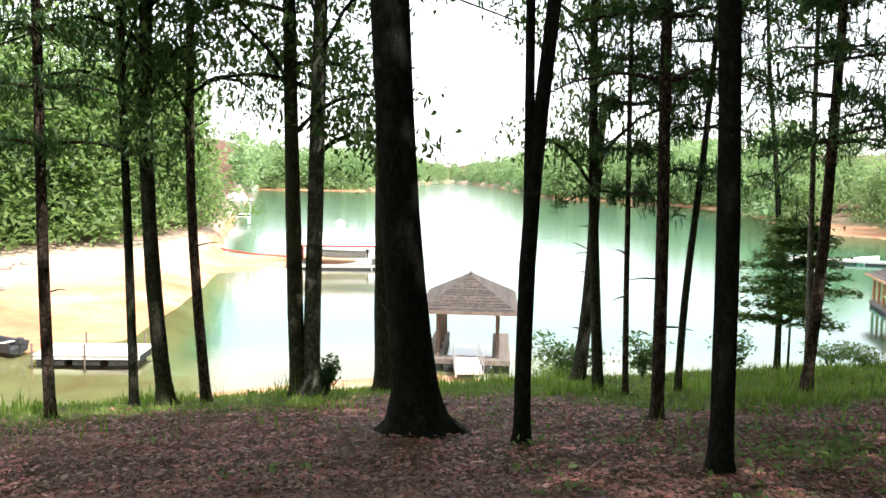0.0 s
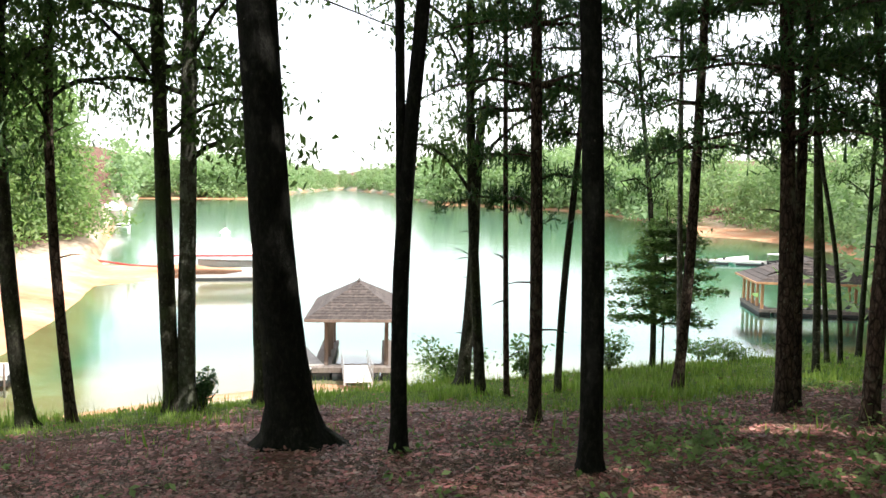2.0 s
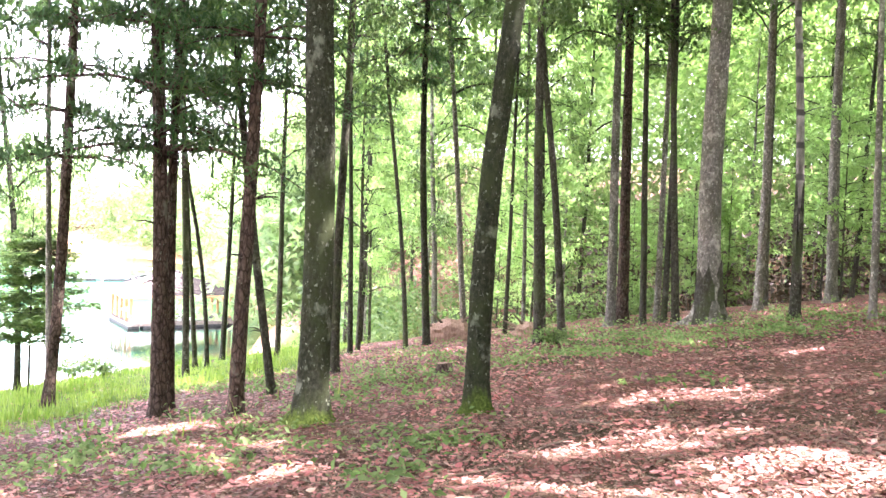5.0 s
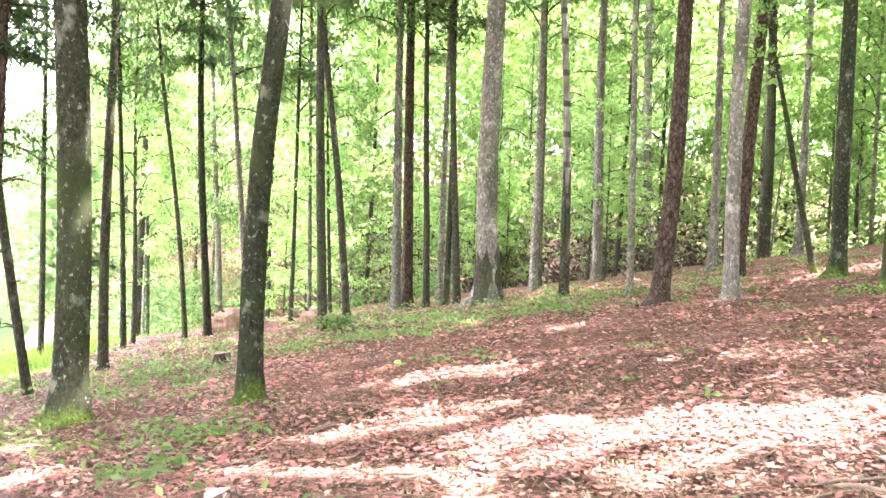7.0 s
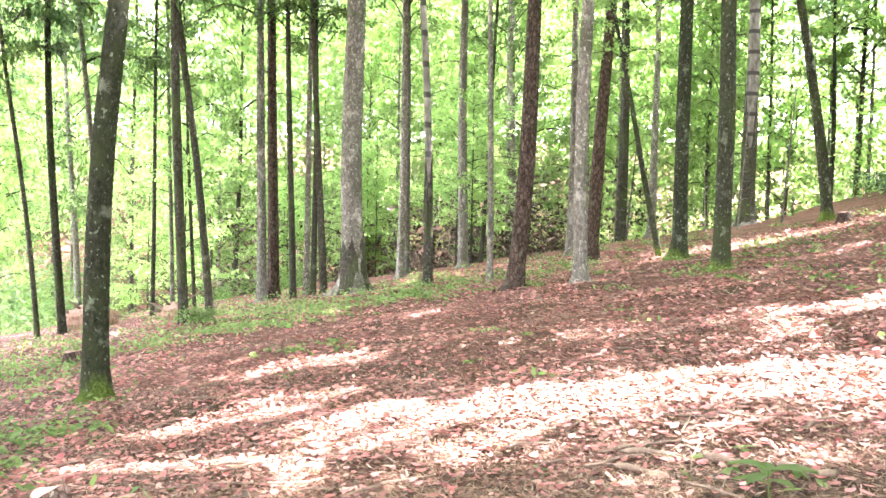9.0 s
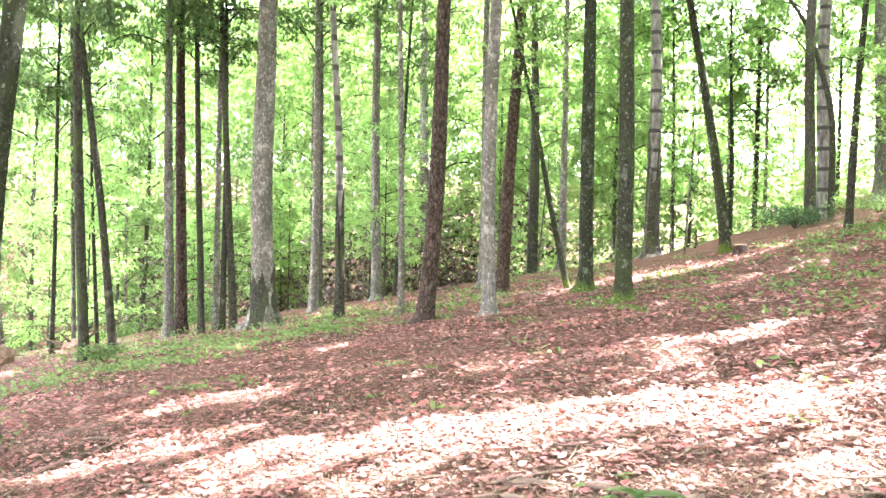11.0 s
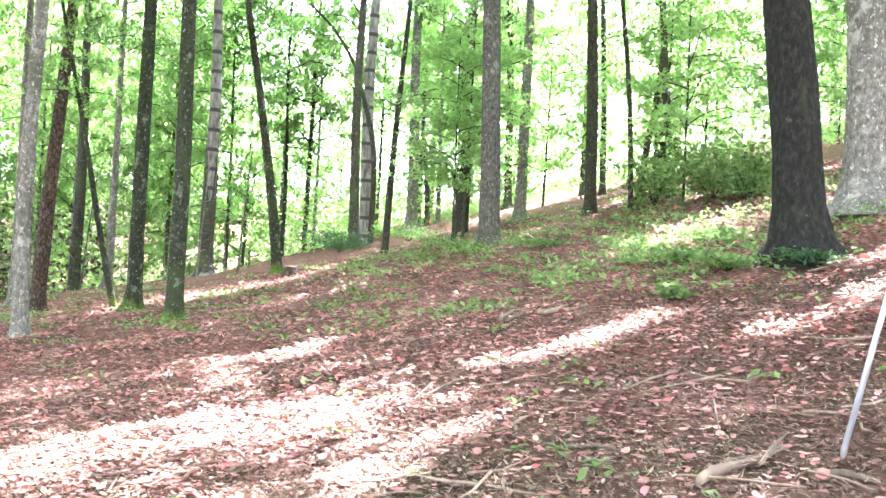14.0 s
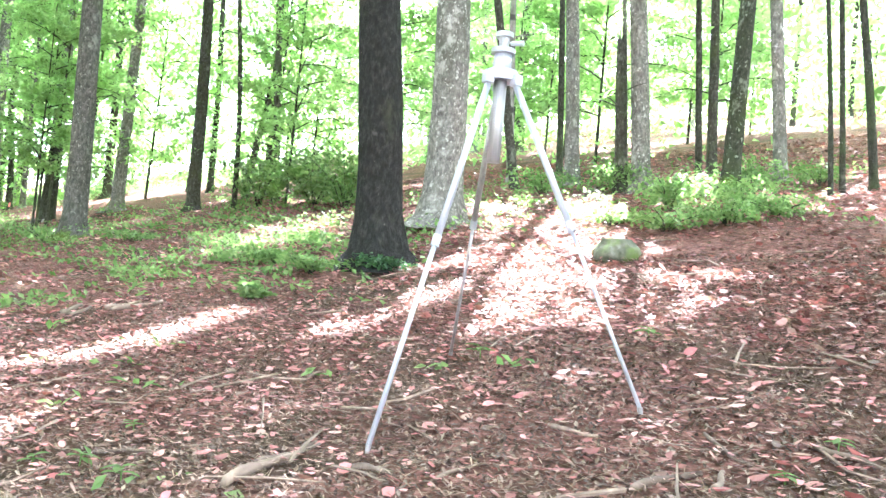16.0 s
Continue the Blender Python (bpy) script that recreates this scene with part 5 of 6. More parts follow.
def low_plants():
    """Patches of seedlings and creeping plants on the litter."""
    g = np.random.default_rng(31)
    cents = []
    spots = []
    for th, r, s, n in ((22, 9, 1.3, 16), (30, 11, 1.5, 18), (36, 8.5, 1.4, 18), (42, 10, 1.5, 18), (48, 15, 2.2, 26), (40, 15, 2.0, 22), (55, 18, 2.2, 24), (60, 22, 2.4, 26), (64, 21, 2.4, 26), (52, 22, 2.6, 24), (12, 11.5, 1.6, 14),
                        (70, 20, 2.0, 18), (76, 22, 2.2, 16), (84, 27, 2.5, 20), (92, 24, 2.6, 22), (98, 17, 1.8, 14), (104, 13, 1.6, 16), (108, 20, 2.5, 22), (110, 11, 1.3, 12), (116, 22, 2.5, 22), (132, 14, 1.8, 20), (138, 16, 2.0, 22), (66, 17, 1.5, 26), (71, 19, 1.5, 26), (77, 20, 1.3, 22), (120, 13, 1.4, 26), (126, 12, 1.0, 22), (113, 18, 1.6, 24), (105, 22, 1.8, 24), (131, 18, 2.0, 26), (119, 23, 2.2, 28), (126, 18, 2.2, 18), (145, 15, 2.2, 18), (108, 43, 3.2, 70), (112, 42, 3.0, 70), (116, 41, 3.0, 60), (119, 40, 2.6, 40), (104, 44, 3.0, 50)):
        for _ in range(n // 2 if r < 12 and th < 60 else n):
            x, y = r * math.sin(radians(th)) + g.normal(0, s), r * math.cos(radians(th)) + g.normal(0, s)
            spots.append((x, y, g.uniform(0.14, 0.36) * (2.4 if r > 38 else 1), 34 if r < 38 else 90))
    carpets = ((4.2, 6.7, 0.3, 26), (4.3, 8.7, 0.4, 26), (3.7, 8.6, 0.3, 16), (5.8, 8.0, 0.4, 26), (5.7, 5.1, 0.3, 18), (13.4, 9.1, 0.6, 30), (13.9, 7.5, 0.7, 36), (15.6, 7.4, 0.9, 36), (9.7, 12.7, 0.6, 24),
             (9.2, 9.8, 0.5, 18), (9.4, 8.5, 0.5, 24), (15.9, 8.3, 0.9, 40), (17.2, 7.6, 0.9, 40), (9.9, 4.5, 0.4, 16), (12.8, 7.5, 0.8, 30), (10.3, 10.5, 0.6, 26), (9.8, 8.8, 0.6, 30), (5.8, 6.2, 0.3, 20),
             (4.6, 4.5, 0.3, 18), (5.8, 5.1, 0.3, 14), (19.9, -1.0, 0.8, 24), (10.0, -7.0, 0.6, 34), (10.5, -6.5, 0.5, 26), (10.4, -5.6, 0.5, 26), (8.0, -6.6, 0.5, 30), (7.4, -5.5, 0.2, 12), (18.8, -1.5, 0.6, 22),
             (21.9, -6.9, 1.0, 30), (17.3, -8.2, 1.0, 34), (14.0, -8.8, 0.8, 24), (6.9, -11.8, 0.8, 40), (5.8, -11.4, 0.6, 34), (6.2, -10.2, 0.4, 18), (10.7, -5.5, 0.3, 16), (18.5, -6.7, 0.7, 30), (7.6, -13.3, 0.9, 40))
    for cx, cy, s, n in carpets:
        for _ in range(n // 2):
            spots.append((cx + g.normal(0, s), cy + g.normal(0, s), g.uniform(0.06, 0.2), 13))
    for _ in range(150):
        th, r = radians(g.uniform(-20, 150)), g.uniform(3.2, 24)
        spots.append((r * math.sin(th), r * math.cos(th), g.uniform(0.06, 0.16), 7))
    for x, y, s, n in spots:
        z = floor_at(x, y)
        p = g.normal(0, 1, (n, 3)) * np.array([s, s, 0.25 * s])
        p[:, 2] = np.abs(p[:, 2]) + 0.03
        cents.append(p + np.array([x, y, z]))
    v, q = leaf_quads(np.concatenate(cents), 0.09, 0.1, g, 0.6, 0.4)
    return tagged(mesh_object("low_plants", v, q, LEAF_LOW), "patches of green seedlings and creeping plants on the litter", "plants", kind="stuff")


low_plants()


def twigs():
    g = np.random.default_rng(41)
    pieces = []
    for i in range(800):
        th, r = radians(g.uniform(-30, 178)), 2.4 + 15 * g.random() ** 1.6
        x, y = r * math.sin(th), r * math.cos(th)
        a, L = g.uniform(0, 6.283), g.uniform(0.1, 0.55)
        pts = []
        for k in range(3):
            px, py = x + L * k / 2 * math.cos(a) + g.normal(0, 0.015), y + L * k / 2 * math.sin(a) + g.normal(0, 0.015)
            pts.append([px, py, floor_at(px, py) + 0.02 + g.uniform(0, 0.025)])
        k = g.uniform(0.6, 1.7)
        pieces.append(tube(pts, [0.006 * k, 0.005 * k, 0.003 * k], 4, 0.1, i))
    v, f = join(pieces)
    return tagged(mesh_object("twigs", v, f, TWIG), "thin dead twigs scattered over the litter", "twigs", kind="stuff")


twigs()


def stick(a, b, r, label):
    """A fallen branch that lies on the ground between two places, with a stub of a side shoot."""
    g = np.random.default_rng(int(abs(a[0] * 97 + b[1] * 31)) + 5)
    ax, ay = a
    dx, dy = b[0] - a[0], b[1] - a[1]
    L = math.hypot(dx, dy)
    pts = []
    ph = g.uniform(0, 6.28)
    for k in range(11):
        t = k / 10
        ox, oy = -dy / max(L, 0.01), dx / max(L, 0.01)
        w = 0.035 * L * (math.sin(4 * t + ph) + 0.4 * math.sin(11 * t + 2 * ph))
        px, py = ax + dx * t + ox * w, ay + dy * t + oy * w
        pts.append([px - ax, py - ay, floor_at(px, py) + r * 0.75 + 0.01 + 0.3 * r * math.sin(6 * t + ph) - floor_at(ax, ay)])
    radii = [r * (1 - 0.45 * k / 10) * (1 + 0.1 * math.sin(5.0 * k + ph)) for k in range(11)]
    radii[0] = r * 0.5
    v, f = tube(pts, radii, 8, 0.05, 3)
    f.append(tuple(reversed(range(8))))
    ob = mesh_object("fallen_branch", v, f, TWIG, None, True)
    ob.matrix_world = pose(ax, ay, floor_at(ax, ay))
    m = pts[6]
    side = tube([m, [m[0] - dy * 0.12, m[1] + dx * 0.12, m[2] + 0.03 * L]], [r * 0.5, r * 0.2], 6, 0.1, 4)
    mesh_object("side_shoot", side[0], side[1], TWIG, ob)
    return tagged(ob, label, "branch")


STONE = textured("mossy_stone", [(0.3, (0.05, 0.055, 0.03)), (0.55, (0.11, 0.115, 0.08)), (0.75, (0.2, 0.195, 0.16))], 9, 0.95, (1, 1, 1), (3, (0.10, 0.14, 0.04), 0.45, 0.6), 0.8, 0.03)
GRANITE = textured("pale_granite", [(0.3, (0.2, 0.2, 0.19)), (0.55, (0.38, 0.37, 0.35)), (0.75, (0.5, 0.49, 0.46))], 7, 0.95, (1, 1, 1), (1.5, (0.28, 0.25, 0.22), 0.5, 0.65), 0.8, 0.04)
CUT = textured("cut_wood", [(0.3, (0.2, 0.12, 0.08)), (0.7, (0.42, 0.28, 0.2))], 20, 0.9, (1, 1, 0.3))
PINK = material("pink_flagging", (0.9, 0.12, 0.14), 0.6)[0]


def rock(x, y, sx, sy, sz, mat=None, label="squat mossy grey rock among leaves"):
    bm = bmesh.new()
    bmesh.ops.create_icosphere(bm, subdivisions=3, radius=1)
    for v in bm.verts:
        k = 1 + 0.4 * noise.noise(v.co * 1.3 + Vector((x, y, 0))) + 0.16 * noise.noise(v.co * 3.5)
        v.co = Vector((v.co.x * sx * 0.5 * k, v.co.y * sy * 0.5 * k, min(v.co.z * k, 0.75) * sz * 0.6))
    ob = part("rock", bm, mat or STONE, None, "", True)
    ob.matrix_world = pose(x, y, floor_at(x, y) + sz * 0.3, 0, 0, 30)
    return tagged(ob, label, "rock")


def seedling(x, y, size):
    """A broad-leaved seedling: a thin stalk and a whorl of leaves."""
    g = np.random.default_rng(int(abs(x * 71 + y * 37)) + 9)
    e = empty("seedling", x, y, floor_at(x, y), g.uniform(0, 360))
    bm = bmesh.new()
    rod(bm, (0, 0, -0.02), (0.01, 0, size * 0.6), 0.004, 0.003, 6)
    part("stalk", bm, LEAF_LOW, e)
    for k in range(6):
        a, up, L = k * 2.4, g.uniform(0.1, 0.5), size * g.uniform(0.55, 0.9)
        bm = bmesh.new()
        d = Vector((math.cos(a), math.sin(a), up))
        side = Vector((-math.sin(a), math.cos(a), 0))
        foot = Vector((0.01, 0, size * (0.35 + 0.25 * k / 5)))
        rows = [[bm.verts.new(foot + d * L * t - Vector((0, 0, 0.35 * L * t * t)) + side * s * w * L + Vector((0, 0, abs(s) * 0.06 * L))) for s in (-1, 0, 1)] for t, w in ((0.05, 0.02), (0.3, 0.18), (0.6, 0.24), (0.85, 0.13), (1.0, 0.01))]
        for r0, r1 in zip(rows, rows[1:]):
            for i in (0, 1):
                bm.faces.new((r0[i], r0[i + 1], r1[i + 1], r1[i]))
        part("leaf", bm, LEAF_LOW, e, "", True)
    return tagged(e, "small bright green seedling in the leaf litter", "seedling", "seedlings on the slope")


def stump(x, y, r, h):
    z = floor_at(x, y)
    path = [[0, 0, -0.05], [0, 0, h * 0.3], [0.01, 0, h * 0.8], [0.01, 0.01, h]]
    v, f = tube(path, [r * 1.5, r * 1.15, r, r * 0.95], 14, 0.1, int(x * 10) % 50)
    ob = mesh_object("stump", v, f, BARK["pine"], None, True)
    ob.matrix_world = pose(x, y, z)
    bm = bmesh.new()
    bmesh.ops.create_cone(bm, cap_ends=True, segments=14, radius1=r * 0.9, radius2=r * 0.82, depth=0.012)
    bmesh.ops.translate(bm, vec=(0.01, 0.01, h + 0.006), verts=bm.verts)
    part("cut_face", bm, CUT, ob)
    return tagged(ob, "low weathered tree stump on the litter", "stump")


def root_mass(x, y, w, h):
    """The upturned roots of a fallen tree: an earthy plate with broken roots."""
    bm = bmesh.new()
    bmesh.ops.create_icosphere(bm, subdivisions=3, radius=1)
    for v in bm.verts:
        k = 1 + 0.35 * noise.noise(v.co * 2.1) + 0.2 * noise.noise(v.co * 6)
        v.co = Vector((v.co.x * w * 0.5 * k, v.co.y * 0.35 * k, v.co.z * h * 0.5 * k))
    ob = part("root_mass", bm, CUT, None, "", False)
    ob.matrix_world = pose(x, y, floor_at(x, y) + h * 0.35, 0, 0, -45)
    g = np.random.default_rng(8)
    for k in range(9):
        a = g.uniform(0, 6.28)
        p = np.array([math.cos(a) * w * 0.35, 0, math.sin(a) * h * 0.3])
        d = np.array([math.cos(a) + g.normal(0, 0.3), g.normal(-0.4, 0.3), math.sin(a)])
        v, f = tube([p, p + d * 0.25, p + d * 0.5 + [0, 0, -0.05]], [0.05, 0.03, 0.01], 6, 0.15, k)
        mesh_object("root", v, f, TWIG, ob)
    return tagged(ob, "upturned brown root mass of a fallen tree", "roots")


def survey_flag(x, y):
    z = floor_at(x, y)
    e = empty("survey_flag", x, y, z)
    bm = bmesh.new()
    rod(bm, (0, 0, -0.05), (0, 0, 0.55), 0.006, 0.006, 6)
    part("stake", bm, TWIG, e)
    bm = bmesh.new()
    box(bm, 0.09, 0, 0.49, 0.18, 0.006, 0.12)
    part("flag", bm, PINK, e, "pink plastic flag")
    return tagged(e, "pink survey flag on a thin stake", "flag", "survey flags")


ALU = textured("brushed_aluminium", [(0.3, (0.3, 0.315, 0.33)), (0.7, (0.42, 0.435, 0.45))], 30, 0.42, (1, 1, 0.1), None, 0.1, 0.002, 0.35)
STEEL_DARK = textured("dark_leg_tube", [(0.3, (0.2, 0.19, 0.18)), (0.7, (0.36, 0.34, 0.32))], 30, 0.5, (1, 1, 0.1), None, 0.1, 0.002, 0.4)
GREYPLASTIC = textured("grey_tribrach", [(0.3, (0.22, 0.23, 0.23)), (0.7, (0.34, 0.35, 0.35))], 18, 0.55, (1, 1, 1), None, 0.15, 0.003)


def survey_tripod(fa, fb, fc, head):
    """A survey tripod: three two-stage legs under a head with a levelling base and a prism."""
    hx, hy, hz = head
    e = empty("survey_tripod", hx, hy, hz)
    for i, (fx, fy) in enumerate((fa, fb, fc)):
        fz = floor_at(fx, fy)
        foot = Vector((fx - hx, fy - hy, fz - hz))
        away = Vector((foot.x, foot.y, 0)).normalized() * 0.075
        top = Vector((away.x, away.y, -0.03))
        mid = top.lerp(foot, 0.46)
        mat = ALU if i < 2 else STEEL_DARK
        bm = bmesh.new()
        rod(bm, top, mid, 0.017, 0.017, 10)
        leg = part("leg", bm, mat, e, "", True)
        bm = bmesh.new()
        rod(bm, top.lerp(foot, 0.43), foot.lerp(top, 0.02), 0.0125 if i == 0 else 0.0095, 0.0125 if i == 0 else 0.0095, 10)
        part("lower_tube", bm, mat, leg, "", True)
        bm = bmesh.new()
        rod(bm, top.lerp(foot, 0.445), top.lerp(foot, 0.475), 0.0205, 0.0205, 10)
        part("clamp", bm, GREYPLASTIC, leg)
        bm = bmesh.new()
        rod(bm, foot.lerp(top, 0.025), foot - Vector((0, 0, 0.05)), 0.014, 0.003, 8)
        part("point", bm, STEEL_DARK, leg)
    bm = bmesh.new()
    bmesh.ops.create_cone(bm, cap_ends=True, segments=24, radius1=0.075, radius2=0.085, depth=0.05)
    for k in range(3):
        a = 2 * math.pi * k / 3
        f = ((fa, fb, fc)[k][0] - hx, (fa, fb, fc)[k][1] - hy)
        L = math.hypot(*f)
        box(bm, 0.085 * f[0] / L, 0.085 * f[1] / L, -0.025, 0.05, 0.05, 0.06, 0.006)
    part("head", bm, ALU, e)
    bm = bmesh.new()
    rod(bm, (0, 0, -0.02), (0, 0, -0.44), 0.034, 0.034, 12)
    part("hanging_tube", bm, STEEL_DARK, e, "grey carrying tube that hangs under the head", True)
    bm = bmesh.new()
    rod(bm, (0, 0, 0.025), (0, 0, 0.12), 0.05, 0.042, 16)
    base = part("levelling_base", bm, ALU, e, "", True)
    bm = bmesh.new()
    rod(bm, (0, 0, 0.115), (0, 0, 0.14), 0.062, 0.062, 20)
    part("collar", bm, GREYPLASTIC, base)
    bm = bmesh.new()
    rod(bm, (0, 0, 0.14), (0, 0, 0.21), 0.022, 0.03, 12)
    rod(bm, (0, 0, 0.2), (0, 0, 0.225), 0.045, 0.045, 16)
    rod(bm, (-0.03, -0.02, 0.17), (-0.09, -0.05, 0.17), 0.012, 0.016, 8)
    part("prism_mount", bm, GREYPLASTIC, e)
    return tagged(e, "aluminium survey tripod with grey levelling head on the leaf litter", "tripod")


shrub(5.63, 39.79, 1.76, 2.40, LEAF_LOW, "low green bush on the grassy lake bank")
shrub(9.33, 39.10, 1.33, 1.07, LEAF_LOW, "low green bush on the grassy lake bank")
shrub(7.24, 20.49, 1.01, 0.87, LEAF_LOW, "low green bush on the grassy lake bank")
shrub(13.70, 37.68, 1.07, 1.33, LEAF_LOW, "low green bush on the grassy lake bank")
shrub(10.69, 22.67, 0.72, 1.43, LEAF_LOW, "low green bush on the grassy lake bank")
shrub(11.23, 21.91, 0.64, 1.13, LEAF_LOW, "low green bush on the grassy lake bank")
shrub(-2.04, 15.79, 0.74, 0.42, LEAF_PINE, "small pine seedling at the crest of the bank")
shrub(18.23, 35.62, 0.80, 3.20, LEAF_LOW, "low green bush on the grassy lake bank")
shrub(13.50, 22.84, 0.53, 1.58, LEAF_LOW, "low green bush on the grassy lake bank")
shrub(16.41, -11.64, 1.66, 2.91, LEAF_LOW, "dense green laurel thicket on the slope")
shrub(18.72, -11.51, 1.20, 2.41, LEAF_LOW, "dense green laurel thicket on the slope")
shrub(14.82, -11.39, 1.24, 1.86, LEAF_LOW, "dense green laurel thicket on the slope")
shrub(9.80, -13.98, 0.70, 0.70, LEAF_LOW, "leafy bush beside a snag")
shrub(6.71, -11.26, 0.60, 1.11, LEAF_LOW, "low leafy growth on the slope")
shrub(5.66, -11.37, 0.50, 0.99, LEAF_LOW, "low leafy growth on the slope")
shrub(7.91, -6.31, 0.20, 0.73, LEAF_LOW, "ferny growth at the foot of a thick trunk")
shrub(9.12, -6.59, 0.22, 0.90, LEAF_LOW, "ferny growth on the slope")
shrub(7.21, -6.71, 0.19, 0.58, LEAF_PINE, "dark ivy at the foot of a thick trunk")
shrub(7.17, -5.18, 0.18, 0.29, LEAF_LOW, "small fern on the leaf litter")
shrub(30.48, -5.60, 0.91, 3.63, LEAF_PINE, "dark brush pile on the crest")
shrub(27.81, -7.54, 0.62, 2.91, LEAF_LOW, "low leafy growth on the slope")
shrub(15.43, 10.15, 0.42, 0.85, LEAF_LOW, "green sprouts at the foot of a trunk")
shrub(27.28, 14.63, 1.24, 2.07, LEAF_LOW, "green brush past the crest")
shrub(27.21, 16.70, 1.28, 2.13, LEAF_LOW, "green brush past the crest")
shrub(27.70, 17.80, 1.32, 2.64, LEAF_LOW, "green brush past the crest")
survey_tripod((2.97, -3.50), (2.18, -4.43), (3.85, -4.76), (2.95, -4.10, 2.73))
rock(4.99, -7.85, 0.42, 0.36, 0.27)
stump(10.67, 9.16, 0.13, 0.20)
stump(4.04, 3.19, 0.12, 0.07)
stump(23.01, -3.14, 0.18, 0.25)
survey_flag(32.66, -0.90)
survey_flag(30.73, -4.48)
survey_flag(30.34, -7.65)
survey_flag(28.31, -8.34)
stick((3.05, -2.86), (3.15, -3.21), 0.028, "rotting log with peeling bark on the leaf litter")
stick((3.15, -3.21), (3.24, -3.42), 0.014, "pale forked stick on the leaf litter")
stick((2.82, -3.31), (2.60, -3.36), 0.018, "reddish broken branch on the leaf litter")
stick((1.79, -3.80), (1.68, -4.10), 0.018, "rotting branch on the leaf litter")
stick((1.54, -3.96), (1.61, -4.14), 0.016, "rotting branch on the leaf litter")
stick((2.42, -4.06), (2.19, -4.13), 0.012, "brown fallen stick on the leaf litter")
stick((1.88, -4.42), (1.57, -4.27), 0.010, "brown fallen stick on the leaf litter")
stick((1.47, -4.57), (1.18, -4.52), 0.014, "rotting branch on the leaf litter")
stick((2.41, -3.39), (2.36, -3.64), 0.009, "thin fallen stick on the leaf litter")
stick((7.99, -3.81), (8.16, -4.06), 0.022, "pale fallen stick on the leaf litter")
stick((7.81, -4.12), (7.85, -4.61), 0.026, "pale fallen stick on the leaf litter")
stick((8.18, -2.63), (8.19, -3.47), 0.012, "pale fallen stick on the leaf litter")
stick((5.60, -0.25), (5.33, -0.58), 0.014, "pale fallen stick on the leaf litter")
stick((5.33, -0.58), (5.83, -0.60), 0.012, "pale fallen stick on the leaf litter")
stick((4.05, -2.71), (3.84, -2.89), 0.010, "thin fallen stick on the leaf litter")
stick((3.20, -3.09), (3.20, -3.41), 0.012, "pale fallen stick on the leaf litter")
stick((7.41, -6.54), (6.66, -6.29), 0.016, "pale fallen stick on the leaf litter")
stick((6.11, 6.01), (7.04, 6.52), 0.016, "pale fallen stick on the leaf litter")
stick((5.61, -0.30), (5.53, -0.55), 0.012, "pale fallen stick on the leaf litter")
stick((5.53, -0.55), (6.05, -0.60), 0.012, "pale fallen stick on the leaf litter")
stick((4.85, 0.01), (5.05, -0.40), 0.014, "rotting branch on the leaf litter")
stick((5.05, -0.42), (5.21, -0.80), 0.012, "pale fallen stick on the leaf litter")
stick((4.61, -0.07), (4.36, -0.39), 0.020, "rotting branch on the leaf litter")
stick((4.73, -0.51), (4.48, -0.79), 0.026, "rotting branch on the leaf litter")
stick((4.69, 0.37), (4.78, 0.06), 0.009, "thin fallen stick on the leaf litter")
stick((20.52, 7.01), (21.98, 7.14), 0.030, "pale fallen stick on the leaf litter")
stick((4.86, -0.09), (4.78, -0.44), 0.020, "rotting branch on the leaf litter")
stick((4.35, -0.88), (4.07, -1.11), 0.028, "rotting branch on the leaf litter")
stick((4.96, 0.60), (5.00, 0.33), 0.016, "brown fallen stick on the leaf litter")
stick((4.63, 0.09), (4.82, -0.22), 0.012, "brown fallen stick on the leaf litter")
stick((5.03, -1.05), (5.24, -1.30), 0.016, "pale fallen stick on the leaf litter")
stick((5.90, 3.89), (6.70, 3.82), 0.016, "pale fallen stick on the leaf litter")
stick((6.70, 3.82), (7.69, 4.22), 0.014, "pale fallen stick on the leaf litter")
stick((5.15, 3.89), (5.44, 3.93), 0.012, "pale fallen stick on the leaf litter")
stick((5.92, 6.02), (6.76, 6.40), 0.014, "pale fallen stick on the leaf litter")
stick((6.99, 1.98), (6.51, 1.59), 0.014, "pale fallen stick on the leaf litter")
stick((6.54, 7.33), (6.76, 6.90), 0.016, "brown fallen stick on the leaf litter")
stick((8.17, -3.79), (8.42, -4.06), 0.030, "pale fallen stick on the leaf litter")
stick((7.95, -4.11), (7.97, -4.45), 0.028, "pale fallen stick on the leaf litter")
stick((7.62, -1.39), (8.20, -1.52), 0.014, "pale fallen stick on the leaf litter")
stick((5.17, -0.63), (5.62, -0.70), 0.012, "pale fallen stick on the leaf litter")
stick((5.38, -0.33), (5.14, -0.66), 0.012, "pale fallen stick on the leaf litter")
stick((9.29, -12.41), (10.40, -14.53), 0.030, "bleached branch in a brush pile")
stick((10.64, -13.70), (7.81, -11.49), 0.030, "bleached branch in a brush pile")
stick((9.05, -12.27), (10.15, -13.95), 0.030, "bleached branch in a brush pile")
stick((9.11, -12.04), (8.72, -12.61), 0.030, "bleached branch in a brush pile")
stick((8.91, -12.23), (9.55, -13.83), 0.030, "bleached branch in a brush pile")
rock(-36.90, 70.33, 1.44, 0.95, 0.54, GRANITE, "pale granite boulder on the clay shore")
rock(-42.54, 71.94, 0.93, 1.04, 0.55, GRANITE, "pale granite boulder on the clay shore")
rock(-41.44, 76.94, 1.14, 0.95, 0.80, GRANITE, "pale granite boulder on the clay shore")
rock(-42.98, 79.45, 1.32, 1.02, 0.62, GRANITE, "pale granite boulder on the clay shore")
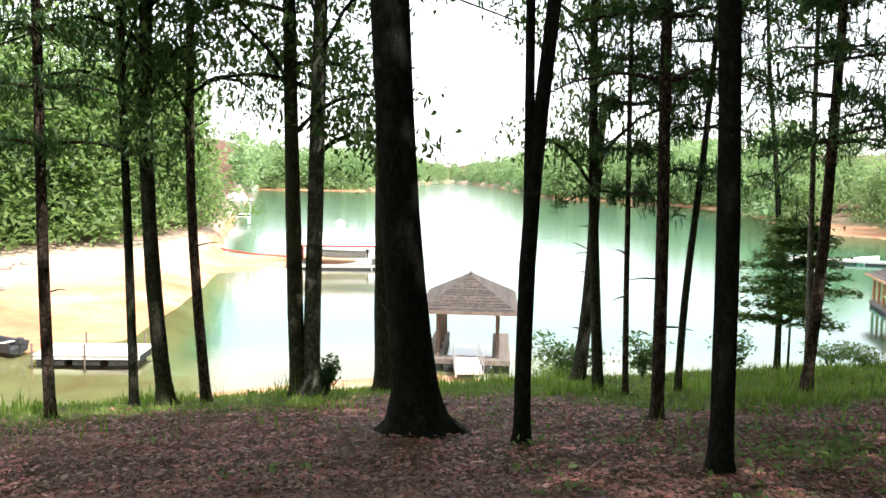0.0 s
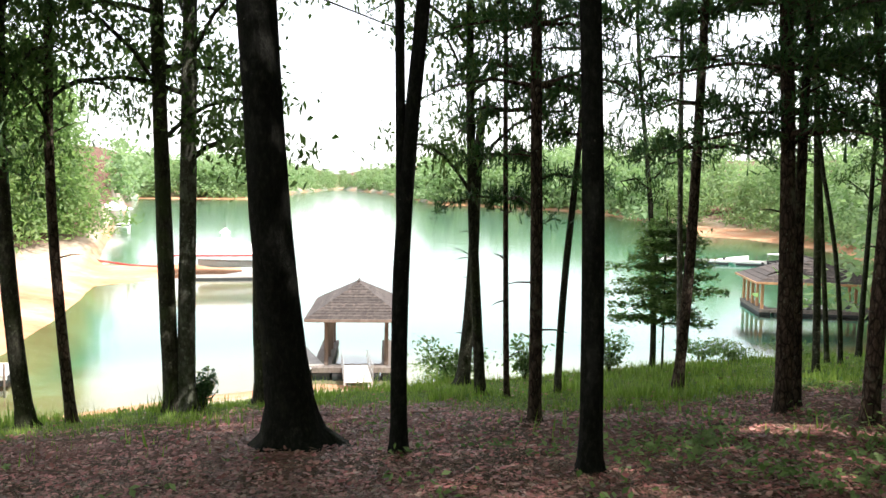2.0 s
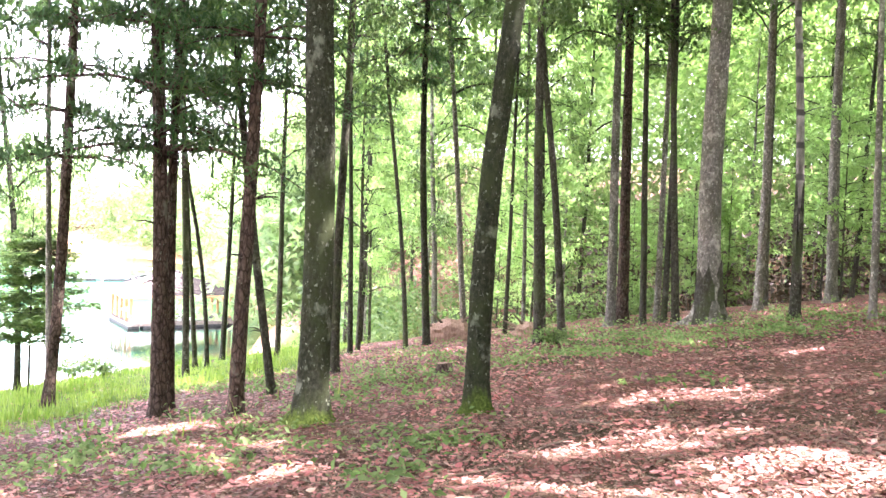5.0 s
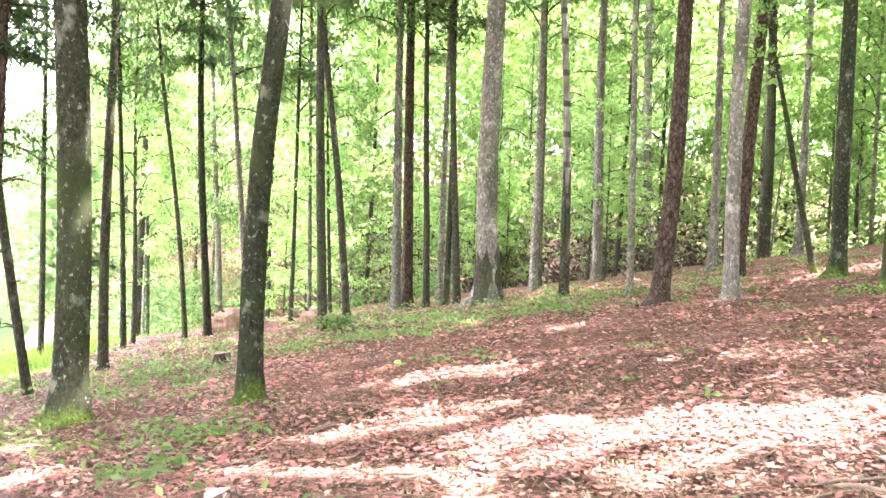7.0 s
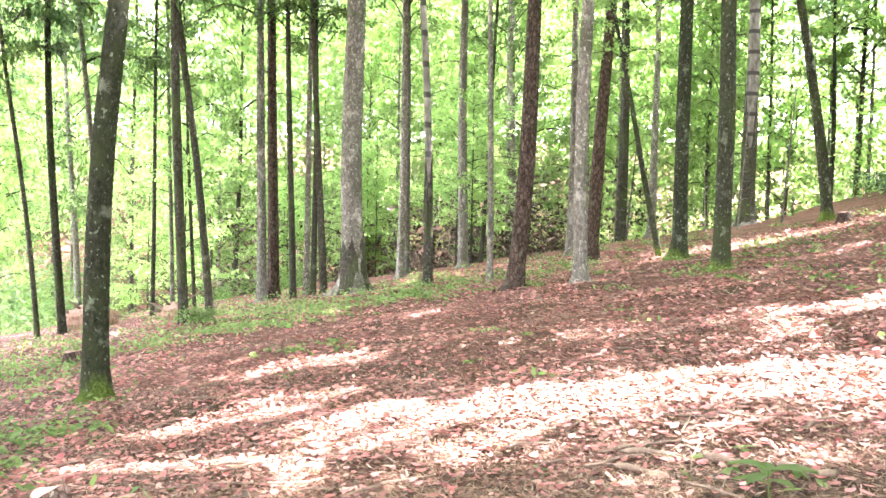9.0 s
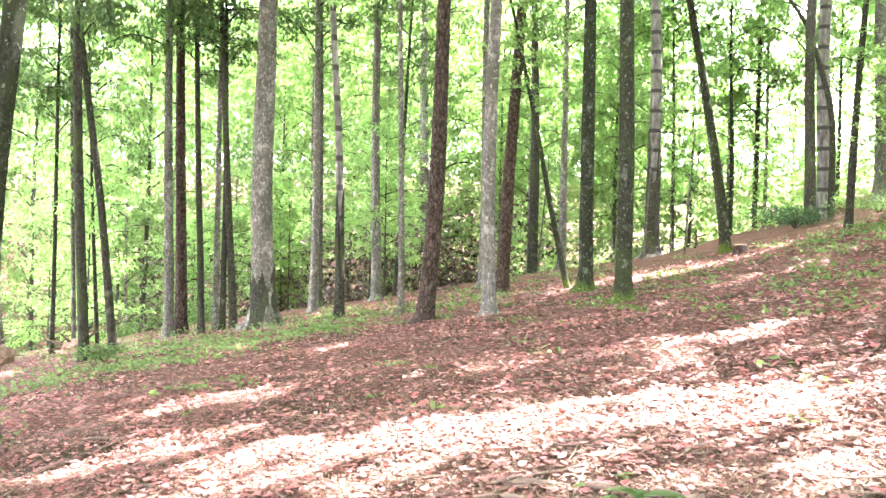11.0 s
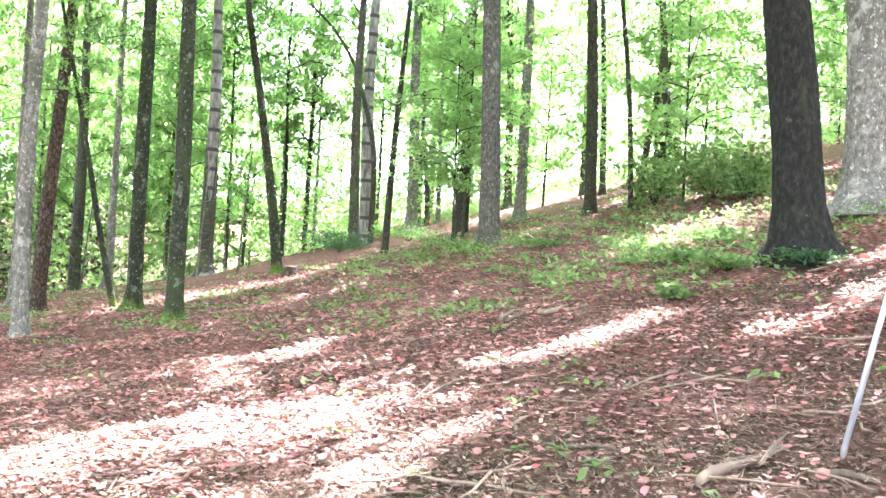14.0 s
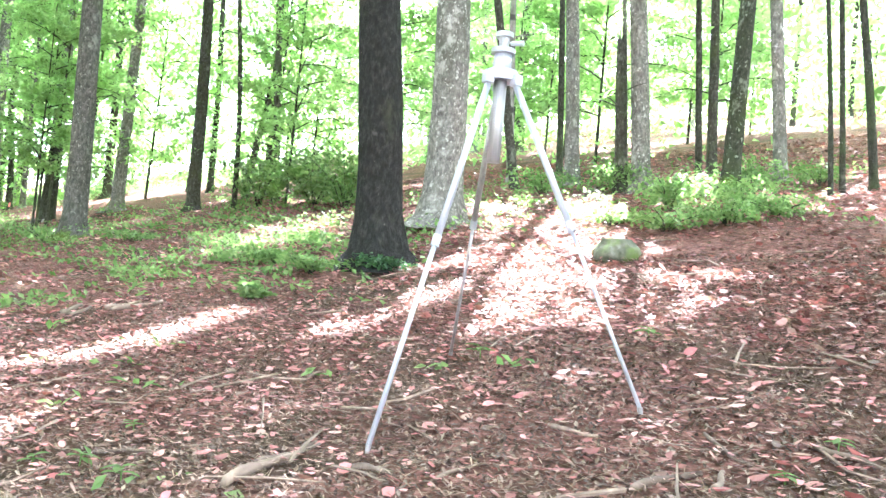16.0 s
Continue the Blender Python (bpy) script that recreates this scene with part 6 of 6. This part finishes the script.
rock(-41.94, 82.64, 1.04, 0.79, 0.86, GRANITE, "pale granite boulder on the clay shore")
rock(-40.65, 83.81, 1.42, 0.62, 0.78, GRANITE, "pale granite boulder on the clay shore")
rock(-44.22, 77.12, 1.55, 0.72, 0.75, GRANITE, "pale granite boulder on the clay shore")
rock(-40.32, 69.52, 1.38, 0.73, 0.83, GRANITE, "pale granite boulder on the clay shore")
rock(-41.31, 80.10, 1.46, 0.86, 0.80, GRANITE, "pale granite boulder on the clay shore")
rock(-42.13, 82.22, 1.48, 0.84, 0.69, GRANITE, "pale granite boulder on the clay shore")
rock(-42.51, 75.22, 1.03, 1.12, 0.61, GRANITE, "pale granite boulder on the clay shore")
rock(-43.96, 78.69, 1.29, 0.72, 0.57, GRANITE, "pale granite boulder on the clay shore")
root_mass(17.98, 15.28, 1.30, 0.75)
root_mass(18.36, 12.91, 0.80, 0.50)
seedling(3.87, -0.83, 0.24)
seedling(4.76, -0.72, 0.08)
seedling(4.57, 0.32, 0.07)
seedling(4.14, -0.99, 0.06)
seedling(2.93, -5.52, 0.12)
seedling(1.39, -4.60, 0.08)
seedling(1.39, -4.19, 0.08)
seedling(3.46, -2.62, 0.12)
seedling(3.91, -2.60, 0.10)
seedling(4.06, -2.44, 0.08)
seedling(4.14, -1.91, 0.08)
seedling(4.28, -2.99, 0.08)
seedling(7.86, -5.52, 0.17)
seedling(4.48, 4.25, 0.19)
seedling(10.05, 4.31, 0.17)
seedling(3.63, -4.81, 0.12)
seedling(8.19, -5.61, 0.21)
seedling(9.52, -7.40, 0.26)
shrub(3.15, 19.95, 1.15, 1.55, LEAF_LOW, "rounded green bush below the grassy bank")
shrub(4.84, 19.61, 1.05, 0.8, LEAF_LOW, "low green bush on the grassy lake bank")
shrub(6.75, -10.03, 0.24, 1.10, LEAF_LOW, "low leafy plants on the litter")
shrub(5.64, -9.66, 0.25, 0.90, LEAF_LOW, "low leafy plants on the litter")
shrub(5.05, -10.00, 0.30, 1.12, LEAF_LOW, "low leafy plants on the litter")
shrub(4.75, -10.59, 0.27, 1.06, LEAF_LOW, "low leafy plants on the litter")
shrub(6.92, -12.39, 0.32, 1.13, LEAF_LOW, "low leafy plants on the litter")
shrub(10.93, -13.28, 0.47, 1.40, LEAF_LOW, "low leafy plants on the litter")
shrub(9.16, -13.41, 0.50, 1.30, LEAF_LOW, "low leafy plants on the litter")
shrub(11.16, -7.03, 0.22, 1.49, LEAF_LOW, "low leafy plants on the litter")
shrub(15.02, -7.15, 0.27, 1.79, LEAF_LOW, "low leafy plants on the litter")
shrub(18.44, -6.61, 0.34, 2.10, LEAF_LOW, "low leafy plants on the litter")
shrub(10.59, -7.87, 0.21, 1.15, LEAF_LOW, "low leafy plants on the litter")
shrub(7.00, -13.99, 0.47, 1.34, LEAF_LOW, "low leafy plants on the litter")
shrub(5.87, -13.99, 0.40, 1.20, LEAF_LOW, "low leafy plants on the litter")

# ---- boathouses, docks and boats ----
DECKWOOD = textured("damp_deck_boards", [(0.3, (0.11, 0.09, 0.075)), (0.7, (0.26, 0.22, 0.19))], 4, 0.9, (1, 1, 1), (0.8, (0.16, 0.13, 0.11), 0.5, 0.65), 0.3, 0.01, vary=0.2)
SHINGLE = textured("weathered_shingle", [(0.3, (0.022, 0.016, 0.014)), (0.55, (0.055, 0.042, 0.036)), (0.75, (0.13, 0.1, 0.085))], 5.0, 0.9, (1, 1, 1), (1.5, (0.07, 0.055, 0.048), 0.5, 0.62), 0.6, 0.03, vary=0.3)
PALEROOF = textured("pale_metal_roof", [(0.3, (0.62, 0.58, 0.55)), (0.7, (0.78, 0.75, 0.72))], 3, 0.45, (1, 1, 1), None, 0.1, 0.01)
BROWNWOOD = textured("dark_stained_timber", [(0.3, (0.10, 0.07, 0.055)), (0.7, (0.22, 0.17, 0.14))], 4, 0.85, (1, 1, 0.2), None, 0.3, 0.01)
ORANGEWOOD = textured("orange_cedar_timber", [(0.3, (0.42, 0.2, 0.09)), (0.7, (0.6, 0.34, 0.17))], 4, 0.8, (1, 1, 0.2), None, 0.3, 0.01)
REDPAINT = textured("red_painted_timber", [(0.3, (0.36, 0.05, 0.05)), (0.7, (0.5, 0.09, 0.08))], 4, 0.6, (1, 1, 0.2), None, 0.2, 0.01)
GREYWOOD = textured("weathered_grey_boards", [(0.3, (0.36, 0.33, 0.3)), (0.7, (0.62, 0.58, 0.54))], 3, 0.9, (1, 1, 1), (0.6, (0.42, 0.38, 0.34), 0.5, 0.65), 0.3, 0.01)
WHITEPAINT = textured("white_paint", [(0.3, (0.72, 0.72, 0.70)), (0.7, (0.82, 0.82, 0.8))], 5, 0.5, (1, 1, 1), (0.8, (0.62, 0.6, 0.56), 0.6, 0.75), 0.1, 0.005)
BLACKRUBBER = textured("black_float", [(0.3, (0.02, 0.02, 0.022)), (0.7, (0.05, 0.05, 0.05))], 5, 0.7)


def boathouse(x, y, rz, w, l, eave, rise, roof_mat, post_mat, deck_mat, label, cupola=False, bays=3, ridge=0.35, skirt=0.45, inset=0.3, courses=9):
    """An open boathouse: floating deck round a slip, posts, beams and a hipped roof laid in courses."""
    e = empty("boathouse", x, y, WATER, rz)
    top = 0.55
    for sx, sy, cx, cy in ((1.1, l, -w / 2 + 0.55, 0), (1.1, l, w / 2 - 0.55, 0), (w - 2.2, 1.2, 0, -l / 2 + 0.6)):
        along_x = sx > sy
        n = max(3, int((sx if not along_x else sy) / 0.15))
        deck = None
        bm = bmesh.new()
        box(bm, cx, cy, top - 0.20, sx, sy, 0.26, 0.01)
        deck = part("deck", bm, deck_mat, e)
        bm = bmesh.new()
        box(bm, cx, cy, -0.05, sx * 0.94, sy * 0.97, 0.5, 0.03)
        part("float", bm, BLACKRUBBER, deck)
        for k in range(n):
            bm = bmesh.new()
            if along_x:
                box(bm, cx, cy - sy / 2 + sy * (k + 0.5) / n, top - 0.05, sx, sy / n - 0.012, 0.04)
            else:
                box(bm, cx - sx / 2 + sx * (k + 0.5) / n, cy, top - 0.05, sx / n - 0.012, sy, 0.04)
            part("plank", bm, deck_mat, deck)
    for k in range(bays + 1):
        for s in (-1, 1):
            bm = bmesh.new()
            box(bm, s * (w / 2 - inset), -l / 2 + inset + (l - 2 * inset) * k / bays, (top + eave) / 2 - 0.02, 0.24, 0.24, eave - top, 0.015)
            part("post", bm, post_mat, e)
    for s in (-1, 1):
        bm = bmesh.new()
        box(bm, s * (w / 2 - inset), 0, eave - 0.12, 0.2, l - 2 * inset + 0.3, 0.26, 0.01)
        part("beam", bm, post_mat, e)
        bm = bmesh.new()
        box(bm, 0, s * (l / 2 - inset), eave - 0.125, w - 2 * inset - 0.25, 0.2, 0.25, 0.01)
        part("beam", bm, post_mat, e)
    ow, ol, rl = w / 2 + skirt, l / 2 + skirt, l / 2 * ridge
    apex = Vector((0, 0, eave + rise))
    corners = [(-ow, -ol), (ow, -ol), (ow, ol), (-ow, ol)]
    ridge_ends = [(0, -rl), (0, -rl), (0, rl), (0, rl)]
    for q in range(4):
        a0, b0 = Vector((*corners[q], eave)), Vector((*corners[(q + 1) % 4], eave))
        a1, b1 = Vector((*ridge_ends[q], eave + rise)), Vector((*ridge_ends[(q + 1) % 4], eave + rise))
        slope = empty("roof_slope", 0, 0, 0)
        slope.parent = e
        lift = Vector((0, 0, 0.035))
        for k in range(courses):
            t0, t1 = k / courses, (k + 1) / courses
            p = [a0.lerp(a1, t0), b0.lerp(b1, t0), b0.lerp(b1, t1), a0.lerp(a1, t1)]
            if (p[2] - p[3]).length < 0.02:
                p[2] = p[2] + (p[1] - p[0]).normalized() * 0.01
            bm = bmesh.new()
            vs = [bm.verts.new(v) for v in (p[0] + lift, p[1] + lift, p[2], p[3], p[0] - lift, p[1] - lift, p[2] - lift * 2, p[3] - lift * 2)]
            for f in ((0, 1, 2, 3), (4, 5, 1, 0), (7, 6, 5, 4), (0, 3, 7, 4), (1, 5, 6, 2)):
                bm.faces.new([vs[i] for i in f])
            part("shingle_course", bm, roof_mat, slope)
    bm = bmesh.new()
    rod(bm, (0, -rl - 0.1, eave + rise + 0.03), (0, rl + 0.1, eave + rise + 0.03), 0.09, 0.09, 8)
    part("ridge_cap", bm, roof_mat, e)
    for q in range(4):
        a, b = Vector((*corners[q], eave - 0.03)), Vector((*corners[(q + 1) % 4], eave - 0.03))
        m = (a + b) / 2
        bm = bmesh.new()
        if q % 2 == 0:
            box(bm, m.x, m.y, m.z - 0.02, (a - b).length, 0.05, 0.18)
        else:
            box(bm, m.x, m.y, m.z - 0.02, 0.05, (a - b).length - 0.06, 0.18)
        part("fascia", bm, post_mat, e)
    if cupola:
        bm = bmesh.new()
        box(bm, 0, 0, eave + rise + 0.25, 0.9, 0.9, 0.7, 0.02)
        c = part("cupola", bm, WHITEPAINT, e)
        bm = bmesh.new()
        bmesh.ops.create_cone(bm, cap_ends=True, segments=4, radius1=0.95, radius2=0.05, depth=0.6, matrix=Matrix.Translation((0, 0, eave + rise + 0.9)) @ Matrix.Rotation(math.pi / 4, 4, "Z"))
        part("cupola_roof", bm, roof_mat, c)
        bm = bmesh.new()
        rod(bm, (0, 0, eave + rise + 1.15), (0, 0, eave + rise + 1.8), 0.02, 0.02, 6)
        rod(bm, (-0.3, 0, eave + rise + 1.6), (0.3, 0, eave + rise + 1.6), 0.03, 0.01, 6)
        part("weather_vane", bm, BROWNWOOD, c)
    return tagged(e, label, "boathouse")


def boat(x, y, rz, l, w, hull_mat, label, z=0.0, canopy_mat=None):
    """A small open boat with a pointed bow, gunwale, seats and an outboard."""
    e = empty("boat", x, y, WATER + z, rz)
    st, secs = [], 9
    verts, faces = [], []
    for i in range(secs):
        t = i / (secs - 1)
        hw = w / 2 * (1 - max(0, (t - 0.45) / 0.55) ** 2.2) + 0.02
        yy, sheer = -l / 2 + l * t, 0.62 + 0.3 * t * t
        keel = -0.15 + 0.35 * max(0, t - 0.7) / 0.3
        verts += [(-hw, yy, sheer), (-hw * 0.8, yy, 0.08 + keel * 0.4), (0, yy, keel), (hw * 0.8, yy, 0.08 + keel * 0.4), (hw, yy, sheer), (hw * 0.82, yy, sheer - 0.03), (hw * 0.7, yy, 0.28 + keel * 0.3), (-hw * 0.7, yy, 0.28 + keel * 0.3), (-hw * 0.82, yy, sheer - 0.03)]
    k = 9
    for i in range(secs - 1):
        for j in range(k):
            a, b = i * k + j, i * k + (j + 1) % k
            faces.append((a, b, b + k, a + k))
    faces.append(tuple(reversed(range(k))))
    faces.append(tuple((secs - 1) * k + j for j in range(k)))
    mesh_object("hull", verts, faces, hull_mat, e)
    for t in (-0.25, 0.1):
        bm = bmesh.new()
        box(bm, 0, l * t, 0.5, w * 0.74, 0.35, 0.08, 0.02)
        part("seat", bm, GREYWOOD, e)
    bm = bmesh.new()
    box(bm, 0, -l / 2 - 0.12, 0.7, 0.3, 0.4, 0.45, 0.06)
    box(bm, 0, -l / 2 - 0.15, 0.2, 0.12, 0.16, 0.7, 0.03)
    part("outboard", bm, BLACKRUBBER, e)
    if canopy_mat:
        bm = bmesh.new()
        box(bm, 0, -l * 0.05, 1.75, w * 0.9, l * 0.5, 0.08, 0.03)
        top = part("canopy", bm, canopy_mat, e)
        for sx in (-1, 1):
            for sy in (-0.28, 0.18):
                bm = bmesh.new()
                rod(bm, (sx * w * 0.4, l * sy, 0.6), (sx * w * 0.4, l * sy, 1.74), 0.02, 0.02, 6)
                part("strut", bm, WHITEPAINT, top)
    return tagged(e, label, "boat")


def dock(x, y, rz, w, l, label, posts=((-1, -1), (0, -1), (1, -1), (-0.4, 1), (0.8, 1))):
    e = empty("dock", x, y, WATER, rz)
    n = int(w / 0.2)
    for k in range(n):
        bm = bmesh.new()
        box(bm, -w / 2 + w * (k + 0.5) / n, 0, 0.55, w / n - 0.015, l, 0.05)
        part("plank", bm, GREYWOOD, e)
    for s in (-1, 1):
        bm = bmesh.new()
        box(bm, 0, s * (l / 2 - 0.1), 0.42, w, 0.08, 0.22, 0.01)
        part("side_beam", bm, WHITEPAINT, e)
    for k in range(3):
        bm = bmesh.new()
        box(bm, w * (k - 1) * 0.33, 0, 0.12, w * 0.26, l * 0.9, 0.38, 0.04)
        part("float", bm, BLACKRUBBER, e)
    for px, py in posts:
        bm = bmesh.new()
        rod(bm, (px * (w / 2 - 0.1), py * (l / 2 + 0.05), -1.2), (px * (w / 2 - 0.1), py * (l / 2 + 0.05), 1.25), 0.06, 0.06, 8)
        part("post", bm, BROWNWOOD, e)
    return tagged(e, label, "dock")


def gangway(a, b, w, label):
    """A sloping walk with boards and two rails."""
    a, b = Vector(a), Vector(b)
    d = b - a
    L = d.length
    e = new("gangway")
    e.matrix_world = Matrix.Translation(a) @ d.to_track_quat("Y", "Z").to_matrix().to_4x4()
    n = int(L / 0.22)
    for k in range(n):
        bm = bmesh.new()
        box(bm, 0, L * (k + 0.5) / n, 0.04, w, L / n - 0.015, 0.04)
        part("board", bm, GREYWOOD, e)
    for s in (-1, 1):
        bm = bmesh.new()
        box(bm, s * (w / 2 - 0.05), L / 2, -0.06, 0.1, L, 0.15, 0.01)
        part("stringer", bm, GREYWOOD, e)
        rail = None
        bm = bmesh.new()
        rod(bm, (s * w / 2, 0, 0.95), (s * w / 2, L, 0.95), 0.03, 0.03, 8)
        rail = part("handrail", bm, GREYPLASTIC, e)
        bm = bmesh.new()
        rod(bm, (s * w / 2, 0, 0.5), (s * w / 2, L, 0.5), 0.02, 0.02, 6)
        part("middle_rail", bm, GREYPLASTIC, rail)
        for k in range(4):
            bm = bmesh.new()
            box(bm, s * w / 2, L * k / 3 * 0.98 + 0.03, 0.45, 0.05, 0.05, 1.05, 0.01)
            part("baluster", bm, GREYPLASTIC, rail)
    return tagged(e, label, "gangway")


boathouse(2.13, 54.4, -4, 5.2, 9.0, 3.45, 1.75, SHINGLE, BROWNWOOD, DECKWOOD, "open timber boathouse with a brown shingled hip roof on the lake", ridge=0.14, skirt=0.4, inset=0.8, courses=14)
gangway((1.75, 43.6, floor_at(1.75, 43.6) + 0.35), (1.75, 50.2, WATER + 0.58), 1.5, "pale boarded gangway with wooden rails down to the boathouse")
dock(-1.9, 53.2, 12, 2.6, 5.5, "narrow grey swim platform beside the boathouse", ((-1, -1), (-1, 1)))
boathouse(-12.2, 104.7, 6, 10.2, 8.5, 2.9, 1.7, PALEROOF, REDPAINT, GREYWOOD, "red-posted boathouse with a pale roof and a cupola", True, 4)
boat(-12.2, 104.9, 96, 6.5, 2.2, WHITEPAINT, "white runabout on a lift inside the red boathouse", 1.1)
boathouse(45.2, 74.6, -15, 10.6, 8.0, 3.0, 2.0, SHINGLE, ORANGEWOOD, DECKWOOD, "cedar-posted boathouse with a brown shingle roof", False, 4)
boat(45.2, 74.6, -15, 6.0, 2.1, WHITEPAINT, "white boat moored inside the cedar boathouse", 0.0)
boathouse(-53.5, 221.0, 8, 8.4, 7.0, 3.9, 1.8, PALEROOF, WHITEPAINT, WHITEPAINT, "white boathouse with a pale hipped roof below the woods", False, 4)
dock(-20.6, 50.6, 3, 6.2, 3.6, "broad pale floating dock with short posts near the shore")
boat(-27.3, 51.5, 70, 4.2, 1.6, BLACKRUBBER, "dark aluminium boat pulled up beside the dock", 0.25)
dock(58.0, 121.0, -25, 15.0, 2.5, "long white mooring dock on the far arm of the lake")
boat(54.0, 124.5, -60, 7.0, 2.5, WHITEPAINT, "white pontoon boat with a canopy at the mooring dock", 0.0, WHITEPAINT)
boat(62.5, 123.0, -60, 6.4, 2.4, WHITEPAINT, "white motor boat at the mooring dock", 0.0)
boat(66.5, 117.5, -60, 6.0, 2.4, BLACKRUBBER, "dark-hulled motor boat at the mooring dock", 0.0, WHITEPAINT)


def floating_boom(points, label):
    """A string of log floats that curves out from the sand."""
    e = empty("floating_boom", points[0][0], points[0][1], WATER + 0.3)
    for a, b in zip(points, points[1:]):
        for k in range(4):
            u, w = k / 4, (k + 0.9) / 4
            p = [a[i] + (b[i] - a[i]) * u - points[0][i] for i in (0, 1)]
            q = [a[i] + (b[i] - a[i]) * w - points[0][i] for i in (0, 1)]
            bm = bmesh.new()
            rod(bm, (*p, 0), (*q, 0), 0.14, 0.12, 8)
            part("log", bm, REDPAINT, e)
    return tagged(e, label, "boom")


floating_boom(((-36.5, 131.0), (-30.5, 120.0), (-25.5, 114.5), (-20.0, 111.5)), "string of reddish log floats along the sand spit")
